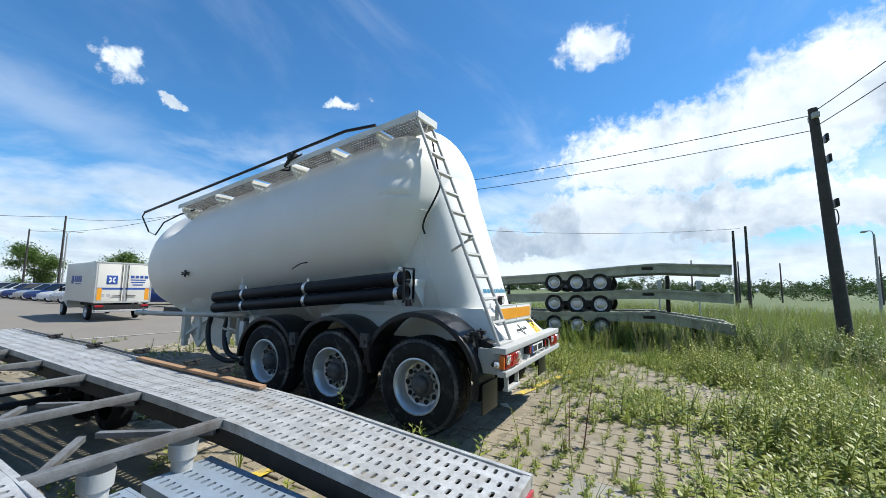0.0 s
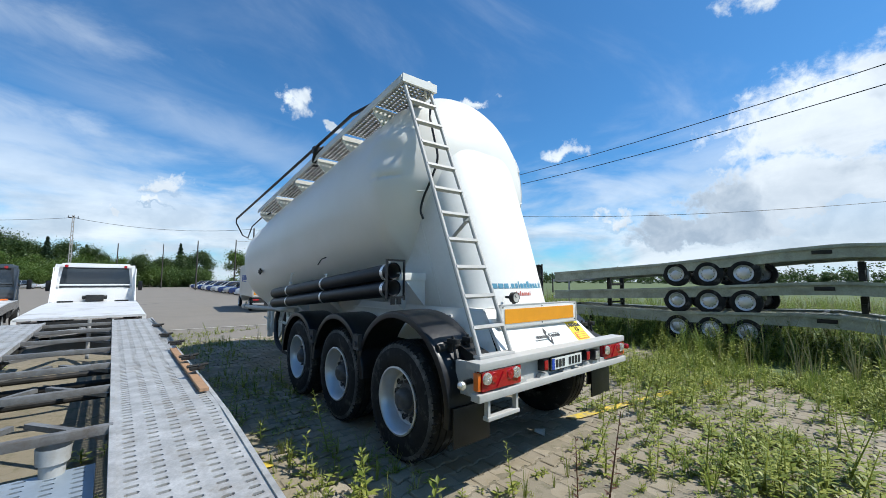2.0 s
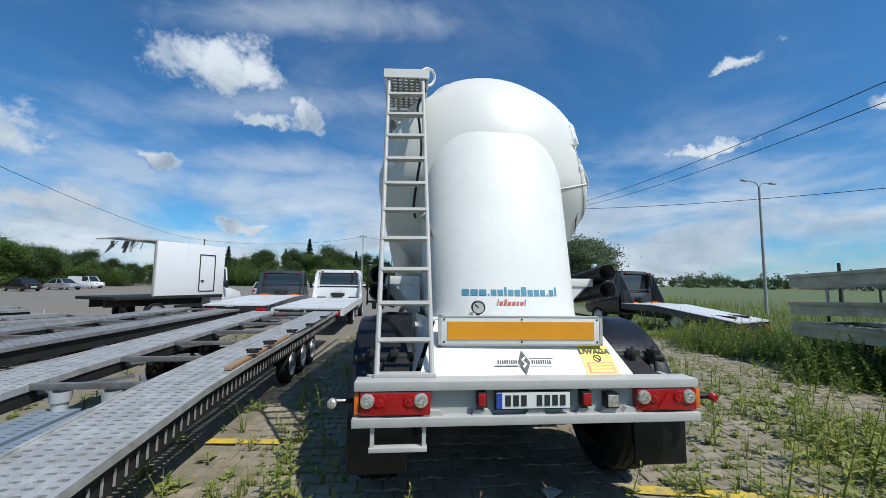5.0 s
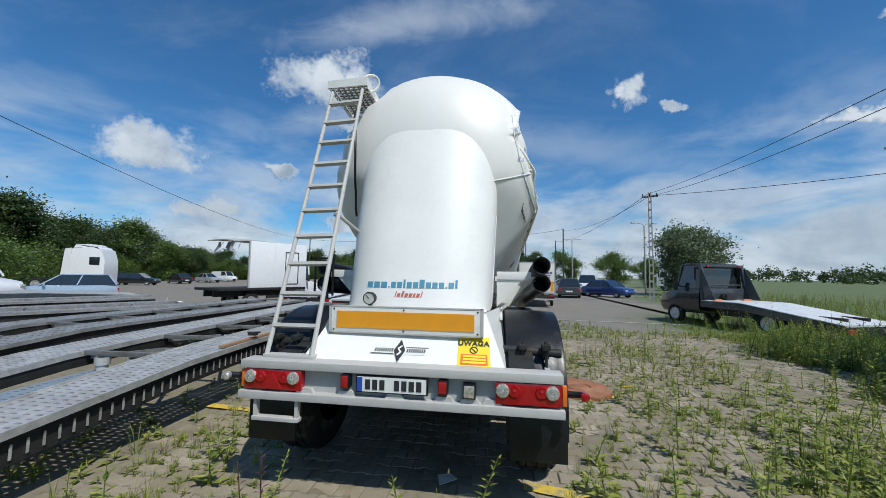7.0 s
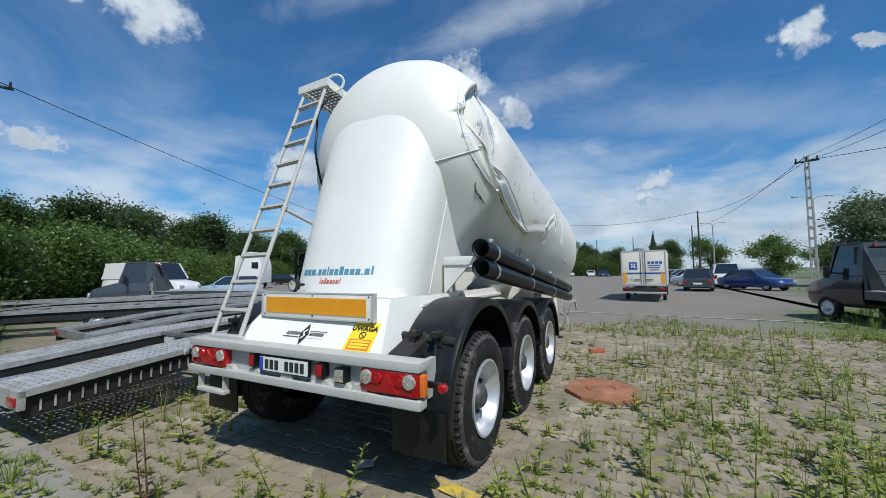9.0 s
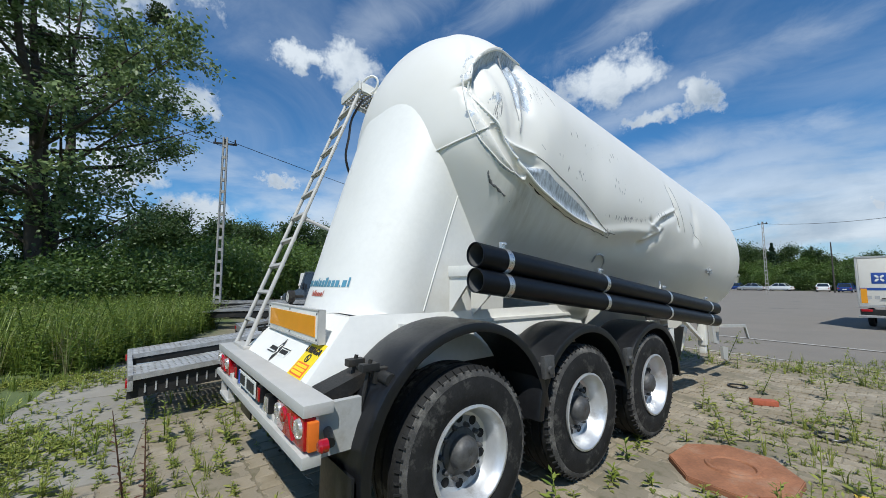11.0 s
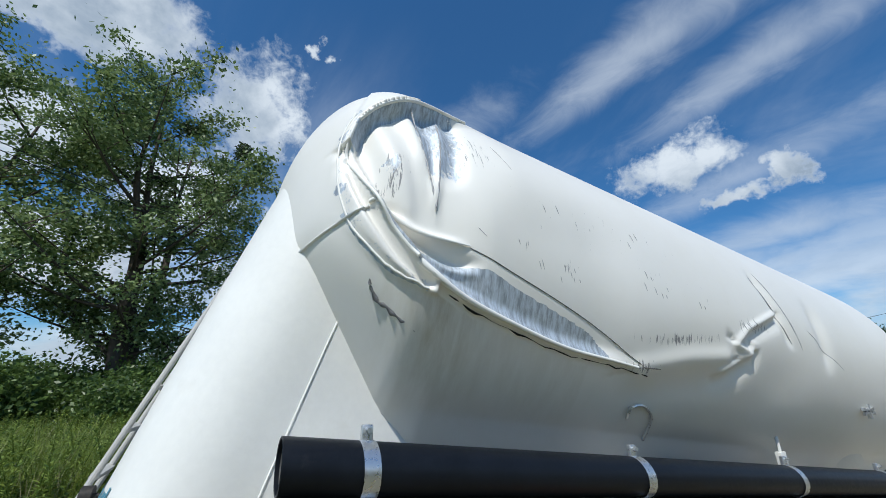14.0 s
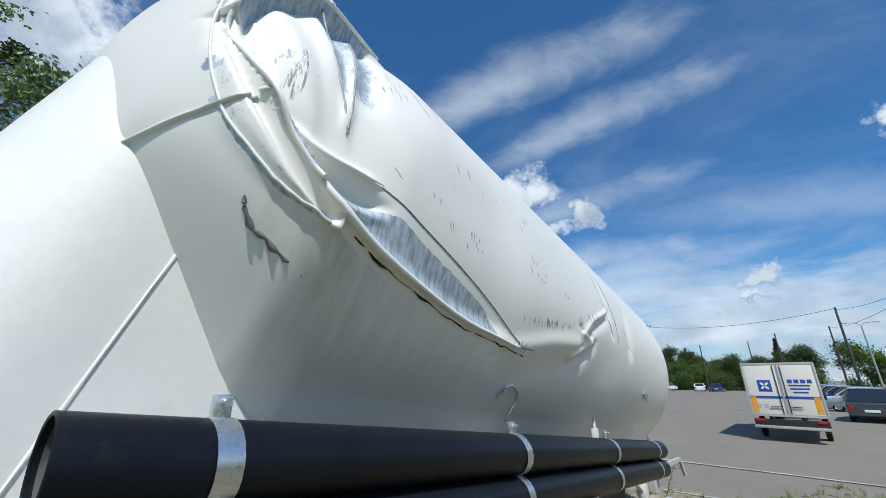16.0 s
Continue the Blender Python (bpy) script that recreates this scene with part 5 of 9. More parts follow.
# ---- wheels and mudguards ----
def wheel_meshes(rr, width, rim_r, dish):
    """Tyre, rim, hub and nuts of a wheel that faces +x, its outer face at x = 0."""
    t = B()
    w = width
    lathe(t, [(-0.02, rim_r + 0.005), (-0.004, rim_r + 0.03), (0.0, rim_r + (rr - rim_r) * 0.45), (-0.012, rr - 0.055), (-0.03, rr - 0.022), (-0.05, rr - 0.006), (-w * 0.24, rr), (-w * 0.25, rr - 0.012), (-w * 0.28, rr - 0.012), (-w * 0.29, rr),
              (-w * 0.46, rr), (-w * 0.47, rr - 0.012), (-w * 0.50, rr - 0.012), (-w * 0.51, rr), (-w * 0.69, rr), (-w * 0.70, rr - 0.012), (-w * 0.73, rr - 0.012), (-w * 0.74, rr), (-w + 0.05, rr - 0.006), (-w + 0.012, rr - 0.055), (-w, rim_r + (rr - rim_r) * 0.45), (-w + 0.02, rim_r)], "x", 56)
    for k in range(56):
        a = 2 * math.pi * k / 56
        c, s = math.cos(a), math.sin(a)
        beam(t, (-0.020, c * (rr - 0.030), s * (rr - 0.030)), (-0.052, c * (rr - 0.003), s * (rr - 0.003)), 0.022, 0.010, (0, -s, c))
    r = B()
    lathe(r, [(-0.012, rim_r + 0.012), (0.004, rim_r + 0.016), (0.008, rim_r), (-0.004, rim_r - 0.014), (-dish * 0.45, rim_r - 0.028), (-dish * 0.9, rim_r - 0.055), (-dish, rim_r - 0.085), (-dish - 0.004, rim_r - 0.13), (-dish + 0.012, rim_r * 0.45), (-dish, rim_r * 0.30)], "x", 48)
    return t, r


def truck_wheel(at):
    t, r = wheel_meshes(0.535, 0.36, 0.292, 0.135)
    wheel = part("wheel", t, M["rubber"], silo, "worn black truck tyre", 40)
    wheel.matrix_basis = at
    rim = part("rim", r, M["rim"], wheel, "deep silver wheel rim", 40)
    bm = B()
    lathe(bm, [(-0.136, 0.236), (-0.1335, 0.232), (-0.1285, 0.17), (-0.1275, 0.10)], "x", 48)
    part("disc", bm, M["disc"], wheel, "dusty grey wheel disc", 40)
    bm = B()
    lathe(bm, [(-0.010, 0.474), (-0.0095, 0.480), (-0.026, 0.513), (-0.030, 0.513)], "x", 56)
    part("shoulder", bm, M["tyre_dust"], wheel, "dusty scuffed tyre shoulder", 40)
    # the disc is not pierced: dark caps paint the shade of ten vents
    for k in range(10):
        a = 2 * math.pi * (k + 0.5) / 10
        bm = B()
        lathe(bm, [(-0.128, 0.0005), (-0.1265, 0.029), (-0.136, 0.031)], "x", 14, (0, 0.197 * math.cos(a), 0.197 * math.sin(a)))
        part("vent_hole", bm, M["hole_shade"], wheel, "", 40)
    bm = B()
    lathe(bm, [(-0.14, 0.145), (-0.115, 0.14), (-0.105, 0.105), (-0.06, 0.10), (-0.035, 0.085), (-0.02, 0.06), (-0.018, 0.03), (-0.024, 0.0005)], "x", 26)
    part("hub", bm, M["hub"], wheel, "grimy wheel hub", 40)
    for k in range(10):
        a = 2 * math.pi * k / 10
        p = (0.158 * math.cos(a), 0.158 * math.sin(a))
        bm = B()
        lathe(bm, [(-0.135, 0.017), (-0.098, 0.016), (-0.094, 0.010), (-0.085, 0.009), (-0.084, 0.0005)], "x", 8, (0, *p))
        part("nut", bm, M["hub"], wheel, "", 40)
    return wheel


first_wheel = truck_wheel(pose(1.225, 1.0, 0.535))
for y in (2.31, 3.62):
    copy_thing(first_wheel, pose(1.225, y, 0.535, 23 * y))
for y in (1.0, 2.31, 3.62):
    copy_thing(first_wheel, pose(-1.225, y, 0.535, 17 * y, 0, 180))


def mudguard(sx, y, z, r, a0, a1, x_in=0.80, x_out=1.25):
    bm = B()
    n = 26
    prof = [(x_out - 0.004, -0.055), (x_out, -0.03), (x_out - 0.006, -0.008), (x_out - 0.03, 0.0), (x_out - 0.06, -0.004), (x_out - 0.10, 0.004), (x_in + 0.05, 0.006), (x_in, -0.004)]
    outer, inner = [], []
    for k in range(n + 1):
        a = radians(a0 + (a1 - a0) * k / n)
        # a flat rear flank instead of a full arc
        rr = r * (1 + 0.05 * max(0, -math.cos(a)) ** 2)
        for lst, th in ((outer, 0.0), (inner, -0.008)):
            lst.append([bm.verts.new((sx * x, y + (rr + d + th) * math.cos(a), z + (rr + d + th) * math.sin(a))) for x, d in prof])
    for lst in (outer, inner):
        for p, q in zip(lst, lst[1:]):
            for i in range(len(prof) - 1):
                bm.faces.new((p[i], p[i + 1], q[i + 1], q[i]))
    for i in range(len(prof) - 1):
        for k in (0, n):
            bm.faces.new((outer[k][i], outer[k][i + 1], inner[k][i + 1], inner[k][i]))
    for k in range(n):
        for i in (0, len(prof) - 1):
            bm.faces.new((outer[k][i], outer[k + 1][i], inner[k + 1][i], inner[k][i]))
    bmesh.ops.recalc_face_normals(bm, faces=bm.faces)
    return part("mudguard", bm, M["black_plastic"], silo, "black plastic mudguard", 50)


for sx in (-1, 1):
    g = mudguard(sx, 1.02, 0.60, 0.75, 8, 188)
    bm = B()
    rod(bm, (sx * 0.78, 0.42, 1.10), (sx * 1.22, 0.42, 1.08), 0.035, 12)
    for x in (0.93, 1.10):
        rod(bm, (sx * x, 0.36, 1.18), (sx * x, 0.30, 0.90), 0.012, 8)
        box(bm, sx * x - 0.03, sx * x + 0.03, 0.30, 0.40, 1.12, 1.16, 0.004)
        box(bm, sx * x - 0.025, sx * x + 0.025, 0.37, 0.47, 1.05, 1.13, 0.004)
    part("mudguard_clamp", bm, M["dark_steel"], g, "rusty mudguard clamp")
    bm = B()
    prism(bm, [(0.10, 0.99), (0.16, 1.02), (0.46, 1.12), (0.46, 1.06), (0.2, 0.93), (0.10, 0.95)], "x", sx * 0.82, sx * 1.0)
    part("mudguard_bracket", bm, M["dark_steel"], g)
    bm = B()
    box(bm, sx * 1.03 - 0.20, sx * 1.03 + 0.20, 0.20, 0.215, 0.36, 0.66, 0.003)
    part("mud_flap", bm, M["black_plastic"], g, "torn black mud flap")
    g = mudguard(sx, 2.33, 0.56, 0.68, 4, 176)
    bm = B()
    rod(bm, (sx * 1.05, 1.72, 0.98), (sx * 1.30, 1.72, 0.96), 0.03, 10)
    box(bm, sx * 1.24, sx * 1.28, 1.66, 1.78, 0.90, 1.06, 0.006)
    part("mudguard_clamp", bm, M["hub"], g, "rusty mudguard clamp")
    g = mudguard(sx, 3.62, 0.53, 0.645, 0, 172)
    bm = B()
    rod(bm, (sx * 1.05, 2.99, 0.90), (sx * 1.29, 2.99, 0.88), 0.03, 10)
    box(bm, sx * 1.23, sx * 1.27, 2.93, 3.05, 0.82, 0.98, 0.006)
    part("mudguard_clamp", bm, M["hub"], g)
    # side marker lamp on its stalk
    bm = B()
    rod(bm, (sx * 1.12, 0.12, 0.87), (sx * 1.30, 0.06, 0.885), 0.022, 10)
    stalk = part("marker_stalk", bm, M["black_plastic"], silo)
    bm = B()
    lathe(bm, [(0.0, 0.03), (-0.03, 0.03), (-0.04, 0.02), (-0.042, 0.0005)], "y", 14, (sx * 1.31, 0.04, 0.885))
    part("lens", bm, M["red_lens" if sx > 0 else "clear_lens"], stalk)


# ---- tubes carried along both flanks ----
def carried_tubes(sx, y0, y1, x, z0, slope, bands, r=0.085):
    zs = lambda y: z0 - slope * (y - y0)
    rack = None
    for y in ((y0 + 0.35, y0 + 2.0, y1 - 0.6)):
        bm = B()
        box(bm, min(sx * 0.70, sx * (x - 0.03)), max(sx * 0.70, sx * (x - 0.03)), y - 0.03, y + 0.03, zs(y) - 0.12, zs(y) - 0.07)
        arm = part("rack_arm" if rack else "tube_rack", bm, M["white_flat"], rack or silo, "" if rack else "white tube rack")
        rack = rack or arm
        bm = B()
        prism(bm, [(sx * 0.74, zs(y) - 0.12), (sx * (x - 0.05), zs(y) - 0.12), (sx * 0.74, zs(y) - 0.42)], "y", y - 0.006, y + 0.006)
        part("rack_gusset", bm, M["white_flat"], rack)
    for k in (0, 1):
        bm = B()
        d = -2.02 * r * k
        n = 28
        ring = lambda y, rr: [bm.verts.new((sx * x + rr * math.cos(2 * math.pi * i / n), y, zs(y) + d + rr * math.sin(2 * math.pi * i / n))) for i in range(n)]
        rows = [ring(y0 + 0.5, r - 0.008), ring(y0, r - 0.008), ring(y0 - 0.002, r - 0.004), ring(y0, r), ring(y1, r), ring(y1 + 0.003, r - 0.005), ring(y1 + 0.001, r * 0.3)]
        for p, q in zip(rows, rows[1:]):
            for i in range(n):
                bm.faces.new((p[i], p[(i + 1) % n], q[(i + 1) % n], q[i]))
        bm.faces.new(rows[0])
        bmesh.ops.recalc_face_normals(bm, faces=bm.faces)
        t = part("storage_tube", bm, M["pipe"], rack, "scuffed black plastic tube", 50)
        bm = B()
        rows = [ring(y0 + 0.45, r - 0.0095), ring(y0 + 0.012, r - 0.0095)]
        for i in range(n):
            bm.faces.new((rows[0][i], rows[0][(i + 1) % n], rows[1][(i + 1) % n], rows[1][i]))
        part("tube_lining", bm, M["pipe_in"], t, "pale tube lining", 60)
    for y in bands:
        bm = B()
        z = zs(y)
        pts = []
        for i in range(13):
            a = radians(95 - 190 * i / 12)
            pts.append((sx * (x + (r + 0.004) * math.cos(a)), z + (r + 0.004) * math.sin(a)))
        for i in range(13):
            a = radians(95 - 190 * i / 12)
            pts.append((sx * (x + (r + 0.004) * math.cos(a)), z - 2.02 * r + (r + 0.004) * math.sin(a)))
        va = [bm.verts.new((p[0], y - 0.028, p[1])) for p in pts]
        vb = [bm.verts.new((p[0], y + 0.028, p[1] - 0.004)) for p in pts]
        for i in range(len(pts) - 1):
            bm.faces.new((va[i], va[i + 1], vb[i + 1], vb[i]))
        box(bm, sx * (x - 0.005) - 0.012, sx * (x - 0.005) + 0.012, y - 0.02, y + 0.02, z + r - 0.01, z + r + 0.05, 0.004)
        rod(bm, (sx * x - 0.02, y, z + r + 0.035), (sx * x + 0.03, y, z + r + 0.035), 0.009, 8)
        part("zinc_band", bm, M["clamp"], rack, "bright zinc band", 60)
    return rack


carried_tubes(1, 1.10, 5.92, 1.15, 1.782, 0.117, (1.375, 2.72, 4.15, 5.56))
rack_left = carried_tubes(-1, 1.22, 5.1, 1.13, 1.735, 0.085, (1.33, 2.9, 4.3))
bm = B()
for z0, z1 in ((1.83, 1.84), (1.46, 1.47)):
    box(bm, -1.23, -1.03, 1.18, 1.21, z0, z1 + 0.01)
for x in (-1.235, -1.03):
    box(bm, x, x + 0.012, 1.18, 1.21, 1.44, 1.85)
box(bm, -1.18, -1.14, 1.17, 1.20, 1.40, 1.46)
box(bm, -1.11, -1.07, 1.17, 1.20, 1.40, 1.46)
part("end_frame", bm, M["black_plastic"], rack_left, "black closing frame")
for sx in (-1, 1):
    bm = B()
    box(bm, min(sx * 0.72, sx * 1.06), max(sx * 0.72, sx * 1.06), 1.22, 1.28, 1.64, 1.72, 0.004)
    prism(bm, [(sx * 0.72, 1.64), (sx * 0.98, 1.64), (sx * 0.72, 1.36)], "y", 1.235, 1.255)
    part("tube_bracket", bm, M["white_flat"], silo, "white tube bracket")


# small hooks, brackets and placards on the flanks
def flank_left(y, z, out=0.0):
    p = flank(y, z, 0.0)
    za = tank_axis(y)
    b = za - tank_belly(y)
    s = -min(1, (za - z) / b)
    return Vector((-(tank_radius(y) * math.sqrt(1 - s * s) ** 0.92 + out), y, z))


for sx, y, z in ((1, 5.95, 1.83), (-1, 6.1, 1.81)):
    q = flank(y, z, 0.02) if sx > 0 else flank_left(y, z, 0.02)
    bm = B()
    for a in (25, -25):
        c, s = math.cos(radians(a)), math.sin(radians(a))
        beam(bm, q + Vector((0, -0.13 * c, -0.05 * s)), q + Vector((0, 0.13 * c, 0.05 * s)), 0.022, 0.02, (1, 0, 0))
    beam(bm, q + Vector((0, 0, -0.06)), q + Vector((0, 0, 0.06)), 0.02, 0.03, (1, 0, 0))
    part("placard_holder", bm, M["clamp"] if sx > 0 else M["dark_steel"], silo, "cross-shaped metal placard holder")
for sx in (-1, 1):
    bm = B()
    q = flank(4.72, 1.62) if sx > 0 else flank_left(4.5, 1.66)
    tube(bm, smooth_line([q + Vector((sx * 0.05, 0, -0.16)), q + Vector((sx * 0.05, 0, 0.02)), q + Vector((sx * 0.03, 0.02, 0.08)), q + Vector((-sx * 0.02, 0.05, 0.10))], 4), 0.012, 7)
    box(bm, q.x - 0.02 + sx * 0.05, q.x + 0.02 + sx * 0.05, q.y - 0.04, q.y + 0.04, q.z - 0.20, q.z - 0.05, 0.004)
    part("hook", bm, M["white_flat"], silo, "white lashing hook")
bm = B()
tube(bm, smooth_line([flank(3.05, 1.86, 0.01), flank(3.02, 1.92, 0.03), flank(3.12, 1.93, 0.02), flank(3.25, 1.86, 0.006), flank(3.3, 1.72, 0.004)], 5), 0.009, 6)
part("bent_wire", bm, M["clamp"], silo)
bm = B()
tube(bm, smooth_line([flank_left(3.3, 1.86, 0.02), flank_left(3.1, 1.93, 0.03), flank_left(2.95, 1.95, 0.03)], 5), 0.008, 6)
part("bent_wire", bm, M["dark_steel"], silo)
# lamp housing on the right skirt
bm = B()
prism(bm, [(4.35, 1.20), (4.62, 1.18), (4.65, 1.06), (4.38, 1.07)], "x", 0.84, 0.90)
part("broken_lamp", bm, M["hub"], silo, "broken lamp housing")

# ---- front end: legs, delivery pipe and hoses ----
for sx in (-1, 1):
    bm = B()
    box(bm, sx * 0.90 - 0.05, sx * 0.90 + 0.05, 4.32, 4.44, 0.45, 1.12, 0.01)
    part("guard_bracket", bm, M["white_flat"], silo)
    bm = B()
    prism(bm, [(4.25, 1.05), (4.36, 1.05), (4.36, 0.5), (4.30, 0.5)], "x", sx * 1.12, sx * 1.16)
    part("guard_plate", bm, M["white_flat"], silo)
for sx in (-1, 1):
    bm = B()
    box(bm, sx * 0.72 - 0.06, sx * 0.72 + 0.06, 6.72, 6.84, 0.55, 1.15, 0.012)
    box(bm, sx * 0.72 - 0.045, sx * 0.72 + 0.045, 6.735, 6.825, 0.42, 0.60, 0.008)
    beam(bm, (sx * 0.72, 6.78, 0.62), (sx * 0.72, 5.9, 1.05), 0.05, 0.05)
    leg = part("landing_leg", bm, M["white_flat"], silo, "white landing leg wound up short")
bm = B()
tube(bm, smooth_line([(-0.95, 4.5, 1.13), (-0.95, 5.6, 1.09), (-0.95, 7.2, 1.03), (-0.93, 8.0, 1.01)], 4), 0.045, 12)
rod(bm, (-0.93, 8.0, 1.01), (-0.92, 8.35, 1.0), 0.06, 14)
rod(bm, (-0.92, 8.1, 0.96), (-0.92, 8.1, 1.12), 0.02, 8)
part("delivery_pipe", bm, M["bumper_white"], silo, "pale delivery pipe with coupling")
for k, (y, low) in enumerate(((5.55, 0.34), (5.05, 0.42))):
    bm = B()
    tube(bm, smooth_line([(-0.93, y, 1.08), (-0.96, y + 0.02, 0.82), (-0.97, y - 0.12, 0.50), (-0.9, y - 0.45, low), (-0.8, y - 0.85, low + 0.06), (-0.75, y - 1.0, 0.55)], 6), 0.042, 10)
    part("hose", bm, M["black_plastic"], silo, "black rubber hose")
for y in (4.75, 5.0, 5.9):
    bm = B()
    rod(bm, (-0.93, y, 1.1), (-0.93, y, 0.62), 0.028, 10)
    rod(bm, (-0.93, y, 0.82), (-0.93, y, 0.74), 0.045, 10)
    beam(bm, (-0.97, y - 0.02, 0.86), (-1.06, y + 0.1, 0.92), 0.012, 0.03)
    part("valve", bm, M["white_flat"], silo)
bm = B()
rod(bm, (-1.0, 4.42, 0.40), (-1.0, 4.15, 0.42), 0.05, 12)
rod(bm, (-1.0, 4.46, 0.40), (-1.0, 4.42, 0.40), 0.065, 12)
rod(bm, (-1.0, 4.15, 0.42), (-0.8, 4.0, 0.45), 0.045, 12)
part("outlet_coupling", bm, M["dark_steel"], silo, "grimy outlet coupling")
for outline, x0, x1 in (([(6.25, 1.02), (6.62, 1.0), (6.8, 0.72), (6.45, 0.40), (6.2, 0.62)], -0.65, -0.61), ([(5.5, 0.95), (6.2, 1.0), (6.3, 0.55), (5.7, 0.42)], -0.60, -0.56), ([(5.3, 0.95), (6.6, 0.95), (6.2, 0.5), (5.6, 0.5)], 0.56, 0.60)):
    bm = B()
    prism(bm, outline, "x", x0, x1)
    part("front_plate", bm, M["white_flat"], silo, "bent white plate")
bm = B()
beam(bm, (0.95, 6.9, 0.88), (0.95, 8.3, 0.78), 0.05, 0.05)
beam(bm, (0.95, 8.3, 0.80), (0.98, 8.38, 0.55), 0.04, 0.03)
prism(bm, [(6.75, 1.10), (6.95, 1.12), (7.15, 0.95), (7.1, 0.55), (6.85, 0.6)], "x", 0.80, 0.86)
prism(bm, [(6.9, 0.55), (7.2, 0.50), (7.15, 0.28), (6.95, 0.34)], "x", 0.92, 0.96)
part("support_arm", bm, M["bumper_white"], silo, "white swing-out support arm")
bm = B()
box(bm, -0.5, 0.5, 6.2, 8.2, 0.98, 1.10, 0.01)
rod(bm, (0, 7.6, 0.98), (0, 7.6, 0.90), 0.08, 16)
prism(bm, [(4.6, 0.95), (5.6, 0.95), (5.4, 0.55), (4.8, 0.52)], "x", 0.62, 0.85)
part("kingpin_plate", bm, M["dark_steel"], silo)

# ---- car transporter trailers ----
def small_wheel_parts(parent, at, r=0.30, w=0.19, label=True):
    """A trailer wheel that faces +x."""
    t = B()
    rim_r = r * 0.60
    lathe(t, [(-0.01, rim_r), (0.0, rim_r + 0.04), (-0.012, r - 0.02), (-0.035, r), (-w + 0.035, r), (-w + 0.012, r - 0.02), (-w, rim_r + 0.04), (-w + 0.01, rim_r)], "x", 30)
    tyre = part("wheel", t, M["rubber"], parent, "black trailer tyre" if label else "", 40)
    tyre.matrix_basis = at
    bm = B()
    lathe(bm, [(-0.012, rim_r + 0.004), (0.002, rim_r), (-0.012, rim_r - 0.02), (-0.03, rim_r - 0.04), (-0.025, rim_r * 0.62), (-0.005, rim_r * 0.45), (0.0, rim_r * 0.25), (0.004, 0.0005)], "x", 30)
    part("rim", bm, M["rim"], tyre, "silver steel rim", 40)
    # dark caps on the closed rim, painted as the shade in its slots
    for k in range(12):
        a = 2 * math.pi * k / 12
        bm = B()
        lathe(bm, [(-0.0275, 0.0005), (-0.0262, 0.011), (-0.034, 0.012)], "x", 8, (0, rim_r * 0.70 * math.cos(a), rim_r * 0.70 * math.sin(a)))
        part("slot", bm, M["hole_shade"], tyre, "", 40)
    return tyre


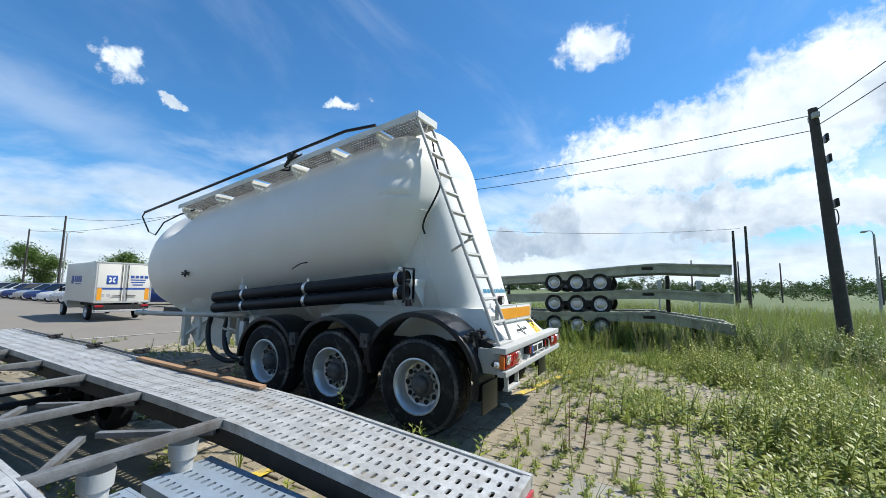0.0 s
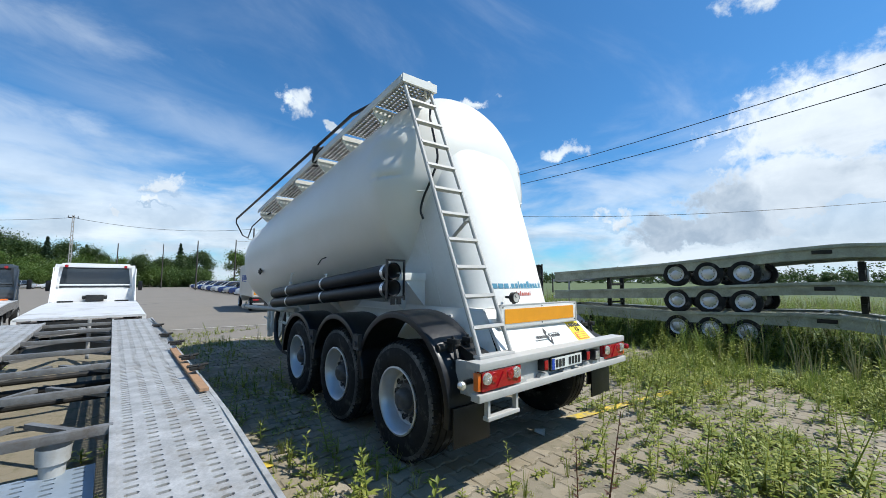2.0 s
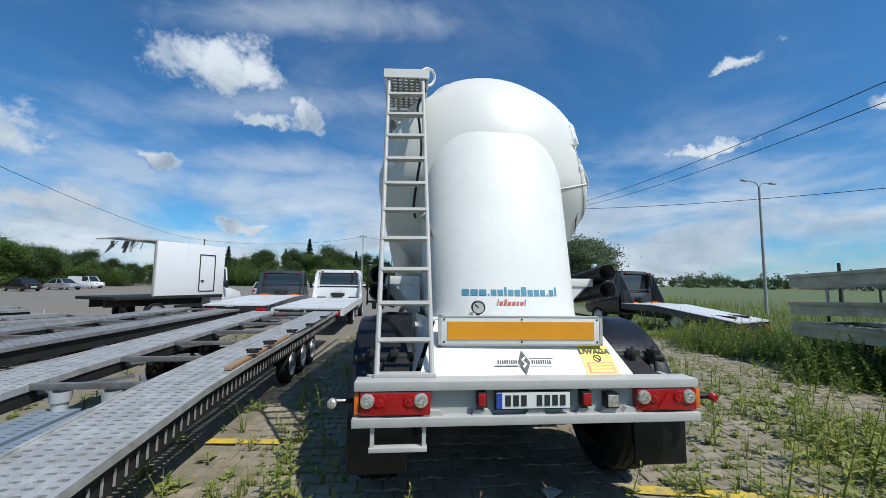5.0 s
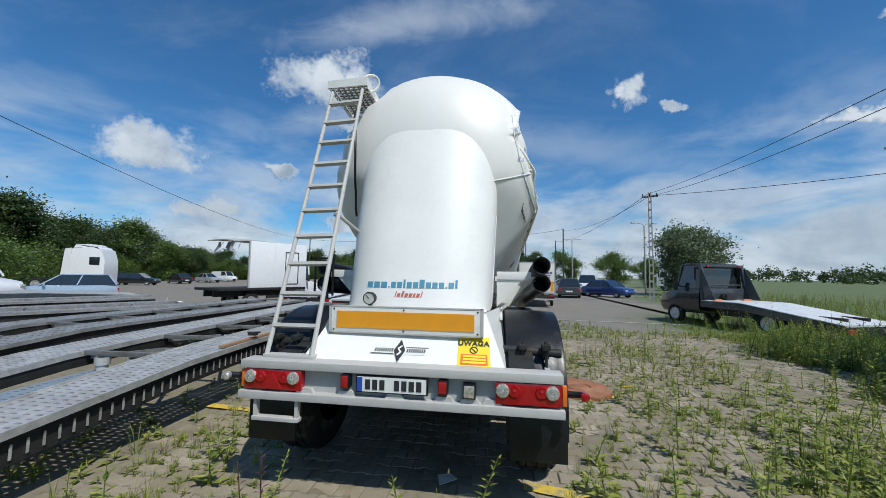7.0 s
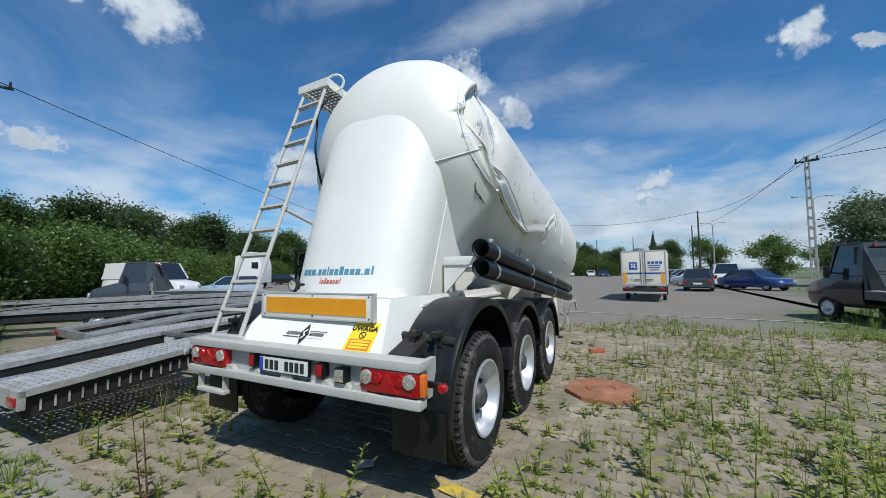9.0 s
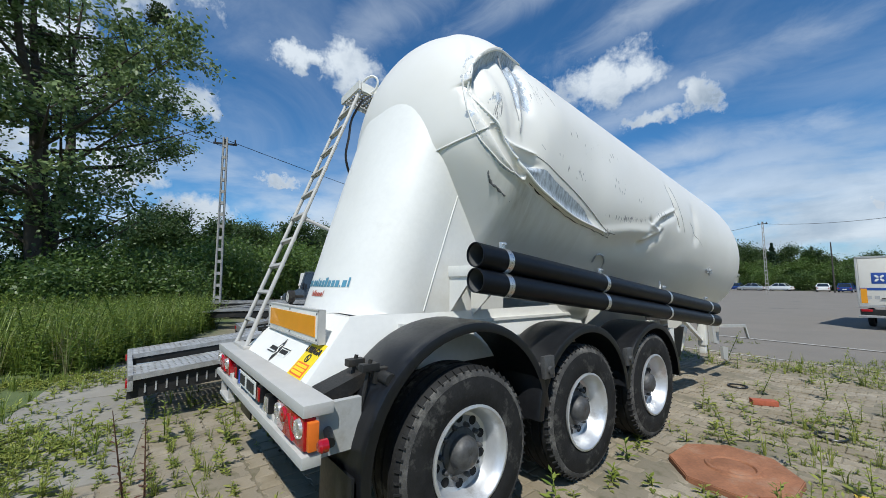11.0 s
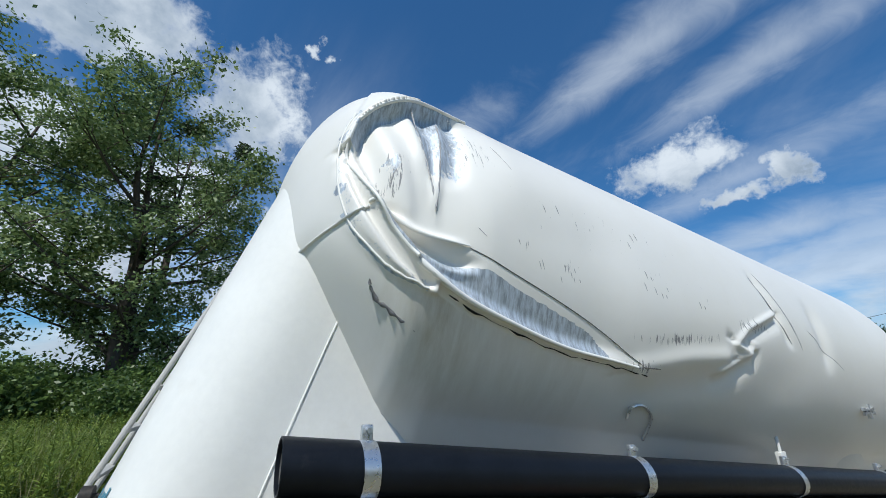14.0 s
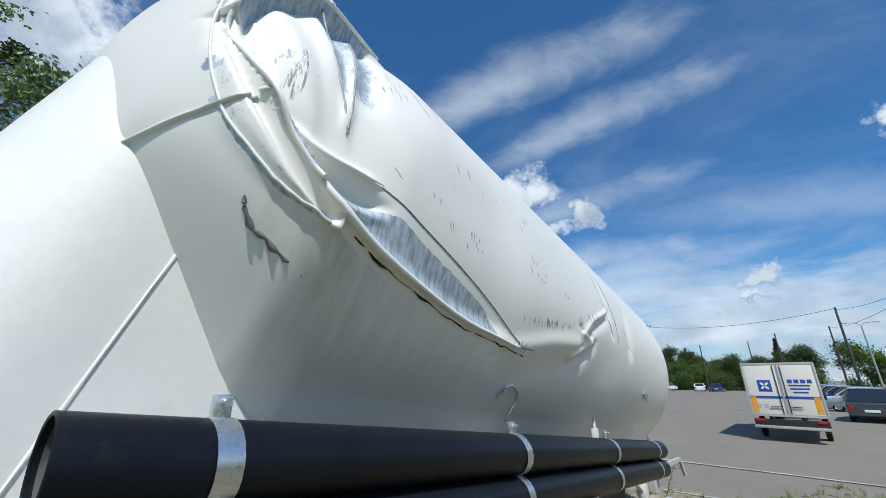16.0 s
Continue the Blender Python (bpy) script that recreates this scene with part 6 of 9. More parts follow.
def car_carrier(at, label, y0, y1, level, axles, track_mat, beam_mat, half=1.1, inner=0.46, step=0.065, rows=5, beam_h=0.20, ramps=False, cross=None, wheel_r=0.30, drawbar=0.9, lamps=True, group="car transporter trailers"):
    """A two-track car transporter; level(y) is the height of its tracks."""
    c = thing("car_transporter_trailer", label, "trailer", at, group)
    n = 10
    stops = [y0 + (y1 - y0) * k / n for k in range(n + 1)]
    for sx in (-1, 1):
        xa, xb = sorted((sx * inner, sx * half))
        bm = B()
        perforated(bm, xa + 0.03, xb - 0.03, y0 + 0.03, y1, level, rows, step, 0.50, 0.36, 0.012)
        track = part("track", bm, track_mat, c, "perforated galvanised track", 30)
        for x, out in ((xa, 0), (xb, 0)):
            bm = B()
            p, q = (x, x + 0.03) if x == xa else (x - 0.03, x)
            rail(bm, [[(p, y, level(y) - 0.05), (q, y, level(y) - 0.05), (q, y, level(y) + 0.012), (p, y, level(y) + 0.012)] for y in stops])
            part("track_edge", bm, track_mat, track)
        # side beam with upright slots under the outer edge
        bm = B()
        xo = sx * (half - 0.05)
        xn = xo - sx * 0.06
        prof = [(xo, -0.05), (xn, -0.05), (xn, -0.065), (xo - sx * 0.012, -0.065), (xo - sx * 0.012, -0.04 - beam_h), (xn, -0.04 - beam_h), (xn, -0.055 - beam_h), (xo, -0.055 - beam_h)]
        rail(bm, [[(x, y, level(y) + z) for x, z in prof] for y in stops])
        part("side_beam", bm, beam_mat, c)
        bm = B()
        xi = sx * (inner + 0.02)
        rail(bm, [[(xi - 0.005, y, level(y) - 0.05), (xi + 0.005, y, level(y) - 0.05), (xi + 0.005, y, level(y) - 0.17), (xi - 0.005, y, level(y) - 0.17)] for y in stops])
        part("inner_beam", bm, M["dark_steel"], c)
    ys = cross or [y0 + (y1 - y0) * k / 8 for k in range(1, 9)]
    for i, y in enumerate(ys):
        bm = B()
        box(bm, -inner - 0.02, inner + 0.02, y - 0.03, y + 0.03, level(y) - 0.05, level(y) + 0.004, 0.004)
        part("cross_bar", bm, M["steel_dark"], c)
        if i + 1 < len(ys):
            z, yb = level(y) - 0.09, ys[i + 1]
            for sx in (-1, 1):
                bm = B()
                beam(bm, (sx * inner, y + 0.05, z), (sx * 0.04, (y + yb) / 2 + 0.1, z), 0.045, 0.035)
                part("brace", bm, M["steel_dark"], c)
    bm = B()
    box(bm, -half, half, y0, y0 + 0.05, level(y0) - 0.16, level(y0) + 0.01, 0.004)
    end = part("rear_bar", bm, track_mat, c)
    if lamps:
        for sx in (-1, 1):
            bm = B()
            box(bm, sx * (half - 0.12) - 0.08, sx * (half - 0.12) + 0.08, y0 - 0.02, y0, level(y0) - 0.13, level(y0) - 0.05, 0.006)
            part("tail_lamp", bm, M["red_dark"], end)
    for y in axles:
        bm = B()
        zc = wheel_r if ramps or level(y) > 0.6 else level(y) - 0.40
        zc = level(y) - 0.50 if level(y) > 0.95 else wheel_r
        rod(bm, (-half + 0.2, y, zc), (half - 0.2, y, zc), 0.04, 10)
        part("axle", bm, M["dark_steel"], c)
        small_wheel_parts(c, pose(half - 0.06, y, zc, 40 * y), wheel_r)
        small_wheel_parts(c, pose(-half + 0.06, y, zc, 25 * y, 0, 180), wheel_r)
    # drawbar
    if drawbar:
        bm = B()
        z = level(y1) - 0.15
        for sx in (-1, 1):
            beam(bm, (sx * inner, y1 - 0.6, z), (sx * 0.05, y1 + drawbar - 0.2, z - 0.1), 0.07, 0.10)
        rod(bm, (0, y1 + drawbar - 0.35, z - 0.1), (0, y1 + drawbar, z - 0.1), 0.04, 10)
        rod(bm, (0, y1 + drawbar, z - 0.13), (0, y1 + drawbar, z - 0.05), 0.05, 12)
        rod(bm, (0.12, y1 + drawbar - 0.5, 0.05), (0.12, y1 + drawbar - 0.5, z + 0.15), 0.03, 10)
        part("drawbar", bm, M["steel"], c)
    if ramps:
        for xa, xb in ((-0.36, -0.05), (0.03, 0.40)):
            bm = B()
            perforated(bm, xa, xb, y0 + 0.10, y0 + 1.95, lambda y: 0.44 + 0.03 * (y - y0), 2 if xb < 0 else 3, 0.062, 0.45, 0.36, 0.012)
            r = part("stowed_ramp", bm, M["steel_blue"], c, "blue-grey stowed loading ramp", 30)
            bm = B()
            for x in (xa, xb):
                beam(bm, (x, y0 + 0.10, 0.405), (x, y0 + 1.95, 0.46), 0.02, 0.08)
            part("ramp_edge", bm, M["steel_blue"], r)
        for x in (-0.2, 0.22):
            bm = B()
            lathe(bm, [(0.46, 0.055), (0.56, 0.06), (0.57, 0.075), (0.66, 0.08)], "z", 14, (x, y0 + 1.93, 0))
            part("rubber_stop", bm, M["bumper_grey"], c, "grey rubber stop", 40)
    return c


def ramp_level(pts):
    def level(y):
        for (a, za), (b, zb) in zip(pts, pts[1:]):
            if y <= b:
                return za + (zb - za) * (y - a) / (b - a)
        return pts[-1][1]
    return level


near_carrier = car_carrier(pose(-3.66, 0, 0, 0, 0, 1.1), "galvanised two-track car transporter trailer with open centre", -0.70, 8.1,
                           ramp_level([(-0.7, 0.55), (1.3, 0.72), (8.1, 0.83)]), (4.0, 4.72, 5.44), M["steel"], M["dark_steel"], ramps=True,
                           cross=[1.26, 2.35, 3.4, 4.5, 5.6, 6.7, 7.7])
# upright slots of the side beam, seen as pale ribs
for k in range(84):
    bm = B()
    y = -0.55 + k * 0.1
    z = ramp_level([(-0.7, 0.55), (1.3, 0.72), (8.1, 0.83)])(y)
    box(bm, 1.057, 1.064, y, y + 0.016, z - 0.215, z - 0.11)
    part("rib", bm, M["steel"], near_carrier)
# plank and lashing strap on the track
plank = B()
prism(plank, [(1.62, 0.0), (3.75, 0.035), (3.75, 0.060), (1.62, 0.025)], "x", -0.032, 0.032)
plank = solo("wooden_plank", plank, M["plank"], "worn orange-brown plank lying along the transporter track", "plank", pose(-2.63, 0, 0.742, 0, 0, 1.1))
strap = B()
tube(strap, smooth_line([(-2.67, 3.75, 0.80), (-2.65, 4.3, 0.80), (-2.66, 5.2, 0.82), (-2.70, 6.4, 0.83), (-2.75, 7.6, 0.855)], 5), 0.012, 6)
solo("lashing_strap", strap, M["black_plastic"], "dark lashing strap lying along the trailer track", "strap")
for y in (2.2, 2.75, 3.78, 5.0, 6.3):
    bm = B()
    box(bm, -0.05, 0.07, -0.035, 0.035, 0.0, 0.028, 0.006)
    rod(bm, (-0.07, 0, 0.035), (0.10, 0.03, 0.04), 0.014, 8)
    rod(bm, (0.03, -0.06, 0.03), (0.03, 0.06, 0.03), 0.018, 8)
    solo("ratchet_buckle", bm, M["dark_steel"], "rusty ratchet buckle on the trailer track", "buckle", pose(-2.61 - 0.019 * y, y, ramp_level([(-0.7, 0.55), (1.3, 0.72), (8.1, 0.83)])(y) + 0.016 + (0.055 if y < 3.8 else 0)), "ratchet buckles")

far_level = ramp_level([(-4.5, 0.46), (-2.6, 0.66), (4.2, 0.76)])
carrier_b = car_carrier(pose(-7.35, 5.8, 0, 0, 0, -4), "grey two-track car transporter trailer beside another trailer", -4.4, 4.0, far_level, (-0.75, 0.0, 0.75), M["steel_worn"], M["dark_steel"], rows=4, step=0.11)
copy_thing(carrier_b, pose(-11.2, 4.2, 0, 0, 0, -38))
copy_thing(carrier_b, pose(-14.2, 6.2, 0.03, 0, 0, -40))
copy_thing(carrier_b, pose(-17.2, 3.4, 0, 0, 0, -42))

# the stack of three beside the meadow
for z_front, z_mid, kink, rear, wz, lab in ((0.90, 0.87, 1.00, 0.74, 0.0, "lowest"), (1.33, 1.47, 1.65, 1.55, 0.0, "middle"), (1.91, 2.10, 2.39, 2.31, 0.0, "top")):
    lv = ramp_level([(-3.05, rear), (-1.2, kink), (1.85, z_mid), (5.1, z_front)])
    st = car_carrier(pose(8.58, -0.06, 0), {"lowest": "weathered pale car transporter trailer standing in weeds", "middle": "weathered pale car transporter trailer stacked on another", "top": "weathered pale car transporter trailer crowning a stack"}[lab],
                     -3.05, 5.1, lv, (), M["steel_pale"], M["steel_pale"], rows=4, step=0.12, beam_h=0.20, drawbar=0.7, lamps=False, group="stacked transporter trailers")
    for y in (0.18, 0.87, 1.56):
        zc = {"lowest": 0.52, "middle": 1.175, "top": 1.83}[lab]
        for sx in (-1, 1):
            small_wheel_parts(st, pose(sx * 1.06, y, zc, 30 * y, 0, 0 if sx > 0 else 180), 0.31, 0.19, y < 0.2)
        bm = B()
        rod(bm, (-0.9, y, zc), (0.9, y, zc), 0.04, 8)
        part("axle", bm, M["dark_steel"], st)
    bm = B()
    prism(bm, [(-0.2, lv(0) - 0.05), (1.95, lv(1.9) - 0.05), (1.9, lv(1.9) - 0.30), (1.2, lv(1.2) - 0.20), (0.5, lv(0.5) - 0.20), (-0.15, lv(0) - 0.36)], "x", -0.86, -0.84)
    part("wheel_arch", bm, M["steel_pale"], st)
    bm = B()
    box(bm, -1.065, -1.05, -1.25, -0.95, lv(-1.1) - 0.18, lv(-1.1) - 0.10, 0.004)
    part("side_marker", bm, M["dark_steel"], st)
# timber blocks that carry the lowest trailer and spacers between the others
for y, z0, z1 in ((4.2, 0.0, 0.66), (-2.2, 0.0, 0.58), (3.6, 0.905, 1.14), (-1.6, 1.0, 1.35), (3.6, 1.39, 1.74), (-1.6, 1.66, 2.06)):
    bm = B()
    for sx in (-1, 1):
        box(bm, sx * 0.42 - 0.05, sx * 0.42 + 0.05, -0.05, 0.05, 0, z1 - z0, 0.01)
    box(bm, -0.5, 0.5, -0.04, 0.04, (z1 - z0) * 0.35, (z1 - z0) * 0.55, 0.006)
    solo("support_trestle", bm, M["dark_steel"], "dark steel trestle under a stacked transporter trailer", "trestle", pose(8.58, y - 0.06, z0), "trestles")

# ---- vehicles ----
def section(y, w, z0, z1, tuck=0.9):
    """A rounded body section of half width w."""
    return [(-w * tuck, y, z0), (-w, y, z0 + (z1 - z0) * 0.25), (-w, y, z0 + (z1 - z0) * 0.62), (-w * 0.95, y, z1 - 0.03), (-w * 0.8, y, z1), (w * 0.8, y, z1), (w * 0.95, y, z1 - 0.03), (w, y, z0 + (z1 - z0) * 0.62), (w, y, z0 + (z1 - z0) * 0.25), (w * tuck, y, z0)]


def road_wheel(parent, x, y, r, face):
    t = B()
    lathe(t, [(-0.02, r * 0.62), (0.0, r * 0.72), (-0.012, r - 0.02), (-0.03, r), (-0.17, r), (-0.19, r - 0.02), (-0.2, r * 0.62)], "x", 26)
    w = part("wheel", t, M["rubber"], parent, "", 40)
    w.matrix_basis = pose(x, y, r, 0, 0, 0 if face > 0 else 180)
    bm = B()
    lathe(bm, [(-0.02, r * 0.64), (0.0, r * 0.62), (-0.03, r * 0.54), (-0.035, r * 0.3), (-0.005, r * 0.2), (0.0, 0.0005)], "x", 20)
    part("rim", bm, M["rim"], w, "", 40)


def car(name, label, paint, at, long=4.3, wide=0.88, high=1.46, estate=False, van=False, group="parked cars"):
    c = thing(name, label, "van" if van else "car", at, group)
    h = long / 2
    belt = high * (0.62 if not van else 0.60)
    hood = high * 0.60 if not van else high * 0.56
    bm = B()
    loft(bm, [section(-h, wide * 0.86, 0.32, belt * 0.86), section(-h + 0.12, wide * 0.96, 0.24, belt * 0.97), section(-h + 0.7, wide, 0.20, belt), section(0, wide, 0.20, belt), section(h - 1.25, wide, 0.20, belt),
              section(h - 0.9, wide, 0.20, hood), section(h - 0.25, wide * 0.95, 0.22, hood * 0.90), section(h - 0.05, wide * 0.85, 0.28, hood * 0.74), section(h, wide * 0.75, 0.34, hood * 0.62)])
    part("body", bm, M[paint], c, "", 40)
    rear = -h + (0.10 if estate or van else 0.55)
    roof_r = -h + (0.30 if van else 0.45 if estate else 1.15)
    roof_f, screen = h - (1.45 if van else 1.85), h - (1.0 if van else 1.1)
    bm = B()

    def ring(y, w, z):
        return [(-w, y, z), (w, y, z)]
    w0, w1 = wide * 0.93, wide * 0.72
    pts = [(rear, w0, belt - 0.02), (roof_r, w1, high - 0.02), (roof_f, w1, high - 0.02), (screen, w0 * 0.95, belt - 0.02)]
    prism(bm, [(p[0], p[2]) for p in pts], "x", -1, 1)
    for v in bm.verts:
        k = min(pts, key=lambda p: abs(p[0] - v.co.y) + abs(p[2] - v.co.z))
        v.co.x *= k[1]
    part("glazing", bm, M["glass"], c, "dark glass", 20)
    bm = B()
    loft(bm, [[(-w1, roof_r - 0.04, high - 0.045), (w1, roof_r - 0.04, high - 0.045), (w1 * 0.9, roof_r - 0.02, high - 0.01), (-w1 * 0.9, roof_r - 0.02, high - 0.01)],
              [(-w1 - 0.01, roof_r + 0.3, high - 0.03), (w1 + 0.01, roof_r + 0.3, high - 0.03), (w1 * 0.9, roof_r + 0.3, high + 0.01), (-w1 * 0.9, roof_r + 0.3, high + 0.01)],
              [(-w1 - 0.01, roof_f, high - 0.04), (w1 + 0.01, roof_f, high - 0.04), (w1 * 0.9, roof_f, high), (-w1 * 0.9, roof_f, high)]])
    for sx in (-1, 1):
        for y, yb in ((roof_f, screen), ((roof_r + roof_f) / 2 + 0.1, (rear + screen) / 2 + 0.1), (roof_r, rear)):
            beam(bm, (sx * (w1 + 0.005), y, high - 0.03), (sx * (w0 + 0.005), yb, belt - 0.02), 0.05, 0.09, (1, 0, 0))
        if van:
            prism(bm, [(rear, belt), (roof_r, high - 0.03), (roof_f - 0.75, high - 0.03), (roof_f - 0.75, belt)], "x", sx * w0, sx * (w0 + 0.012))
    part("roof", bm, M[paint], c, "", 40)
    for sx in (-1, 1):
        bm = B()
        box(bm, sx * wide * 0.78 - 0.10, sx * wide * 0.78 + 0.10, -h - 0.012, -h + 0.1, belt * 0.62, belt * 0.82, 0.01)
        part("tail_lamp", bm, M["red_dark"], c)
        bm = B()
        box(bm, sx * wide * 0.66 - 0.14, sx * wide * 0.66 + 0.14, h - 0.14, h - 0.01, hood * 0.62, hood * 0.78, 0.02)
        part("headlight", bm, M["clear_lens"], c)
        bm = B()
        box(bm, sx * (wide + 0.08) - 0.07, sx * (wide + 0.08) + 0.07, screen - 0.25, screen - 0.15, belt, belt + 0.13, 0.02)
        part("mirror", bm, M[paint], c)
        for y in (-h + 0.78, h - 0.82):
            road_wheel(c, sx * (wide - 0.02), y, 0.31, sx)
    bm = B()
    box(bm, -0.26, 0.26, -h - 0.02, -h, belt * 0.5, belt * 0.62)
    part("number_plate", bm, M["plate"], c)
    bm = B()
    box(bm, -wide * 0.45, wide * 0.45, h - 0.03, h + 0.012, 0.30, 0.46, 0.01)
    part("grille", bm, M["black_plastic"], c)
    return c


def cab(parent, paint, y0, y1, wide, z0, belt, top, glass_back=True):
    """A short-nosed van cab that faces +y."""
    bm = B()
    loft(bm, [section(y0, wide, z0, belt), section(y1 - 1.35, wide, z0, belt), section(y1 - 0.95, wide, z0, belt - 0.05), section(y1 - 0.2, wide * 0.93, z0, belt - 0.28), section(y1, wide * 0.8, z0 + 0.1, belt - 0.5)])
    part("cab_body", bm, M[paint], parent, "", 40)
    bm = B()
    prism(bm, [(y0, belt - 0.02), (y0 + 0.06, top - 0.04), (y0 + 0.75, top - 0.02), (y1 - 1.0, belt - 0.06)], "x", -1, 1)
    for v in bm.verts:
        v.co.x *= wide * (0.97 if v.co.z < belt + 0.1 else 0.86)
    part("glazing", bm, M["glass"], parent, "dark glass", 20)
    bm = B()
    box(bm, -wide * 0.88, wide * 0.88, y0 - 0.01, y0 + 0.80, top - 0.05, top + 0.03, 0.02)
    part("cab_roof", bm, M[paint], parent, "", 40)
    for sx in (-1, 1):
        bm = B()
        beam(bm, (sx * wide * 0.87, y0 + 0.78, top - 0.02), (sx * wide * 0.95, y1 - 1.0, belt - 0.04), 0.06, 0.07, (1, 0, 0))
        part("front_pillar", bm, M[paint], parent, "", 40)
        bm = B()
        beam(bm, (sx * wide * 0.87, y0 + 0.03, top - 0.02), (sx * wide * 0.97, y0 + 0.03, belt - 0.04), 0.08, 0.18, (0, 1, 0))
        part("rear_pillar", bm, M[paint], parent, "", 40)
        bm = B()
        prism(bm, [(y0 + 0.0, belt - 0.03), (y0 + 0.0, top - 0.1), (y0 + 0.22, top - 0.1), (y0 + 0.25, belt - 0.03)], "x", sx * wide * 0.90, sx * wide * 0.93)
        part("rear_panel", bm, M[paint], parent, "", 40)
    for sx in (-1, 1):
        bm = B()
        beam(bm, (sx * wide * 0.95, y1 - 1.15, belt + 0.02), (sx * (wide + 0.20), y1 - 1.2, belt + 0.06), 0.04, 0.04)
        box(bm, sx * (wide + 0.22) - 0.06, sx * (wide + 0.22) + 0.06, y1 - 1.25, y1 - 1.17, belt - 0.12, belt + 0.22, 0.02)
        part("mirror", bm, M["black_plastic"], parent)
        bm = B()
        box(bm, sx * wide * 0.70 - 0.14, sx * wide * 0.70 + 0.14, y1 - 0.12, y1 - 0.02, belt - 0.62, belt - 0.44, 0.03)
        part("headlight", bm, M["clear_lens"], parent)


def tow_truck(label, paint, board_mat, bed_mat, at, bed=5.0, rear_z=0.85, head_z=0.98, wide=1.02, head_top=2.05):
    """A car recovery truck; its headboard stands at y = 0, the bed runs to -y."""
    c = thing("recovery_truck", label, "truck", at, "recovery trucks")
    lv = lambda y: head_z + (rear_z - head_z) * max(0.0, (-y - bed * 0.35) / (bed * 0.65))
    bm = B()
    ys = [0.0, -bed * 0.35, -bed * 0.7, -bed]
    for a, b in zip(ys, ys[1:]):
        prism(bm, [(a, lv(a)), (b, lv(b)), (b, lv(b) - 0.05), (a, lv(a) - 0.05)], "x", -wide - 0.02, wide + 0.02)
    part("bed", bm, M[bed_mat], c, "pale flat loading bed")
    for sx in (-1, 1):
        bm = B()
        rail(bm, [[(sx * wide - 0.04, y, lv(y) - 0.24), (sx * wide + 0.04, y, lv(y) - 0.24), (sx * wide + 0.04, y, lv(y) - 0.02), (sx * wide - 0.04, y, lv(y) - 0.02)] for y in ys])
        part("bed_rail", bm, M[board_mat], c)
    bm = B()
    z = head_z
    for sx in (-1, 1):
        beam(bm, (sx * (wide - 0.02), -0.05, z), (sx * (wide - 0.10), 0.06, head_top), 0.10, 0.10, (0, 1, 0))
        prism(bm, [(-0.55, z + 0.02), (-0.02, z + 0.02), (0.04, head_top - 0.2), (-0.02, head_top - 0.1)], "x", sx * (wide - 0.02) - 0.012, sx * (wide - 0.02) + 0.012)
    box(bm, -wide + 0.08, wide - 0.08, 0.0, 0.09, head_top - 0.09, head_top, 0.01)
    box(bm, -wide + 0.06, wide - 0.06, -0.03, 0.05, z, z + 0.42, 0.01)
    box(bm, -wide + 0.10, wide - 0.10, 0.0, 0.06, z + 0.52, z + 0.57, 0.006)
    board = part("headboard", bm, M[board_mat], c, "welded headboard frame")
    for sx in (-1, 1):
        bm = B()
        rod(bm, (sx * (wide - 0.3), 0.0, head_top - 0.05), (sx * (wide - 0.3), -0.05, head_top - 0.05), 0.045, 12)
        part("work_lamp", bm, M["red_dark"], board)
        bm = B()
        box(bm, sx * (wide - 0.35) - 0.18, sx * (wide - 0.35) + 0.18, -0.35, -0.25, lv(0) + 0.002, lv(0) + 0.05, 0.01)
        part("wheel_chock", bm, M["orange" if board_mat != "car_white" else "dark_steel"], c)
    bm = B()
    box(bm, -0.22, 0.22, -0.30, -0.08, z + 0.02, z + 0.22, 0.02)
    rod(bm, (-0.3, -0.18, z + 0.14), (0.3, -0.18, z + 0.14), 0.06, 12)
    part("winch", bm, M["dark_steel"], c, "dark steel winch")
    cab(c, paint, 0.16, 2.15, wide * 0.94, 0.42, z + 0.45, head_top + 0.02)
    bm = B()
    for sx in (-1, 1):
        box(bm, sx * 0.4 - 0.05, sx * 0.4 + 0.05, -bed + 0.3, 1.2, 0.50, 0.68)
        box(bm, sx * (wide - 0.1) - 0.05, sx * (wide - 0.1) + 0.05, -1.9, -0.7, 0.45, 0.72, 0.01)
    box(bm, -wide + 0.1, wide - 0.1, -bed + 0.02, -bed + 0.07, lv(-bed) - 0.30, lv(-bed) - 0.08, 0.006)
    part("chassis", bm, M["dark_steel"], c)
    for sx in (-1, 1):
        bm = B()
        box(bm, sx * (wide - 0.2) - 0.16, sx * (wide - 0.2) + 0.16, -bed - 0.03, -bed + 0.02, lv(-bed) - 0.24, lv(-bed) - 0.12, 0.01)
        part("tail_lamp", bm, M["red_lens"], c, "red tail lamp")
        road_wheel(c, sx * (wide - 0.05), 1.25, 0.35, sx)
        road_wheel(c, sx * (wide - 0.05), -2.2, 0.35, sx)
        bm = B()
        n = 12
        for k in range(n):
            a, b = math.pi * k / n, math.pi * (k + 1) / n
            beam(bm, (sx * (wide - 0.14), -2.2 + 0.42 * math.cos(a), 0.36 + 0.42 * math.sin(a)), (sx * (wide - 0.14), -2.2 + 0.42 * math.cos(b), 0.36 + 0.42 * math.sin(b)), 0.24, 0.012, (0, math.cos(a), math.sin(a)))
        part("mudguard", bm, M["black_plastic"], c)
    return c


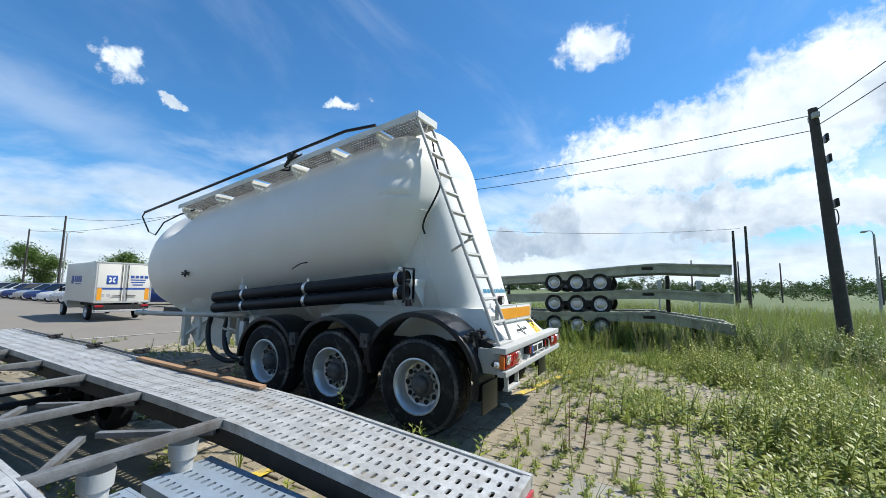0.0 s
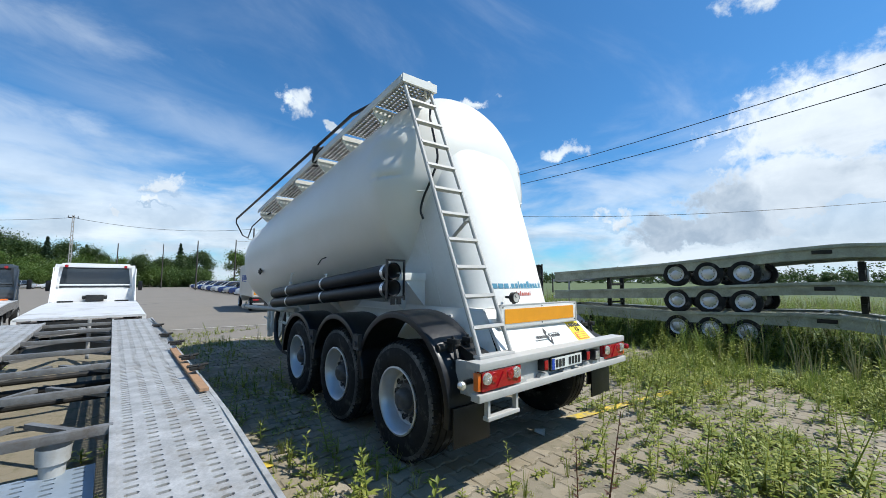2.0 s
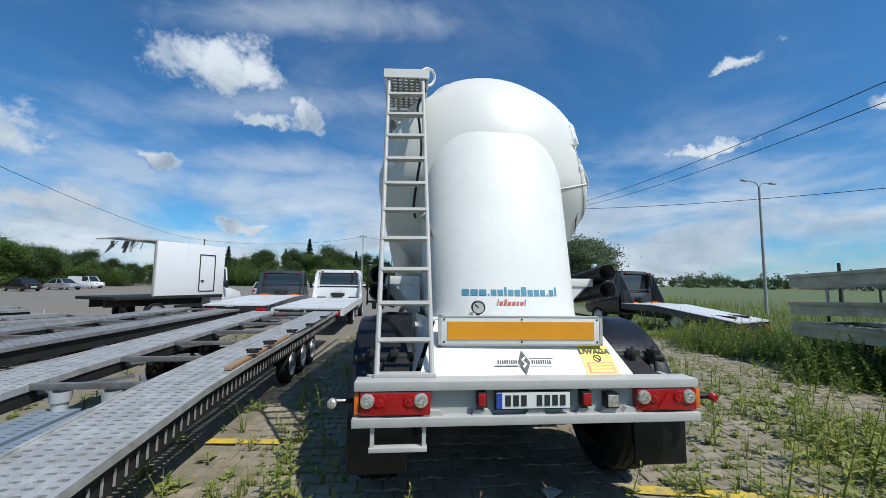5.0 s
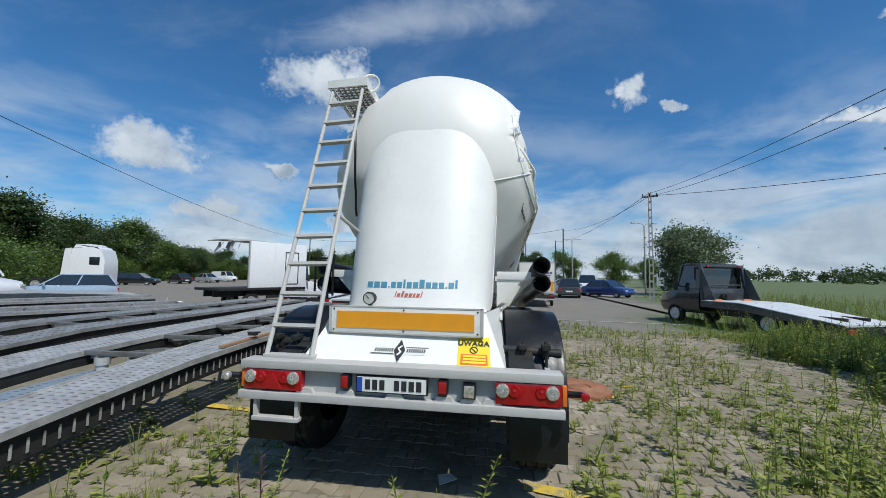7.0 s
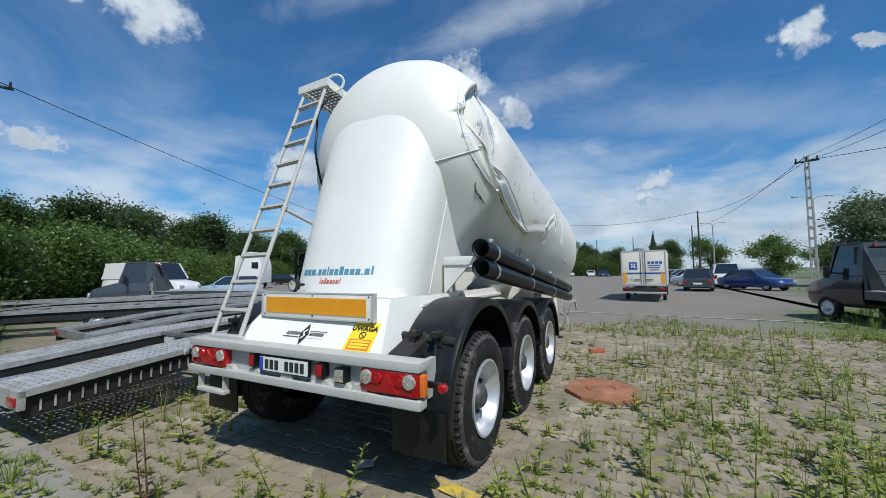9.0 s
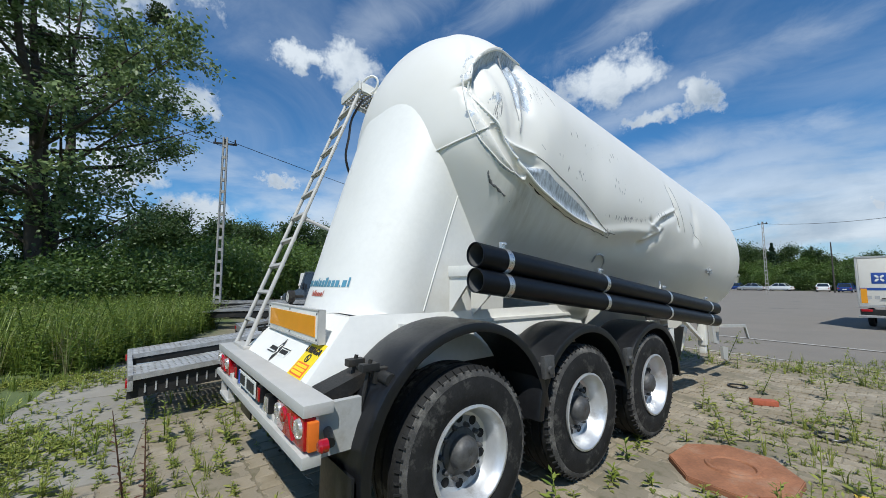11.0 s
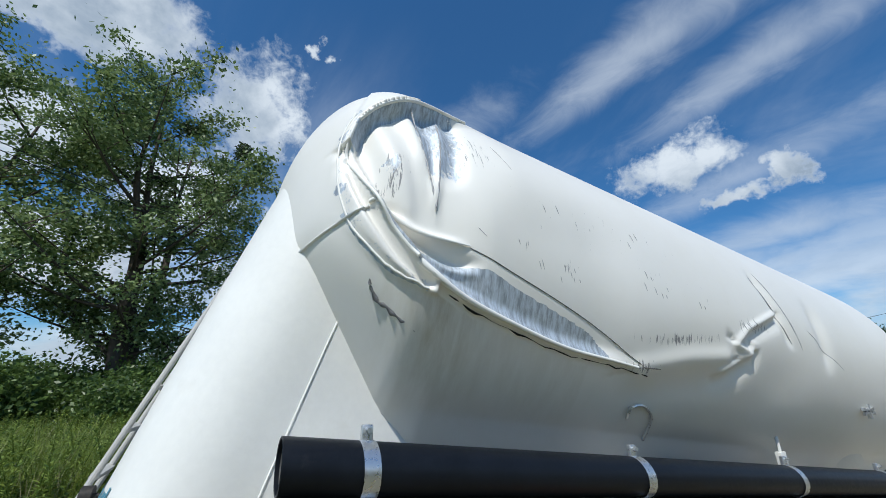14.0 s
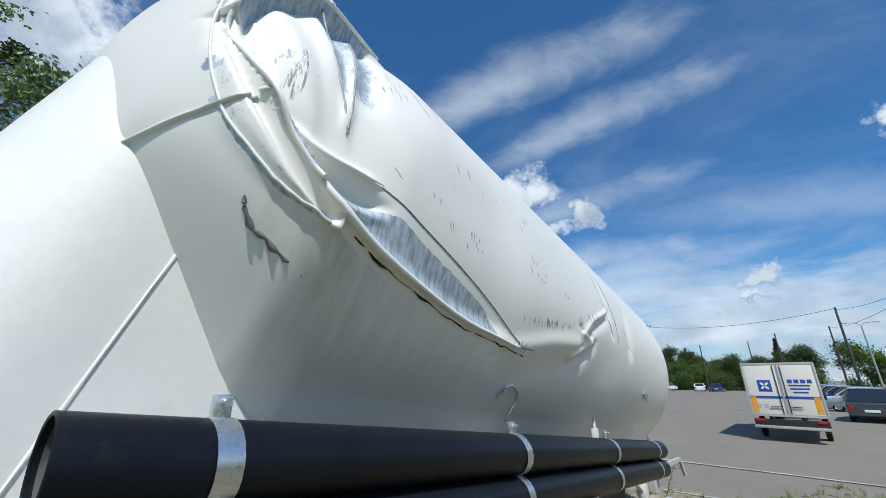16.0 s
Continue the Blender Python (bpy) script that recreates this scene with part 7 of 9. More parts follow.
tow_truck("white recovery truck with a dusty white bed", "car_white", "car_white", "bed_white", pose(-3.93, 14.9, 0, 0, 0, 1), bed=5.6, rear_z=0.84, head_z=0.92, head_top=2.12)
tow_truck("anthracite recovery truck with a pale flat bed", "car_grey", "car_grey", "bed_white", pose(-6.9, 16.5, 0, 0, 0, 3), bed=5.6, rear_z=0.82, head_z=0.96, head_top=2.08)
tow_truck("black recovery truck with a white tilted bed in grass", "car_black", "car_grey", "bed_white", pose(8.85, 12.6, 0, 0, 0, 21), bed=4.1, rear_z=0.55, head_z=0.92, wide=1.0, head_top=2.2)
tow_truck("dark grey recovery truck parked beyond the transporters", "car_grey", "car_grey", "steel", pose(-16.6, 7.2, 0, 0, 0, 148), bed=4.4, rear_z=0.75, head_z=0.9, head_top=2.1)


def delivery_truck():
    """The cream box truck with blue lettering on its sides and doors."""
    c = thing("box_truck", "cream box truck with blue lettering and blue band", "truck", pose(2.77, 19.0, 0, 0, 0, -5) @ Matrix.Diagonal((0.83, 0.83, 0.84, 1)))
    bm = B()
    box(bm, -1.2, 1.2, 0.0, 5.6, 0.92, 2.98, 0.03)
    body = part("cargo_box", bm, M["car_cream"], c, "cream cargo box")
    bm = B()
    for x in (-1.19, 1.13):
        box(bm, x, x + 0.06, -0.03, 0.02, 0.92, 2.98, 0.006)
    box(bm, -1.19, 1.19, -0.03, 0.02, 2.90, 2.985, 0.006)
    box(bm, -1.19, 1.19, -0.03, 0.02, 0.90, 0.97, 0.006)
    for x in (-0.035, 0.01):
        box(bm, x, x + 0.025, -0.035, 0.02, 0.97, 2.90)
    part("door_frame", bm, M["bumper_grey"], body, "grey aluminium door frame")
    for sx in (-1, 1):
        bm = B()
        box(bm, sx * 0.57 - 0.53, sx * 0.57 + 0.53, -0.022, 0.012, 0.985, 2.885, 0.006)
        d = part("rear_door", bm, M["car_cream"], c, "cream rear door with blue print")
        bm = B()
        box(bm, sx * 0.57 - 0.53, sx * 0.57 + 0.53, -0.027, -0.022, 1.58, 1.68)
        part("blue_band", bm, M["logo_blue"], d)
        bm = B()
        box(bm, sx * 0.99 - 0.09, sx * 0.99 + 0.09, -0.030, -0.022, 1.05, 1.65)
        part("amber_marker", bm, M["amber"], d, "amber reflective strip")
        bm = B()
        rod(bm, (sx * 0.12, -0.05, 1.0), (sx * 0.12, -0.05, 2.88), 0.014, 8)
        beam(bm, (sx * 0.12, -0.06, 1.28), (sx * 0.5, -0.06, 1.26), 0.03, 0.03)
        part("lock_rod", bm, M["dark_steel"], d)
    bm = B()
    box(bm, -0.75, -0.30, -0.030, -0.022, 1.85, 2.30, 0.003)
    logo = part("logo_square", bm, M["logo_blue"], c, "blue square with pale petals")
    for k in range(4):
        a = math.pi / 4 + k * math.pi / 2
        bm = B()
        pts = []
        for i in range(12):
            q = 2 * math.pi * i / 12
            u, v = 0.075 * math.cos(q) + 0.105, 0.042 * math.sin(q)
            pts.append((-0.525 + u * math.cos(a) - v * math.sin(a), 2.075 + u * math.sin(a) + v * math.cos(a)))
        prism(bm, pts, "y", -0.035, -0.030)
        part("petal", bm, M["plate"], logo)
    for x in (0.24, 0.44, 0.64, 0.84):
        bm = B()
        box(bm, x, x + 0.15, -0.029, -0.022, 2.18, 2.32)
        part("letter_bar", bm, M["logo_blue"], c)
    for z, w in ((2.06, 0.66), (1.93, 0.60), (1.80, 0.46)):
        bm = B()
        box(bm, 0.57 - w / 2, 0.57 + w / 2, -0.027, -0.022, z, z + 0.06)
        part("text_bar", bm, M["logo_blue"], c)
    for x in (-0.92, -0.70):
        bm = B()
        box(bm, x, x + 0.14, -0.027, -0.022, 1.22, 1.36)
        part("small_sign", bm, M["bumper_grey"], c)
    for y in (2.35, 2.72, 3.09, 3.46):
        bm = B()
        box(bm, -1.208, -1.2, y, y + 0.28, 1.95, 2.28)
        part("letter_bar", bm, M["logo_blue"], c)
    bm = B()
    box(bm, -1.208, -1.2, 2.4, 3.6, 1.82, 1.87)
    part("text_bar", bm, M["logo_blue"], c)
    bm = B()
    box(bm, -1.208, -1.2, 3.9, 4.35, 1.85, 2.30)
    part("logo_square", bm, M["logo_blue"], c)
    bm = B()
    for sx in (-1, 1):
        box(bm, sx * 0.4 - 0.05, sx * 0.4 + 0.05, 0.1, 6.4, 0.62, 0.9)
    box(bm, -1.15, 1.15, 0.0, 0.12, 0.55, 0.80, 0.01)
    part("chassis", bm, M["dark_steel"], c)
    bm = B()
    box(bm, -1.15, 1.15, -0.35, 0.0, 0.48, 0.56, 0.01)
    part("tail_lift", bm, M["steel"], c, "folded grey tail lift")
    for sx in (-1, 1):
        bm = B()
        box(bm, sx * 0.95 - 0.16, sx * 0.95 + 0.16, -0.03, 0.02, 0.70, 0.80, 0.01)
        part("tail_lamp", bm, M["red_lens"], c)
        road_wheel(c, sx * 1.12, 1.5, 0.40, sx)
        road_wheel(c, sx * 1.12, 6.4, 0.40, sx)
    cab(c, "car_cream", 5.7, 7.4, 1.05, 0.45, 1.5, 2.3)
    return c


delivery_truck()


def damaged_box_truck():
    """The white box truck of which one wall, the front wall and a torn piece of roof still stand."""
    c = thing("box_truck", "wrecked white box truck with one wall standing", "truck", pose(-11.4, 13.26, 0, 0, 0, -25))
    long = 2.95
    bm = B()
    box(bm, 1.03, 1.10, 0.0, long, 1.0, 3.12, 0.01)
    wall = part("side_wall", bm, M["car_white"], c, "plain white side wall")
    bm = B()
    box(bm, -1.1, 1.02, long - 0.67, long - 0.60, 1.0, 3.1, 0.01)
    part("front_wall", bm, M["car_white"], c)
    for y0, y1, z0, z1 in ((-0.06, 0.0, 0.98, 3.14), (1.2, 1.225, 1.0, 3.1)):
        bm = B()
        box(bm, 1.03, 1.115, y0, y1, z0, z1)
        part("panel_edge", bm, M["bumper_grey"] if y0 < 0 else M["car_white"], wall)
    bm = B()
    for z0, z1, y0, y1 in ((1.15, 2.72, 1.75, 1.79), (1.15, 2.72, 2.45, 2.49), (2.68, 2.72, 1.79, 2.45), (1.13, 1.17, 1.79, 2.45)):
        box(bm, 1.10, 1.118, y0, y1, z0, z1)
    d = part("side_door", bm, M["black_plastic"], wall, "black-framed side door")
    bm = B()
    box(bm, 1.10, 1.13, 1.85, 1.97, 1.55, 1.62)
    part("handle", bm, M["dark_steel"], d)
    bm = B()
    loft(bm, [[(1.08, y, z), (0.3, y - 0.1, z + 0.10), (-0.9, y - 0.2, z + 0.07), (-0.9, y - 0.2, z + 0.03), (0.3, y - 0.1, z + 0.05), (1.08, y, z - 0.04)] for y, z in ((-0.75, 3.08), (-0.3, 3.13), (0.6, 3.14), (1.4, 3.12))])
    roof = part("torn_roof", bm, M["bumper_grey"], c, "torn grey roof sheet")
    for k in range(11):
        bm = B()
        x, y, z = random.uniform(-0.8, 1.0), random.uniform(-0.8, -0.1), 3.1
        beam(bm, (x, y, z), (x + random.uniform(-0.2, 0.2), y - random.uniform(0.0, 0.3), z - random.uniform(0.15, 0.5)), 0.10, 0.012)
        part("torn_strip", bm, M["bumper_grey"], roof)
    bm = B()
    box(bm, -1.1, 1.1, -1.3, long, 0.88, 0.99, 0.01)
    for sx in (-1, 1):
        box(bm, sx * 0.4 - 0.05, sx * 0.4 + 0.05, -1.2, long + 1.0, 0.60, 0.88)
        box(bm, sx * 1.0 - 0.04, sx * 1.0 + 0.04, 0.9, 2.6, 0.5, 0.62)
    part("chassis", bm, M["dark_steel"], c)
    for sx in (-1, 1):
        for y in (0.2, long + 0.45):
            road_wheel(c, sx * 1.0, y, 0.38, sx)
    cab(c, "car_white", long - 0.5, long + 1.3, 1.0, 0.45, 1.40, 2.2)
    return c


damaged_box_truck()


def tractor_unit(at):
    c = thing("tractor_unit", "tall white tractor unit seen from behind", "truck", at)
    bm = B()
    loft(bm, [section(0, 1.2, 0.95, 3.55, 1), section(1.3, 1.22, 0.95, 3.75, 1), section(2.0, 1.18, 0.75, 3.5, 1), section(2.3, 1.1, 0.65, 2.6, 1)])
    part("cab_body", bm, M["car_white"], c, "", 40)
    bm = B()
    prism(bm, [(0.05, 3.6), (1.7, 3.72), (1.9, 3.5), (1.2, 3.95), (0.2, 3.90)], "x", -1.05, 1.05)
    for sx in (-1, 1):
        prism(bm, [(-0.65, 1.1), (0.0, 1.1), (0.0, 3.6), (-0.45, 3.5)], "x", sx * 1.18, sx * 1.22)
    part("spoiler", bm, M["car_white"], c, "", 40)
    bm = B()
    box(bm, -1.225, 1.225, 1.25, 2.0, 2.15, 2.85, 0.05)
    part("glazing", bm, M["glass"], c, "dark glass")
    bm = B()
    box(bm, -0.5, 0.5, -4.0, 1.5, 0.7, 0.95)
    box(bm, -0.8, 0.8, -0.4, -0.1, 0.95, 3.0, 0.02)
    part("chassis", bm, M["dark_steel"], c)
    for sx in (-1, 1):
        for y in (1.3, -2.3):
            road_wheel(c, sx * 1.15, y, 0.5, sx)
    return c


tractor_unit(pose(-35.6, 25.0, 0, 0, 0, -65))
# tippers beyond the field's edge
def tipper(at, long):
    tip = thing("tipper_truck", "white lorry with a blue covered tipper body", "truck", at)
    bm = B()
    prism(bm, [(-long, 1.25), (-0.5, 1.25), (0.15, 2.55), (0.15, 3.10), (-long, 3.14)], "x", -1.18, 1.18)
    part("tipper_body", bm, M["tarp"], tip, "blue tipper body")
    bm = B()
    for sx in (-1, 1):
        box(bm, sx * 1.2 - 0.05, sx * 1.2 + 0.05, -long, 0.18, 3.10, 3.18, 0.02)
    box(bm, -1.2, 1.2, 0.12, 0.2, 3.10, 3.18, 0.02)
    part("top_rail", bm, M["car_white"], tip)
    bm = B()
    box(bm, -0.5, 0.5, -long, 2.0, 0.75, 1.0, 0.02)
    part("chassis", bm, M["dark_steel"], tip)
    bm = B()
    loft(bm, [section(0.45, 1.15, 0.8, 3.12, 1), section(1.7, 1.15, 0.7, 3.16, 1), section(2.05, 1.12, 0.7, 2.75, 1), section(2.4, 1.08, 0.7, 2.1, 1)])
    part("cab_body", bm, M["car_white"], tip, "", 40)
    for sx in (-1, 1):
        bm = B()
        prism(bm, [(1.15, 1.95), (2.0, 1.95), (1.82, 2.62), (1.15, 2.62)], "x", sx * 1.135 - 0.03, sx * 1.135 + 0.03)
        part("side_window", bm, M["glass"], tip)
        bm = B()
        box(bm, sx * 1.32 - 0.05, sx * 1.32 + 0.05, 2.05, 2.2, 1.9, 2.65, 0.02)
        box(bm, min(sx * 1.1, sx * 1.3), max(sx * 1.1, sx * 1.3), 2.1, 2.14, 2.55, 2.6)
        part("wing_mirror", bm, M["black_plastic"], tip)
    bm = B()
    prism(bm, [(2.06, 2.72), (2.10, 2.74), (2.40, 2.12), (2.36, 2.10)], "x", -0.98, 0.98)
    part("windscreen", bm, M["glass"], tip)
    for sx in (-1, 1):
        for y in (1.4, -3.0, -4.3):
            road_wheel(tip, sx * 1.05, y, 0.5, sx)


tipper(pose(24.5, 52.5, 0, 0, 0, 62), 5.5)

# parked cars round the yard
car("estate_car", "black estate car parked at the yard's edge", "car_black", pose(-43.2, 37.2, 0, 0, 0, -70), 4.7, estate=True)
car("hatchback", "black hatchback parked at the yard's edge", "car_black", pose(-45.2, 45.5, 0, 0, 0, 70), 4.1)
car("hatchback", "silver hatchback parked at the yard's edge", "car_silver", pose(-46.6, 52.5, 0, 0, 0, -100), 4.1)
car("delivery_van", "white van parked at the yard's edge", "car_white", pose(-50.5, 61.0, 0, 0, 0, -95), 4.6, 0.92, 1.85, van=True)
car("hatchback", "pale blue estate car among the trailers", "car_pale", pose(-22.2, 14.27, 0, 0, 0, 142), 4.2, estate=True)
car("delivery_van", "white van behind the grey recovery truck", "car_white", pose(-22.6, 9.9, 0, 0, 0, -70), 4.9, 0.95, 2.3, van=True)
car("estate_car", "dark grey estate car beside the cream truck", "car_grey", pose(6.6, 31.0, 0, 0, 0, -10), 4.4, 0.9, 1.55, estate=True)
car("delivery_van", "white van behind the dark cars", "car_white", pose(9.5, 37.5, 0, 0, 0, -12), 4.8, 0.95, 1.95, van=True)
car("saloon_car", "dark blue saloon car facing the yard", "car_blue", pose(10.1, 32.4, 0, 0, 0, -140), 4.4)
first = [car("hatchback", "silver hatchback in the parked row", "car_silver", pose(7.6, 38.0, 0, 0, 0, 60), 4.2, group="row of parked cars"),
         car("hatchback", "white hatchback in the parked row", "car_white", pose(7.7, 41.2, 0, 0, 0, 58), 4.2, group="row of parked cars"),
         car("estate_car", "dark blue estate car in the parked row", "car_blue", pose(7.8, 44.4, 0, 0, 0, 60), 4.5, estate=True, group="row of parked cars")]
for k in range(3, 15):
    copy_thing(first[(k * 2) % 3], pose(7.6 + 0.05 * k, 38 + 3.2 * k, 0, 0, 0, 60 + random.uniform(-4, 4)))
for x, y, yaw, i in ((-6.5, 92, 5, 1), (-3.5, 90, -4, 2), (-13, 96, 80, 1), (-17, 95, 85, 0), (-21, 97, 80, 2), (-26, 96, 85, 1), (-30, 97, 95, 0), (-12.5, 33, 20, 2), (-14.8, 36, 15, 0), (-15.5, 41, 20, 1)):
    o = copy_thing(first[i], pose(x, y, 0, 0, 0, yaw))
    o["group"] = "cars at the far end"
shed = B()
box(shed, -3, 3, -2, 2, 0, 3.0, 0.03)
prism(shed, [(-2.2, 3.0), (2.2, 3.0), (0, 3.6)], "x", -3.1, 3.1)
solo("small_shed", shed, M["bumper_grey"], "small pale grey shed at the far end", "shed", pose(-24, 104, 0))

# ---- trees and bushes ----
rng = np.random.default_rng(5)


def leaf_quads(centres, size, flat=0.35, spread=1.0):
    """A small four-cornered leaf at each centre, turned at random."""
    n = len(centres)
    u = rng.normal(size=(n, 3))
    u[:, 2] *= 0.7
    u /= np.linalg.norm(u, axis=1)[:, None]
    w = rng.normal(size=(n, 3))
    w -= u * (w * u).sum(1)[:, None]
    w /= np.linalg.norm(w, axis=1)[:, None]
    s = size * rng.uniform(0.6, 1.3, n)[:, None]
    v = np.stack([centres - u * s, centres - w * s * 0.55, centres + u * s, centres + w * s * 0.55], 1).reshape(-1, 3)
    f = np.arange(4 * n).reshape(n, 4)
    return v, f


def leaf_mesh(name, centres, size, mat):
    v, f = leaf_quads(np.asarray(centres), size)
    return raw(name, v.tolist(), f.tolist(), mat)


def tree(name, label, at, high, crown, leaf, leaf_size, leaves, seed, limbs=9, base=0.22, trunk=0.22, stems=1, drop=0.25, fill=1.0, group="trees"):
    """A tapered trunk with forked limbs, and a crown of leaf clumps round the limbs' ends."""
    r = random.Random(seed)
    c = thing(name, label, "tree", at, group)
    bm = B()
    tips = []
    for s in range(stems):
        lean = Vector((r.uniform(-0.10, 0.10) + 0.10 * (s - (stems - 1) / 2), r.uniform(-0.08, 0.08), 0)) * high
        foot = Vector((0.5 * (s - (stems - 1) / 2), 0, -0.1))
        spine = [foot + lean * t + Vector((r.uniform(-1, 1), r.uniform(-1, 1), 0)) * 0.025 * high * t + Vector((0, 0, high * 0.92 * t)) for t in (0, 0.25, 0.5, 0.75, 1.0)]
        spine = smooth_line(spine, 4)
        tube(bm, spine, [trunk * (1 - 0.92 * i / (len(spine) - 1)) + 0.012 for i in range(len(spine))], 8)
        for k in range(limbs):
            t = base + (0.98 - base) * (k + r.random() * 0.7) / limbs
            i = min(len(spine) - 1, int(t * (len(spine) - 1)))
            p = spine[i]
            a = r.uniform(0, 2 * math.pi)
            reach = crown * (math.sin(math.pi * min(1, max(0.12, (t - base) / (1.0 - base) * 0.82 + 0.16))) ** 0.7) * r.uniform(0.65, 1.1)
            out = Vector((math.cos(a), math.sin(a), 0))
            e = p + out * reach + Vector((0, 0, reach * r.uniform(0.25, 0.8)))
            m = p.lerp(e, 0.5) + Vector((0, 0, -0.06 * reach))
            limb = smooth_line([p, m, e], 4)
            tube(bm, limb, [max(0.012, trunk * 0.42 * (1 - t * 0.6) * (1 - 0.9 * q / (len(limb) - 1))) for q in range(len(limb))], 6)
            for q in range(4):
                f = p.lerp(e, r.uniform(0.3, 1.0))
                g = f + Vector((r.uniform(-1, 1), r.uniform(-1, 1), r.uniform(-drop, 0.9))) * crown * 0.30
                tube(bm, [f, f.lerp(g, 0.5) + Vector((0, 0, 0.04)), g], [0.03, 0.02, 0.008], 5)
                tips.append(g)
                tips.append(f.lerp(g, 0.5))
            tips.append(e)
        tips.append(spine[-1])
    part("trunk", bm, M["bark"], c, "", 60)
    tips = np.array([tuple(t) for t in tips])
    pick = tips[rng.integers(0, len(tips), leaves)]
    clump = crown * 0.17 * fill
    g = rng.normal(size=(leaves, 3)) * np.array((1, 1, 0.8)) * clump * (0.5 + rng.random((leaves, 1)))
    me = leaf_mesh("crown", pick + g, leaf_size, M[leaf])
    ob = new("crown", me)
    ob.parent = c
    return c


def bush(name, label, at, wide, high, leaf, leaf_size, leaves, group="bushes"):
    c = thing(name, label, "bush", at, group)
    k = 16
    heads = np.stack([rng.uniform(-wide, wide, k), rng.uniform(-wide, wide, k) * 0.6, rng.uniform(0.15, 0.72, k) * high], 1)
    bm = B()
    for h in heads:
        tube(bm, [(h[0] * 0.3, h[1] * 0.3, -0.05), (h[0] * 0.8, h[1] * 0.8, h[2] * 0.6), tuple(h)], [0.04, 0.03, 0.012], 5)
    part("stems", bm, M["bark"], c, "", 60)
    pick = heads[rng.integers(0, k, leaves)]
    p = pick + rng.normal(size=(leaves, 3)) * np.array((wide * 0.24, wide * 0.24, high * 0.15))
    p[:, 2] = np.maximum(p[:, 2], 0.03)
    ob = new("foliage", leaf_mesh("foliage", p, leaf_size, M[leaf]))
    ob.parent = c
    return c


poplar = tree("poplar_tree", "tall many-stemmed poplar with dark mistletoe balls", pose(-23.2, -4.2, 0), 19.5, 6.4, "leaf_poplar", 0.12, 46000, 3, limbs=17, base=0.14, trunk=0.36, stems=3, fill=0.34, group="tall poplars")
second = tree("poplar_tree", "tall half-bare poplar beside another", pose(-22.0, -12.5, 0), 19.0, 6.0, "leaf_poplar", 0.12, 30000, 8, limbs=15, base=0.12, trunk=0.34, stems=2, fill=0.38, group="tall poplars")
for ob, k in ((poplar, 12), (second, 8)):
    for i in range(k):
        p = Vector((random.uniform(-4.5, 4.5), random.uniform(-4.5, 4.5), random.uniform(8, 16)))
        g = rng.normal(size=(260, 3))
        g = g / np.linalg.norm(g, axis=1)[:, None] * rng.uniform(0.1, 0.5, (260, 1)) + np.array(tuple(p))
        m = new("mistletoe", leaf_mesh("mistletoe", g, 0.09, M["leaf_mistletoe"]))
        m.parent = ob
willow = tree("willow_tree", "round grey-green willow at the field's edge", pose(19.4, 37.6, 0), 6.7, 2.7, "leaf_willow", 0.12, 30000, 12, limbs=14, base=0.12, trunk=0.3, stems=3, drop=0.6)
wood = [tree("woodland_tree", "dark green broad-leaved tree in the far wood", pose(-72, 30, 0), 13.5, 5.0, "leaf_wood", 0.21, 15000, 21, limbs=10, base=0.15, group="far wood"),
        tree("woodland_tree", "dark green broad-leaved tree in the far wood", pose(-70, 42, 0), 11.5, 4.6, "leaf_wood", 0.20, 14000, 22, limbs=10, base=0.12, group="far wood"),
        tree("woodland_tree", "lighter green broad-leaved tree in the far wood", pose(-66, 53, 0), 10.0, 4.6, "leaf_bush", 0.20, 13000, 23, limbs=10, base=0.1, group="far wood")]


def fir_tree(at):
    c = thing("fir_tree", "dark pointed fir in the far wood", "tree", at, "firs")
    bm = B()
    tube(bm, [(0, 0, -0.1), (0, 0, 7), (0, 0, 14)], [0.25, 0.15, 0.02], 8)
    pts = []
    for k in range(2600):
        z = 1.5 + 12.4 * rng.random() ** 0.9
        a = rng.random() * 2 * math.pi
        rr = (14.3 - z) * 0.30 * math.sqrt(rng.random()) * (0.75 + 0.35 * math.sin(z * 5.2))
        pts.append((rr * math.cos(a), rr * math.sin(a), z - rr * 0.35))
    part("trunk", bm, M["bark"], c, "", 60)
    ob = new("crown", leaf_mesh("crown", pts, 0.32, M["leaf_fir"]))
    ob.parent = c
    return c


fir = fir_tree(pose(-30, 112, 0))
for x, y, s in ((-16, 110, 0.75), (-10.5, 118, 0.7), (-38, 116, 0.8), (-41, 112, 0.7), (-33, 118, 0.75), (-52, 110, 0.8), (7.5, 118, 0.8)):
    copy_thing(fir, pose(x, y, 0, 0, 0, 40 * x) @ Matrix.Scale(s, 4))


def again(t, x, y, s, turn=None):
    o = copy_thing(t, Matrix.Identity(4))
    o.matrix_basis = pose(x, y, 0, 0, 0, random.uniform(0, 360) if turn is None else turn) @ Matrix.Diagonal((s, s, s * random.uniform(0.9, 1.1), 1))
    return o


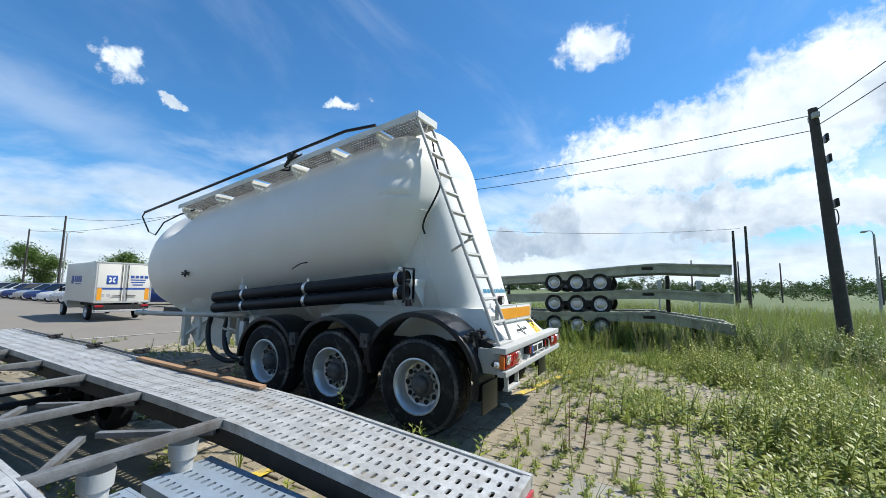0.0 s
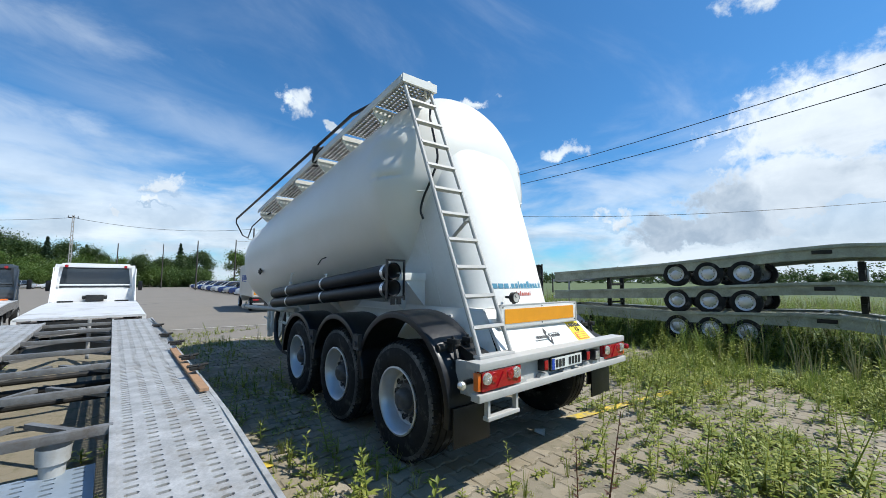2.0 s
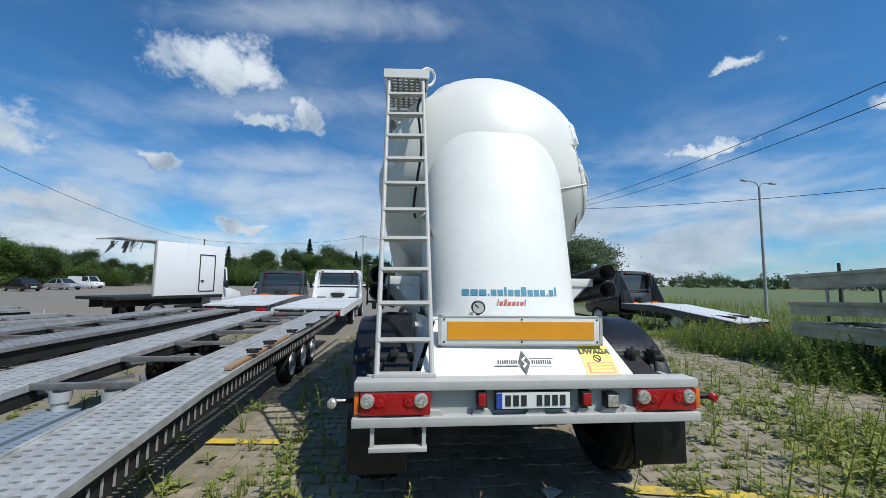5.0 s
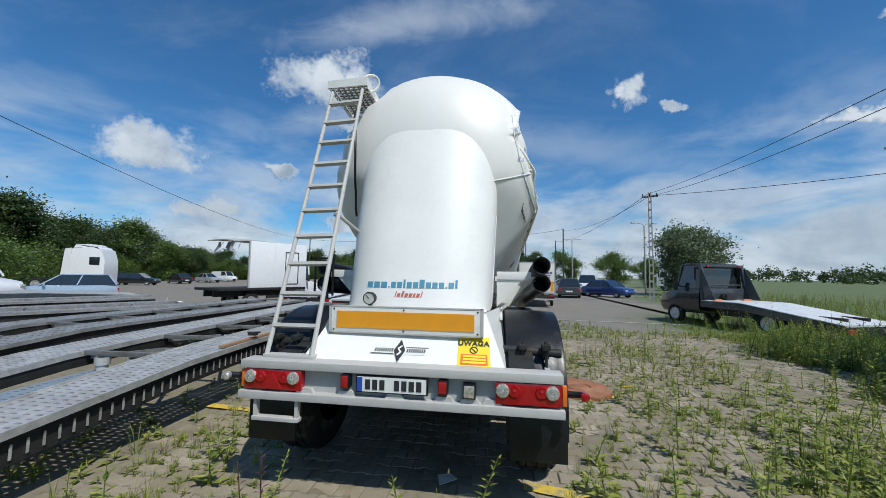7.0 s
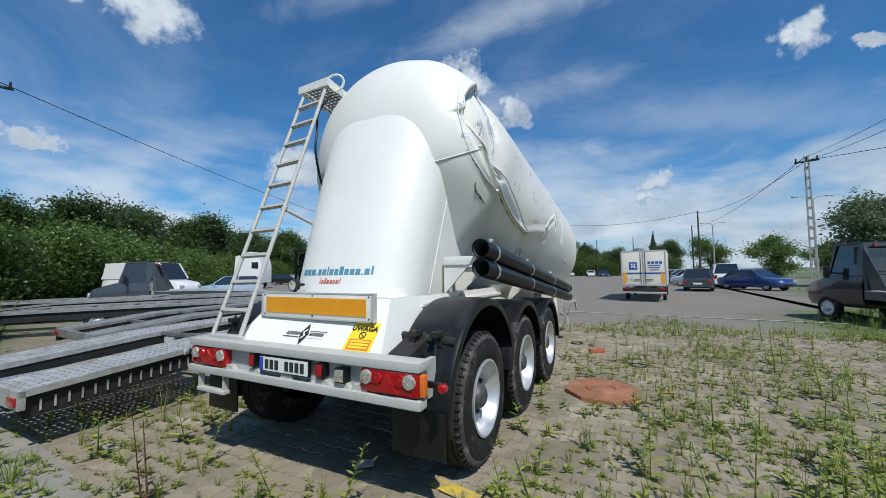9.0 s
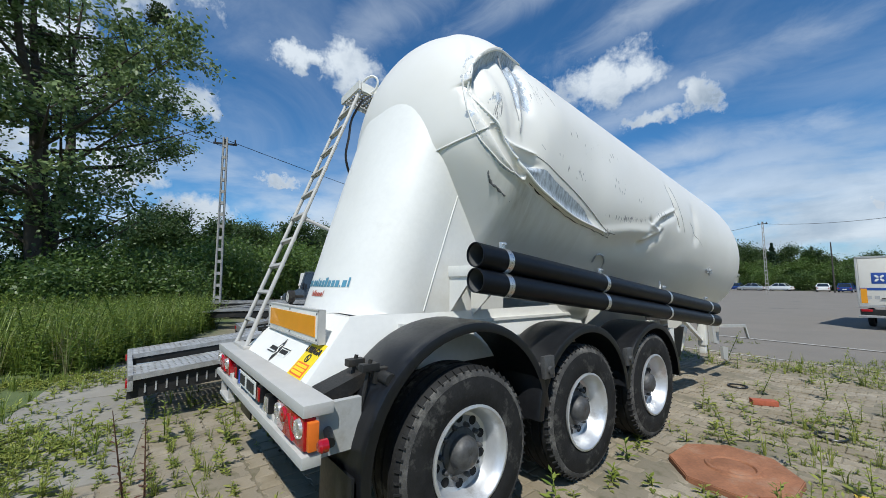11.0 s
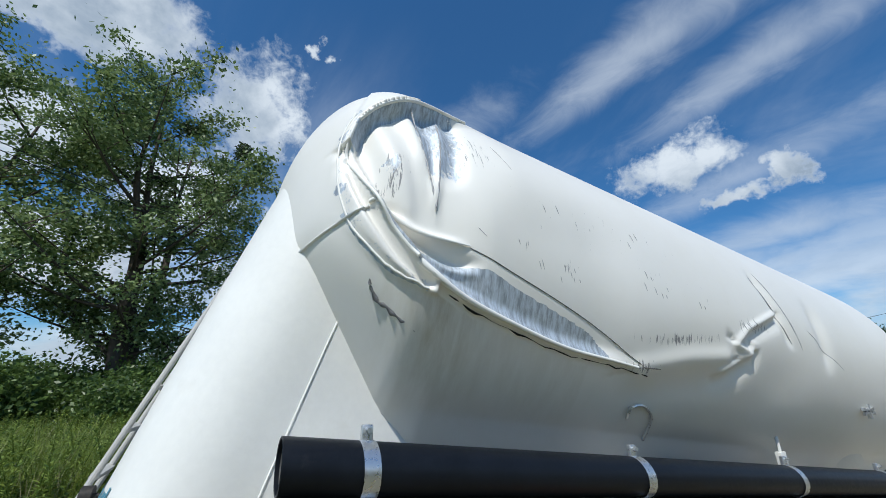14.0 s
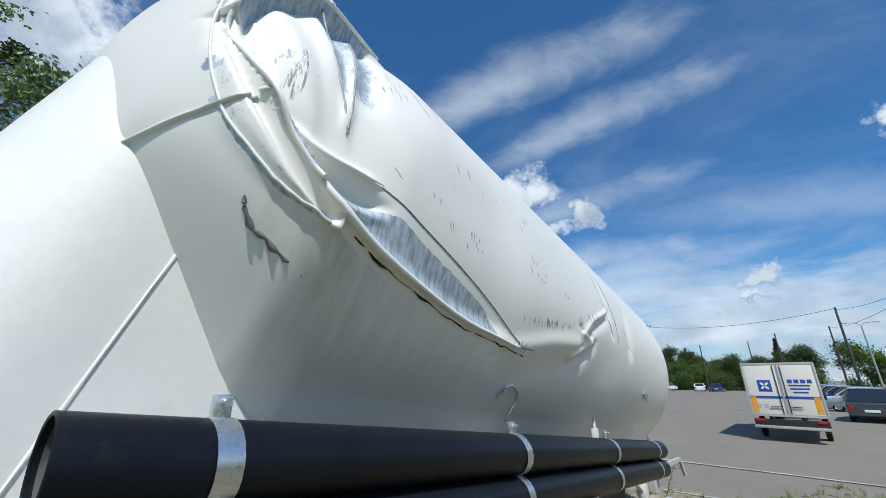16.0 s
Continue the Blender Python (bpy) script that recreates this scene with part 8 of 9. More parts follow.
# the wood along the left and the far end of the yard
for k in range(22):
    y = 16 + k * 3.9
    x = -74 + 0.12 * y + random.uniform(-3, 3)
    s = (1.0 if k < 7 else 0.86 if k < 11 else 0.66 if k < 15 else 0.46)
    again(wood[k % 3], x, y, random.uniform(0.85, 1.15) * s)
    again(wood[(k + 1) % 3], x + 6 + random.uniform(-1, 1), y + 2, random.uniform(0.6, 0.8) * s)
for k in range(40):
    x = -64 + k * 1.9
    again(wood[(k * 2) % 3], x, 108 + random.uniform(-5, 8), random.uniform(0.5, 0.85) * (0.8 if x > -5 else 1))
for k in range(16):
    again(wood[k % 3], -50 + random.uniform(-6, 6) - 0.4 * k, -2 + k * 1.6 + random.uniform(-2, 2), random.uniform(0.55, 0.85))
for x, y, s in ((19, 62, 0.62), (27, 70, 0.55), (15.5, 84, 0.7)):
    again(wood[2], x, y, s)
# hedges and trees far over the field, too many to count
def far_trees(count, start, step, near, far, high, leaves, size):
    spots = []
    for k in range(count):
        a = radians(start + k * step + random.uniform(-0.5, 0.5))
        d, h = random.uniform(near, far), random.uniform(*high)
        heads = rng.normal(size=(9, 3)) * np.array((0.30, 0.30, 0.20)) * h + np.array((d * math.sin(a), d * math.cos(a), 0.52 * h))
        p = heads[rng.integers(0, 9, leaves)] + rng.normal(size=(leaves, 3)) * 0.12 * h
        p[:, 2] = np.maximum(p[:, 2], 0.2)
        spots.append(p)
    line = new("far_tree_line", leaf_mesh("far_tree_line", np.concatenate(spots), size, M["leaf_wood"]))
    return tagged(line, "dark green trees and hedges along the far field edge", "trees", kind="stuff")


far_trees(150, 38, 0.75, 290, 380, (4, 9), 300, 0.6)
far_trees(150, 22, 0.8, 390, 470, (8, 14), 300, 0.9)
far_trees(14, 92, 1.6, 85, 110, (2, 4), 500, 0.18)

shrub = bush("shrub", "dense green shrub in the hedge", pose(-17.5, -6.5, 0), 2.3, 3.4, "leaf_hedge", 0.10, 15000, "hedge shrubs")
shrub2 = bush("shrub", "bright green shrub in the hedge", pose(-25, 3.5, 0), 2.4, 4.0, "leaf_bush", 0.10, 14000, "hedge shrubs")
for x, y, s in ((-17.0, -9.5, 1.0), (-17.8, -3.6, 0.95), (-18.5, -1.2, 1.0), (-17.5, -12.5, 1.1), (-21, -8, 1.25), (-21, -1.5, 1.2), (-22, 1.2, 1.15), (-14.5, -14, 1.0), (-24, -6, 1.3)):
    again(shrub, x, y, s * 0.84)
for x, y, s in ((-28, 6.5, 1.2), (-31, 9, 1.3), (-27, 1, 1.1), (-34, 12, 1.35), (-37, 16, 1.3), (-40, 20, 1.2), (-44, 24, 1.3), (-48, 29, 1.2), (-33, 4, 1.5), (-38, 8, 1.6), (-43, 13, 1.6)):
    again(shrub2, x, y, s * 0.9)
# shrubs that close the foot of the far wood
for k in range(24):
    again(shrub if k % 3 else shrub2, -62 + k * 3.1 + random.uniform(-1, 1), 103 + random.uniform(-2, 2), random.uniform(0.9, 1.5))
for k in range(16):
    again(shrub2 if k % 3 else shrub, -62 + 0.1 * k + random.uniform(-2, 2), 20 + k * 4.2, random.uniform(0.9, 1.3))


# ---- weeds and grass ----
def weed_template(seed, high, leaves, size, top=False):
    """Corner offsets of the leaves of one upright weed, about its foot."""
    r = np.random.default_rng(seed)
    out = []
    lean = r.normal(size=2) * 0.12
    for k in range(leaves):
        t = (k + 0.6) / leaves
        z = high * t
        a = k * 2.4 + r.normal() * 0.3
        s = size * (1.15 - 0.75 * t) * r.uniform(0.75, 1.2)
        foot = np.array((lean[0] * z, lean[1] * z, z * 0.96))
        d = np.array((math.cos(a), math.sin(a), 0.55 - 0.5 * (1 - t)))
        side = np.array((-math.sin(a), math.cos(a), 0.0))
        tip = foot + d * s
        mid = foot + d * s * 0.5 + np.array((0, 0, 0.06 * s))
        out.append([foot, mid - side * s * 0.20, tip, mid + side * s * 0.20])
    w = 0.006 + 0.003 * high
    end = np.array((lean[0] * high, lean[1] * high, high))
    out.append([np.array((-w, 0, 0.0)), np.array((w, 0, 0.0)), end + (w * 0.3, 0, 0), end - (w * 0.3, 0, 0)])
    out.append([np.array((0, -w, 0.0)), np.array((0, w, 0.0)), end + (0, w * 0.3, 0), end - (0, w * 0.3, 0)])
    return np.array(out)


def tuft_template(seed, blades, high, width, bend):
    r = np.random.default_rng(seed)
    out = []
    for k in range(blades):
        a = r.uniform(0, 2 * math.pi)
        d = np.array((math.cos(a), math.sin(a), 0))
        side = np.array((-math.sin(a), math.cos(a), 0))
        foot = d * r.uniform(0, 0.04)
        h = high * r.uniform(0.55, 1.1)
        b = bend * r.uniform(0.2, 1.0) * h
        mid = foot + d * b * 0.35 + np.array((0, 0, h * 0.6))
        tip = foot + d * b + np.array((0, 0, h))
        out.append([foot - side * width, foot + side * width, mid + side * width * 0.7, mid - side * width * 0.7])
        out.append([mid - side * width * 0.7, mid + side * width * 0.7, tip + side * width * 0.1, tip - side * width * 0.1])
    return np.array(out)


def scatter(name, templates, places, scale_lo, scale_hi, mat, label, category):
    """One object of kind stuff: many plants, each one of the templates, turned and sized at random."""
    vs = []
    n = len(places)
    which = rng.integers(0, len(templates), n)
    for i, t in enumerate(templates):
        p = places[which == i]
        if not len(p):
            continue
        a = rng.uniform(0, 2 * math.pi, len(p))
        s = rng.uniform(scale_lo, scale_hi, len(p))
        ca, sa = np.cos(a) * s, np.sin(a) * s
        q = t.reshape(-1, 3)
        x = p[:, 0, None] + ca[:, None] * q[None, :, 0] - sa[:, None] * q[None, :, 1]
        y = p[:, 1, None] + sa[:, None] * q[None, :, 0] + ca[:, None] * q[None, :, 1]
        z = (p[:, 2, None] if p.shape[1] > 2 else 0) + s[:, None] * q[None, :, 2] - 0.012
        vs.append(np.stack([x, y, z], -1).reshape(-1, 3))
    v = np.concatenate(vs)
    me = bpy.data.meshes.new(name)
    k = len(v) // 4
    me.vertices.add(len(v))
    me.vertices.foreach_set("co", v.astype(np.float32).ravel())
    me.loops.add(4 * k)
    me.loops.foreach_set("vertex_index", np.arange(4 * k, dtype=np.int32))
    me.polygons.add(k)
    me.polygons.foreach_set("loop_start", np.arange(0, 4 * k, 4, dtype=np.int32))
    me.materials.append(mat)
    me.update()
    return tagged(new(name, me), label, category, kind="stuff")


def patchy(x, y):
    return 0.5 + 0.25 * np.sin(x * 1.7 + 0.8 * np.sin(y * 1.1)) + 0.25 * np.sin(y * 2.1 + 1.3 * np.sin(x * 0.9) + 1.0)


def places_in(x0, x1, y0, y1, count, density):
    x, y = rng.uniform(x0, x1, count), rng.uniform(y0, y1, count)
    keep = rng.random(count) < density(x, y)
    x, y = x[keep], y[keep]
    return np.stack([x, y], 1)


def clear_of(x, y):
    """0 where wheels, the bare yard or the way of the walk keep plants down."""
    under = (np.abs(x) < 1.15) & (y > 0.15) & (y < 8)
    under |= (np.abs(x + 3.66) < 1.15) & (y > 3.0)
    under |= ((x - 1.9) ** 2 + (y - 3.35) ** 2 < 0.55 ** 2)
    return ~under


def near_density(x, y):
    m = np.clip((meadow_edge(x, y) - 0.30) * 2.2, 0, 1)
    fore = blend(x, 1.0, 3.2) * blend(y, 4.5, 0.5)
    fore = np.maximum(fore * 0.42, 0.9 * blend(y, -0.3, -1.6))
    d = (0.05 + 0.95 * np.maximum(m, fore)) * np.clip(patchy(x, y) * 2.0 - 0.45, 0.04, 1.0)
    return d * clear_of(x, y)


weeds = [weed_template(k, h, n, s) for k, (h, n, s) in enumerate(((0.30, 17, 0.095), (0.42, 24, 0.10), (0.22, 13, 0.09), (0.55, 30, 0.095), (0.16, 10, 0.08)))]
low = [weed_template(20 + k, 0.09, 9, 0.10) for k in range(4)]
tufts = [tuft_template(40 + k, 14, 0.34, 0.0045, 0.7) for k in range(4)]
tall = [tuft_template(60 + k, 10, 0.85, 0.0055, 0.45) for k in range(4)]
scatter("low_weeds", low, places_in(-6, 10, -5, 10, 66000, near_density), 0.5, 1.3, M["weed"], "low green weeds between the pavers", "weeds")
scatter("leafy_weeds", weeds, places_in(-2, 12, -6, 10, 27000, lambda x, y: near_density(x, y) * np.clip(patchy(y, x) * 1.8 - 0.4, 0, 1)), 0.5, 1.25, M["weed"], "upright leafy weeds on the overgrown pavers", "weeds")
scatter("grass_tufts", tufts, places_in(-6, 12, -6, 10, 14000, lambda x, y: near_density(x, y) * (0.25 + 0.75 * np.clip((meadow_edge(x, y) - 0.3) * 2.2, 0, 1))), 0.35, 1.0, M["grass"], "yellow-green grass tufts on the overgrown pavers", "grass")


def joint_places():
    """Plants that follow the paver joints on the open yard."""
    x, y = rng.uniform(-2.4, 7.5, 11000), rng.uniform(-2.4, 12, 11000)
    y = -3.2 + np.round((y + 3.2) / 0.165) * 0.165 + 0.0825 + rng.normal(size=len(y)) * 0.014
    keep = (patchy(x * 0.8 + 2, y * 0.7) > 0.50) & clear_of(x, y)
    return np.stack([x[keep], y[keep]], 1)


scatter("joint_weeds", low + tufts[:1], joint_places(), 0.25, 0.7, M["weed"], "small weeds growing in the paver joints", "weeds")
scatter("single_weeds", weeds, places_in(-2.5, 6.0, -2.4, 9, 320, lambda x, y: 0.5 * clear_of(x, y)), 0.45, 1.0, M["weed"], "single weeds on the pavers", "weeds")


def meadow_density(x, y):
    return np.clip((meadow_edge(x, y) - 0.5) * 3, 0, 1) * np.clip(0.35 + patchy(x * 0.5, y * 0.5), 0, 1)


scatter("meadow_grass", tall, places_in(5.5, 30, -14, 40, 15000, lambda x, y: meadow_density(x, y) * np.where(y > 3, 0.22, 1.0) * np.where((x < 10.5) & (y > -7), 0.25, 1.0) * np.exp(-np.hypot(x - 5, y) / 30)), 0.5, 1.15, M["grass"], "long meadow grass beside the yard", "grass")
scatter("meadow_weeds", [t * 1.7 for t in weeds], places_in(5.0, 32, -16, 40, 15000, lambda x, y: meadow_density(x, y) * np.where(y > 3, 0.3, 1.0) * np.where((x < 8) & (y > -3), 0.55, 1.0) * np.exp(-np.hypot(x - 5, y) / 24)), 0.5, 1.05, M["weed"], "leafy weeds in the meadow", "weeds")
scatter("stack_weeds", [t * 1.5 for t in weeds], places_in(5.6, 10.5, -6, 8, 5200, lambda x, y: blend(x, 5.6, 7.0) * np.clip(patchy(x, y) * 1.8 - 0.2, 0.1, 1)), 0.5, 1.1, M["nettle"], "bushy leafy weeds round the stacked trailers", "weeds")
scatter("meadow_turf", tufts, places_in(4, 26, 2, 34, 16000, lambda x, y: meadow_density(x, y) * np.exp(-np.hypot(x - 5, y) / 26)), 0.4, 0.95, M["grass"], "short yellow-green turf beside the yard", "grass")
scatter("hedge_grass", tall, places_in(-19, -6.8, -12, 1.6, 6000, lambda x, y: np.clip((meadow_edge(x, y) - 0.5) * 3, 0, 1)), 0.7, 1.35, M["grass"], "tall grass in front of the hedge", "grass")
scatter("hedge_weeds", [t * 1.7 for t in weeds], places_in(-19, -6.0, -12, 1.6, 15000, lambda x, y: np.clip((meadow_edge(x, y) - 0.45) * 3, 0, 1) * np.clip(patchy(x * 0.7, y * 0.7) * 1.6, 0.25, 1)), 0.6, 1.45, M["nettle"], "leafy weeds in front of the hedge", "weeds")
scatter("seed_grass", [t * 1.15 for t in tall], places_in(-19, 28, -14, 30, 9000, lambda x, y: np.where((y > 3) & (x > 0), 0.1, 0.4) * np.clip((meadow_edge(x, y) - 0.7) * 3, 0, 1)), 0.7, 1.2, M["grass_dry"], "seeding grass heads in the meadow", "grass")


# plants that stand alone near the walk
def single_plant(name, label, at, high, leaves, size, mat, seed):
    t = weed_template(seed, high, leaves, size)
    me = raw(name, t.reshape(-1, 3).tolist(), np.arange(len(t) * 4).reshape(-1, 4).tolist(), M[mat])
    return tagged(new(name, me), label, "plant", "single tall weeds")


for i, (x, y, h, n, s, mat) in enumerate(((-1.75, 0.55, 0.42, 22, 0.12, "weed"), (-1.50, 0.15, 0.30, 16, 0.14, "weed"), (-1.62, 1.55, 0.62, 26, 0.10, "weed"), (-1.95, 1.25, 0.35, 16, 0.12, "weed"), (-0.72, -0.52, 0.58, 26, 0.07, "dock"), (-0.54, -0.63, 0.74, 34, 0.07, "dock"),
                                          (2.15, -0.35, 0.62, 22, 0.14, "weed"), (1.55, 0.45, 0.36, 16, 0.12, "weed"), (1.6, 1.05, 0.30, 14, 0.12, "weed"), (2.9, 0.8, 0.66, 24, 0.12, "weed"), (2.4, 1.3, 0.55, 22, 0.12, "weed"), (-1.9, -0.35, 0.42, 18, 0.13, "weed"), (1.25, 2.9, 0.20, 12, 0.12, "grass"), (1.3, 1.75, 0.25, 14, 0.13, "grass"))):
    o = single_plant("tall_weed" if mat != "dock" else "dock_plant", "single leafy green weed standing on the pavers" if mat == "weed" else "brown seeding dock plant on the pavers" if mat == "dock" else "pale green grass clump beside a tyre", None, h, n, s, mat, 100 + i)
    o.matrix_basis = pose(x, y, -0.012, 0, 0, 40 * i)


# ---- poles, lamps and wires ----
def lattice_pole(at, high, label, kind="concrete_post", group="poles", width=0.26):
    c = thing("utility_pole", label, "pole", at, group)
    bm = B()
    for sx in (-1, 1):
        a, b = Vector((sx * width / 2, 0, -0.1)), Vector((sx * width * 0.28, 0, high))
        beam(bm, a, b, 0.07, 0.14, (0, 1, 0))
    n = int(high / 0.55)
    for k in range(n):
        z = 0.3 + k * 0.55
        w = width / 2 * (1 - 0.44 * z / high)
        box(bm, -w, w, -0.06, 0.06, z, z + 0.14)
    part("post", bm, M[kind], c, "", 30)
    bm = B()
    box(bm, -0.5, 0.5, -0.04, 0.04, high - 0.35, high - 0.27)
    for x in (-0.42, 0.42, 0):
        rod(bm, (x, 0, high - 0.27), (x, 0, high - 0.08), 0.035, 8)
    part("cross_arm", bm, M["dark_steel"], c)
    return c


def round_pole(at, high, r, label, mat="wood_post", lamp=0, group="poles"):
    c = thing("street_lamp" if lamp else "utility_pole", label, "lamp post" if lamp else "pole", at, group)
    bm = B()
    tube(bm, [(0, 0, -0.1), (0, 0, high * 0.5), (0, 0, high)], [r, r * 0.85, r * 0.65], 12)
    part("post", bm, M[mat], c, "", 50)
    for k in range(lamp):
        sx = 1 if k == 0 else -1
        bm = B()
        tube(bm, smooth_line([(0, 0, high - 0.1), (sx * 0.25, 0, high + 0.25), (sx * 0.9, 0, high + 0.36), (sx * 1.15, 0, high + 0.37)], 4), 0.035, 8)
        part("arm", bm, M[mat], c, "", 50)
        bm = B()
        box(bm, min(sx * 1.05, sx * 1.6), max(sx * 1.05, sx * 1.6), -0.12, 0.12, high + 0.30, high + 0.42, 0.04)
        part("lamp_head", bm, M["bumper_grey"], c)
    return c


big = round_pole(pose(9.48, -5.78, 0, -2.1, 0.65, 0), 6.95, 0.165, "dark tarred wooden pole with a lamp and cables")
bm = B()
box(bm, -0.22, 0.22, -0.08, 0.08, 6.62, 6.78, 0.02)
part("lamp_head", bm, M["bumper_grey"], big, "small grey lamp head")
bm = B()
for z, w in ((4.0, 0.34), (5.3, 0.26), (5.9, 0.26)):
    box(bm, -w / 2, w / 2, -0.22, -0.16, z, z + 0.22, 0.01)
ring = [Vector((0.15 + 0.17 * math.cos(k * math.pi / 10), -0.2, 3.75 + 0.22 * math.sin(k * math.pi / 10))) for k in range(21)]
tube(bm, ring, 0.015, 6)
part("cable_loop", bm, M["black_plastic"], big)
lattice_pole(pose(-17.1, 2.2, 0, 0, 0, 70), 8.5, "grey concrete lattice pole at the hedge")
lattice_pole(pose(11.0, 25.0, 0, 0, 0, -20), 7.65, "grey concrete lattice pole at the field's edge")
lattice_pole(pose(-8.5, 62, 0, 0, 0, 10), 9.5, "grey concrete lattice pole on the yard")
round_pole(pose(33.5, -7.9, 0), 6.9, 0.13, "thin dark wooden pole in the field")
round_pole(pose(33.0, -7.0, 0), 6.5, 0.13, "thin dark wooden pole in the field")
round_pole(pose(31.5, -14.4, 0), 5.6, 0.09, "grey street lamp in the meadow", "concrete_post", 1, "street lamps")
round_pole(pose(17.0, 43.0, 0, 0, 0, 15), 7.6, 0.10, "grey double-armed street lamp", "concrete_post", 2, "street lamps")
round_pole(pose(18.6, 16.3, 0, 0, 0, 10) @ Matrix.Scale(0.8, 4), 9.0, 0.10, "grey double-armed street lamp", "concrete_post", 2, "street lamps")
round_pole(pose(12.5, 62.0, 0, 0, 0, 15), 7.6, 0.10, "grey double-armed street lamp", "concrete_post", 2, "street lamps")
for x, y, h in ((9.5, 52, 8.5), (11, 70, 8.5), (2.5, 95, 9.0), (-4.5, 85, 8), (26, 18.5, 3.2), (20, 40, 3.6), (5.5, 70, 8.0), (-33, 60, 8), (-20, 88, 8.5), (60, -6, 6), (64, -12, 6), (70, -18, 6), (74, -30, 7), (45, 30, 2.5)):
    round_pole(pose(x, y, 0), h, 0.12, "thin dark pole in the distance")
for x, y in ((15.5, -1.5), (16.2, -3.1)):
    c = thing("measuring_post", "thin post with a small grey box in the field", "post", pose(x, y, 0), "measuring posts")
    bm = B()
    rod(bm, (0, 0, -0.05), (0, 0, 1.7), 0.035, 8)
    part("post", bm, M["bumper_grey"], c)
    bm = B()
    box(bm, -0.14, 0.14, -0.1, 0.1, 1.7, 2.1, 0.02)
    part("meter_box", bm, M["bumper_grey"], c)


def wire(a, b, sag, label="thin dark overhead wire between poles", r=0.012):
    a, b = Vector(a), Vector(b)
    bm = B()
    tube(bm, [a.lerp(b, k / 24) - Vector((0, 0, sag * 4 * (k / 24) * (1 - k / 24))) for k in range(25)], r, 5)
    solo("overhead_wire", bm, M["black_plastic"], label, "wire", None, "overhead wires")


wire((10.9, 25.0, 7.55), (9.53, -5.55, 6.75), 0.7)
wire((11.1, 25.0, 7.4), (9.53, -5.56, 6.3), 0.8)
wire((9.53, -5.55, 6.85), (-6.2, -9.0, 8.3), 0.4)
wire((9.53, -5.56, 6.4), (-5.8, -9.0, 8.2), 0.5)
wire((-6.2, -9.0, 8.3), (-17.2, 2.2, 8.42), 0.5)
wire((-5.8, -9.0, 8.2), (-17.0, 2.2, 8.0), 0.6)
lattice_pole(pose(-6.0, -9.0, 0, 0, 0, 40), 8.5, "grey concrete lattice pole in the tall grass")
wire((-17.1, 2.2, 8.4), (-33, 60, 7.8), 1.3, r=0.015)
wire((10.9, 25.0, 7.55), (11, 70, 8.3), 0.9, r=0.018)
wire((11.1, 25.0, 7.45), (9.5, 52, 8.3), 0.7, r=0.015)
wire((-8.5, 62, 9.2), (-33, 60, 7.8), 0.9, r=0.02)
wire((-8.5, 62, 9.2), (9.5, 52, 8.4), 0.8, r=0.02)
wire((33.2, -7.5, 6.7), (11.0, 25.0, 7.4), 1.1, r=0.015)

# ---- small things on the ground ----
bm = B()
pts = [(0.46 * math.cos(k * math.pi / 4 + 0.2), 0.52 * math.sin(k * math.pi / 4 + 0.2)) for k in range(8)]
prism(bm, pts, "z", -0.02, 0.045)
bmesh.ops.bevel(bm, geom=[e for e in bm.edges], offset=0.008, segments=2, affect="EDGES")
lid = solo("manhole_cover", bm, M["rust"], "rusty eight-sided iron manhole slab on the pavers", "manhole cover", pose(1.92, 3.34, 0, 0, 0, 8))
bm = B()
lathe(bm, [(0.045, 0.20), (0.06, 0.19), (0.06, 0.165), (0.047, 0.155)], "z", 36)
part("cover_ring", bm, M["rust"], lid)
bm = B()
lathe(bm, [(0.046, 0.15), (0.052, 0.14), (0.050, 0.0005)], "z", 30)
part("round_lid", bm, M["rust"], lid)
bm = B()
box(bm, -0.14, 0.14, -0.06, 0.06, 0.0, 0.065, 0.008)
solo("loose_brick", bm, M["brick"], "single loose red brick lying on the yard", "brick", pose(1.66, 5.82, 0, 0, 0, 32))
for x, y, turn in ((2.35, 5.0, 20), (1.2, 6.6, 70)):
    bm = B()
    tube(bm, [Vector((0.12 * math.cos(k * math.pi / 9), 0.12 * math.sin(k * math.pi / 9), 0.012)) for k in range(19)], 0.012, 6)
    solo("rubber_ring", bm, M["black_plastic"], "thin black ring lying on the yard", "ring", pose(x, y, 0, 0, 0, turn), "black rings")
bm = B()
prism(bm, [(0, 0), (0.16, 0.02), (0.14, 0.13), (0.02, 0.11)], "z", 0.0, 0.006)
for v in bm.verts:
    v.co.z += 0.02 * math.sin(v.co.x * 40)
solo("paper_scrap", bm, M["paper"], "crumpled pale paper scrap behind the trailer", "paper", pose(0.28, 0.45, 0.004, 3, -4, 25))
for x, y, a in ((2.6, 3.6, 10), (2.3, 3.0, 60)):
    bm = B()
    beam(bm, (0, 0, 0.01), (0.16, 0.02, 0.012), 0.03, 0.012)
    solo("yellow_offcut", bm, M["yellow_line"], "small yellow plastic offcut on the pavers", "scrap", pose(x, y, 0, 0, 0, a), "scraps")
# concrete strip behind the transporter
bm = B()
for k in range(5):
    box(bm, -9.0 + k * 1.5, -7.53 + k * 1.5, -2.2, -0.8, -0.06, 0.008, 0.01)
solo("concrete_strip", bm, M["slab"], "worn pale concrete strip at the yard's edge", "pavement", pose(0.4, 0.0, 0, 0, 0, -6), kind="structure")


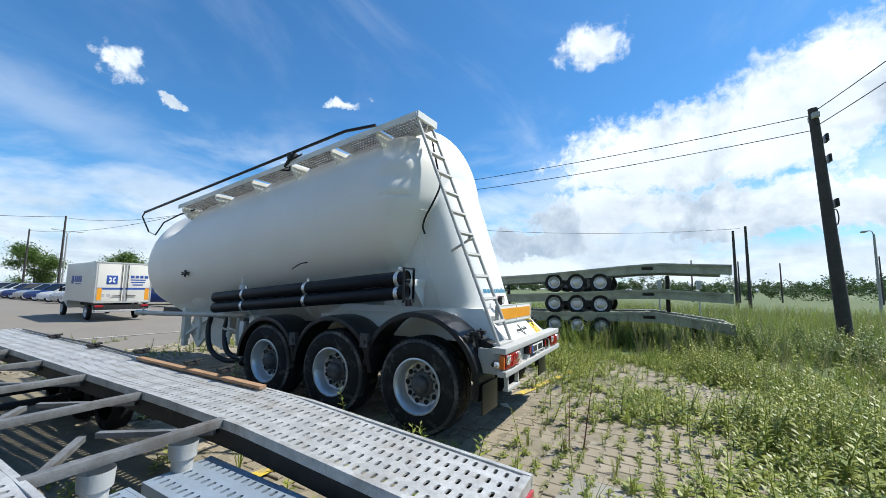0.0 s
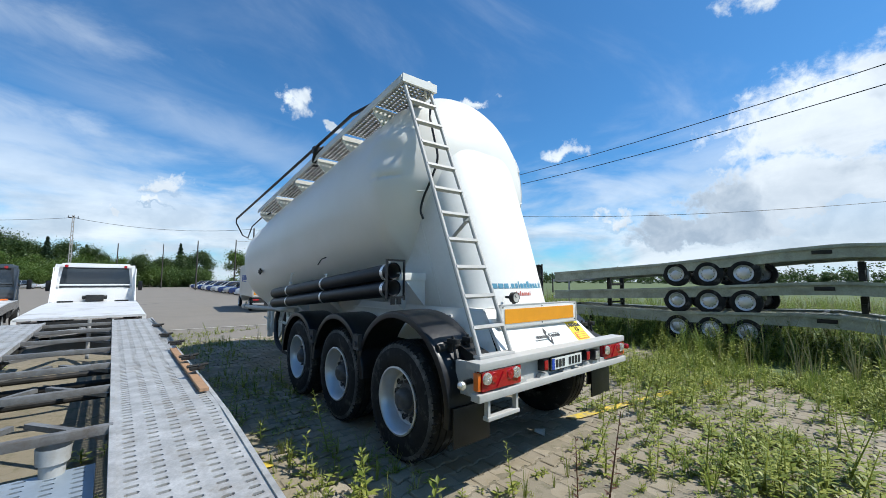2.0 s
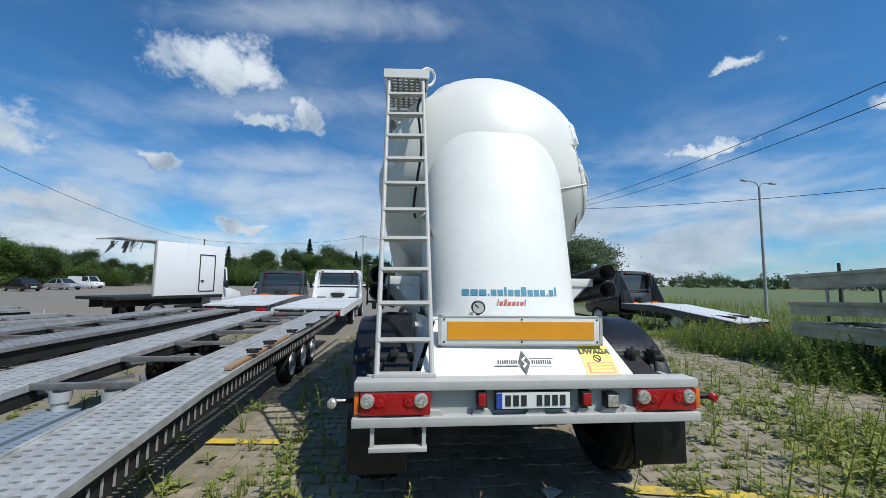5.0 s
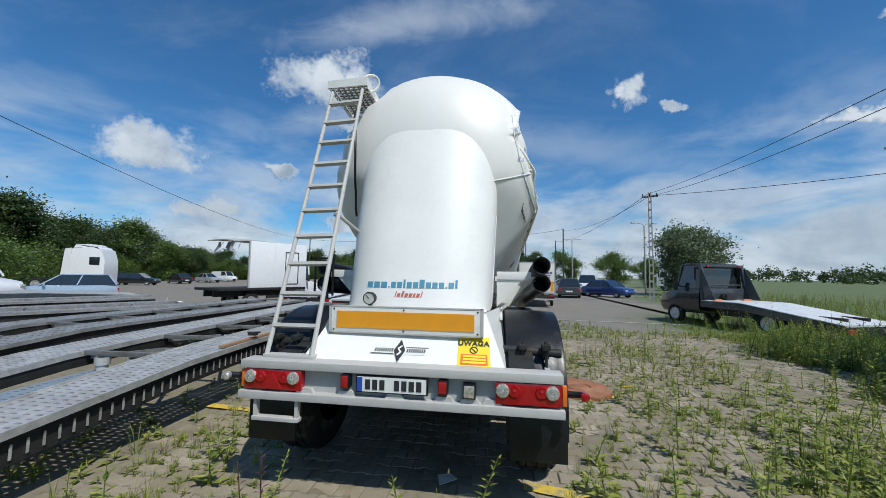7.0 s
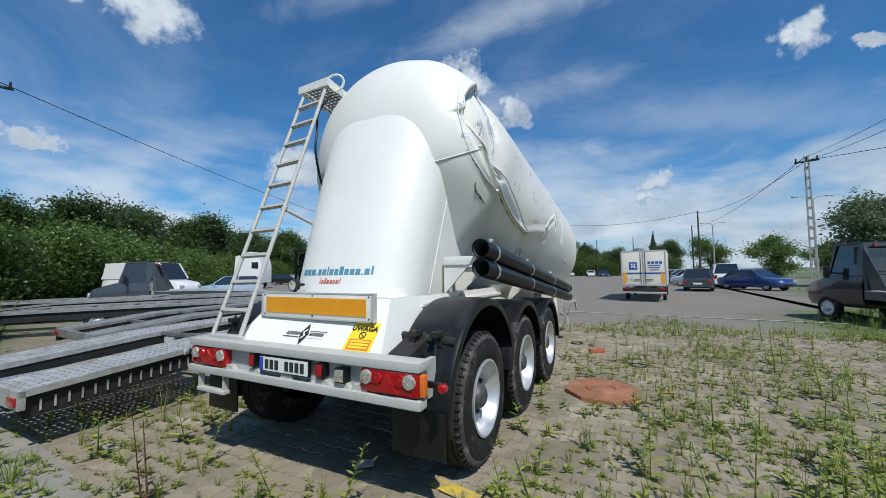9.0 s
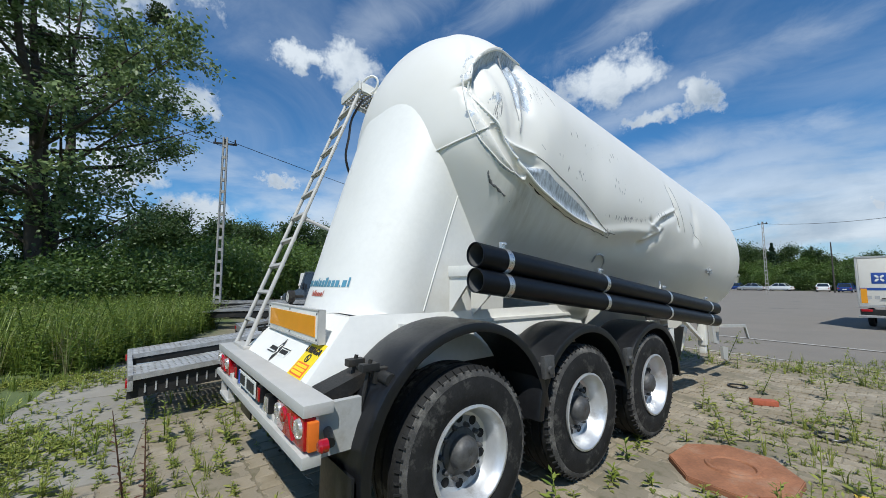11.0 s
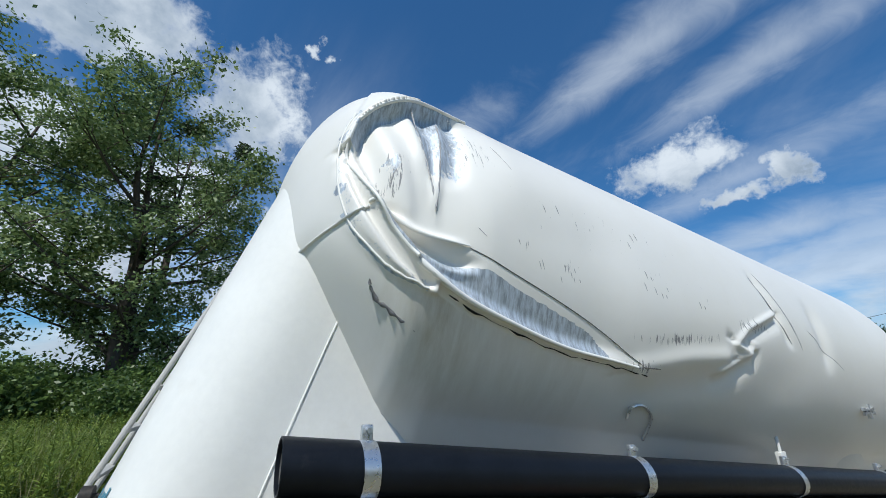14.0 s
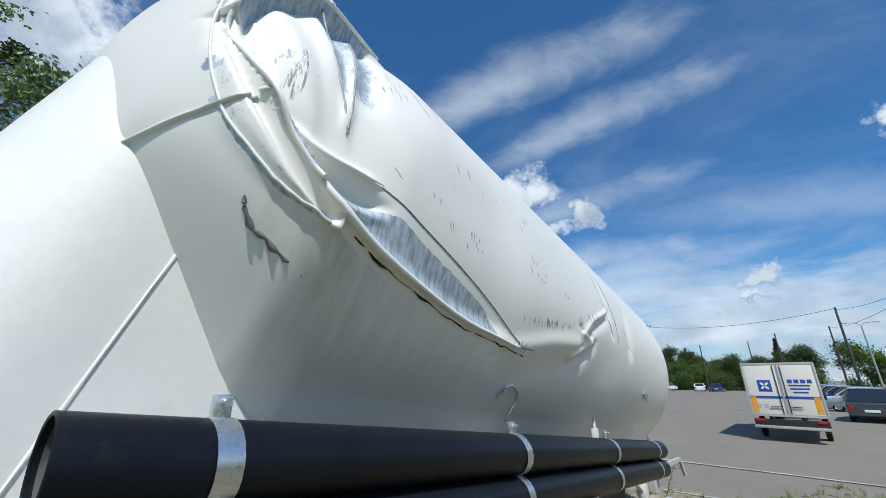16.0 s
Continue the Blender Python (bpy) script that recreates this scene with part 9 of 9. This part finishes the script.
# ---- painted lines ----
def painted(name, x0, y0, x1, y1, width, mat, label):
    bm = B()
    a, b = Vector((x0, y0, 0)), Vector((x1, y1, 0))
    d = (b - a).normalized()
    s = Vector((-d.y, d.x, 0)) * width / 2
    n = max(2, int((b - a).length / 0.25))
    rows = []
    for k in range(n + 1):
        p = a.lerp(b, k / n)
        w = 1 + 0.12 * math.sin(k * 2.7) + random.uniform(-0.08, 0.08)
        rows.append([bm.verts.new(p + s * w + Vector((0, 0, 0.009))), bm.verts.new(p - s * w + Vector((0, 0, 0.009)))])
    for p, q in zip(rows, rows[1:]):
        bm.faces.new((p[0], p[1], q[1], q[0]))
    bmesh.ops.recalc_face_normals(bm, faces=bm.faces)
    solo(name, bm, M[mat], label, "road marking", kind="structure")


painted("yellow_line", -2.85, 1.72, -2.1, 1.66, 0.12, "yellow_line", "worn yellow bay line on the pavers")
painted("yellow_line", 0.95, 0.56, 4.6, -0.10, 0.12, "yellow_line", "worn yellow bay line on the pavers")
painted("white_line", -2.0, 13.2, 9.0, 12.2, 0.10, "white_line", "faded white line across the yard")
painted("white_line", -2.4, 10.0, 4.0, 9.6, 0.06, "white_line", "faded white line across the yard")


# ---- pavers ----
def paver_mesh(name, mat):
    """A zigzag-sided concrete paver, 20 by 16 cm, with worn upper edges."""
    out = [(-0.097, -0.078), (-0.045, -0.078), (-0.025, -0.058), (0.025, -0.058), (0.045, -0.078), (0.097, -0.078), (0.097, 0.078), (0.045, 0.078), (0.025, 0.058), (-0.025, 0.058), (-0.045, 0.078), (-0.097, 0.078)]
    top = [(x * 0.93, y * 0.91) for x, y in out]
    v = [(x, y, -0.05) for x, y in out] + [(x, y, -0.006) for x, y in out] + [(x, y, 0.0) for x, y in top]
    f = [tuple(range(24, 36))]
    for r in (0, 12):
        f += [(r + i, r + (i + 1) % 12, r + 12 + (i + 1) % 12, r + 12 + i) for i in range(12)]
    return v, f, raw(name, v, f, mat)


pv, pf, paver = paver_mesh("paver", M["paver"])
pave = thing("paver_field", "worn sandy concrete pavers with sunken joints", "pavement", None, kind="structure")
near_spots, far_spots = [], []
for j in range(int(13.5 / 0.165)):
    y = -3.2 + j * 0.165
    for i in range(int(10.4 / 0.205)):
        x = -2.55 + i * 0.205 + (0.1 if j % 2 else 0.0)
        if float(meadow_edge(np.array(x), np.array(y))) > 0.80 or ((x - 1.92) ** 2 + (y - 3.34) ** 2 < 0.45 ** 2):
            continue
        near = (x - 0.8) ** 2 * 0.6 + (y + 0.75) ** 2
        (near_spots if near < 3.0 and len(near_spots) < 300 else far_spots).append((x, y))
bm_rng = random.Random(4)
for x, y in near_spots:
    shared("paver", paver, pave, pose(x, y, -0.002 + bm_rng.uniform(-0.006, 0.004), bm_rng.uniform(-1.6, 1.6), bm_rng.uniform(-1.6, 1.6), bm_rng.uniform(-2, 2)))
base = np.array(pv)
fv, ff = [], []
for k, (x, y) in enumerate(far_spots):
    q = base.copy()
    q[:, 2] += bm_rng.uniform(-0.008, 0.003) + q[:, 0] * bm_rng.uniform(-0.03, 0.03) + q[:, 1] * bm_rng.uniform(-0.03, 0.03)
    q[:, 0] += x
    q[:, 1] += y
    fv.append(q)
    ff += [tuple(i + k * len(pv) for i in f) for f in pf]
run = new("paver_run", raw("paver_run", np.concatenate(fv).tolist(), ff, M["paver_far"]))
run.parent = pave
tagged(run, "worn concrete pavers", "", kind="stuff")
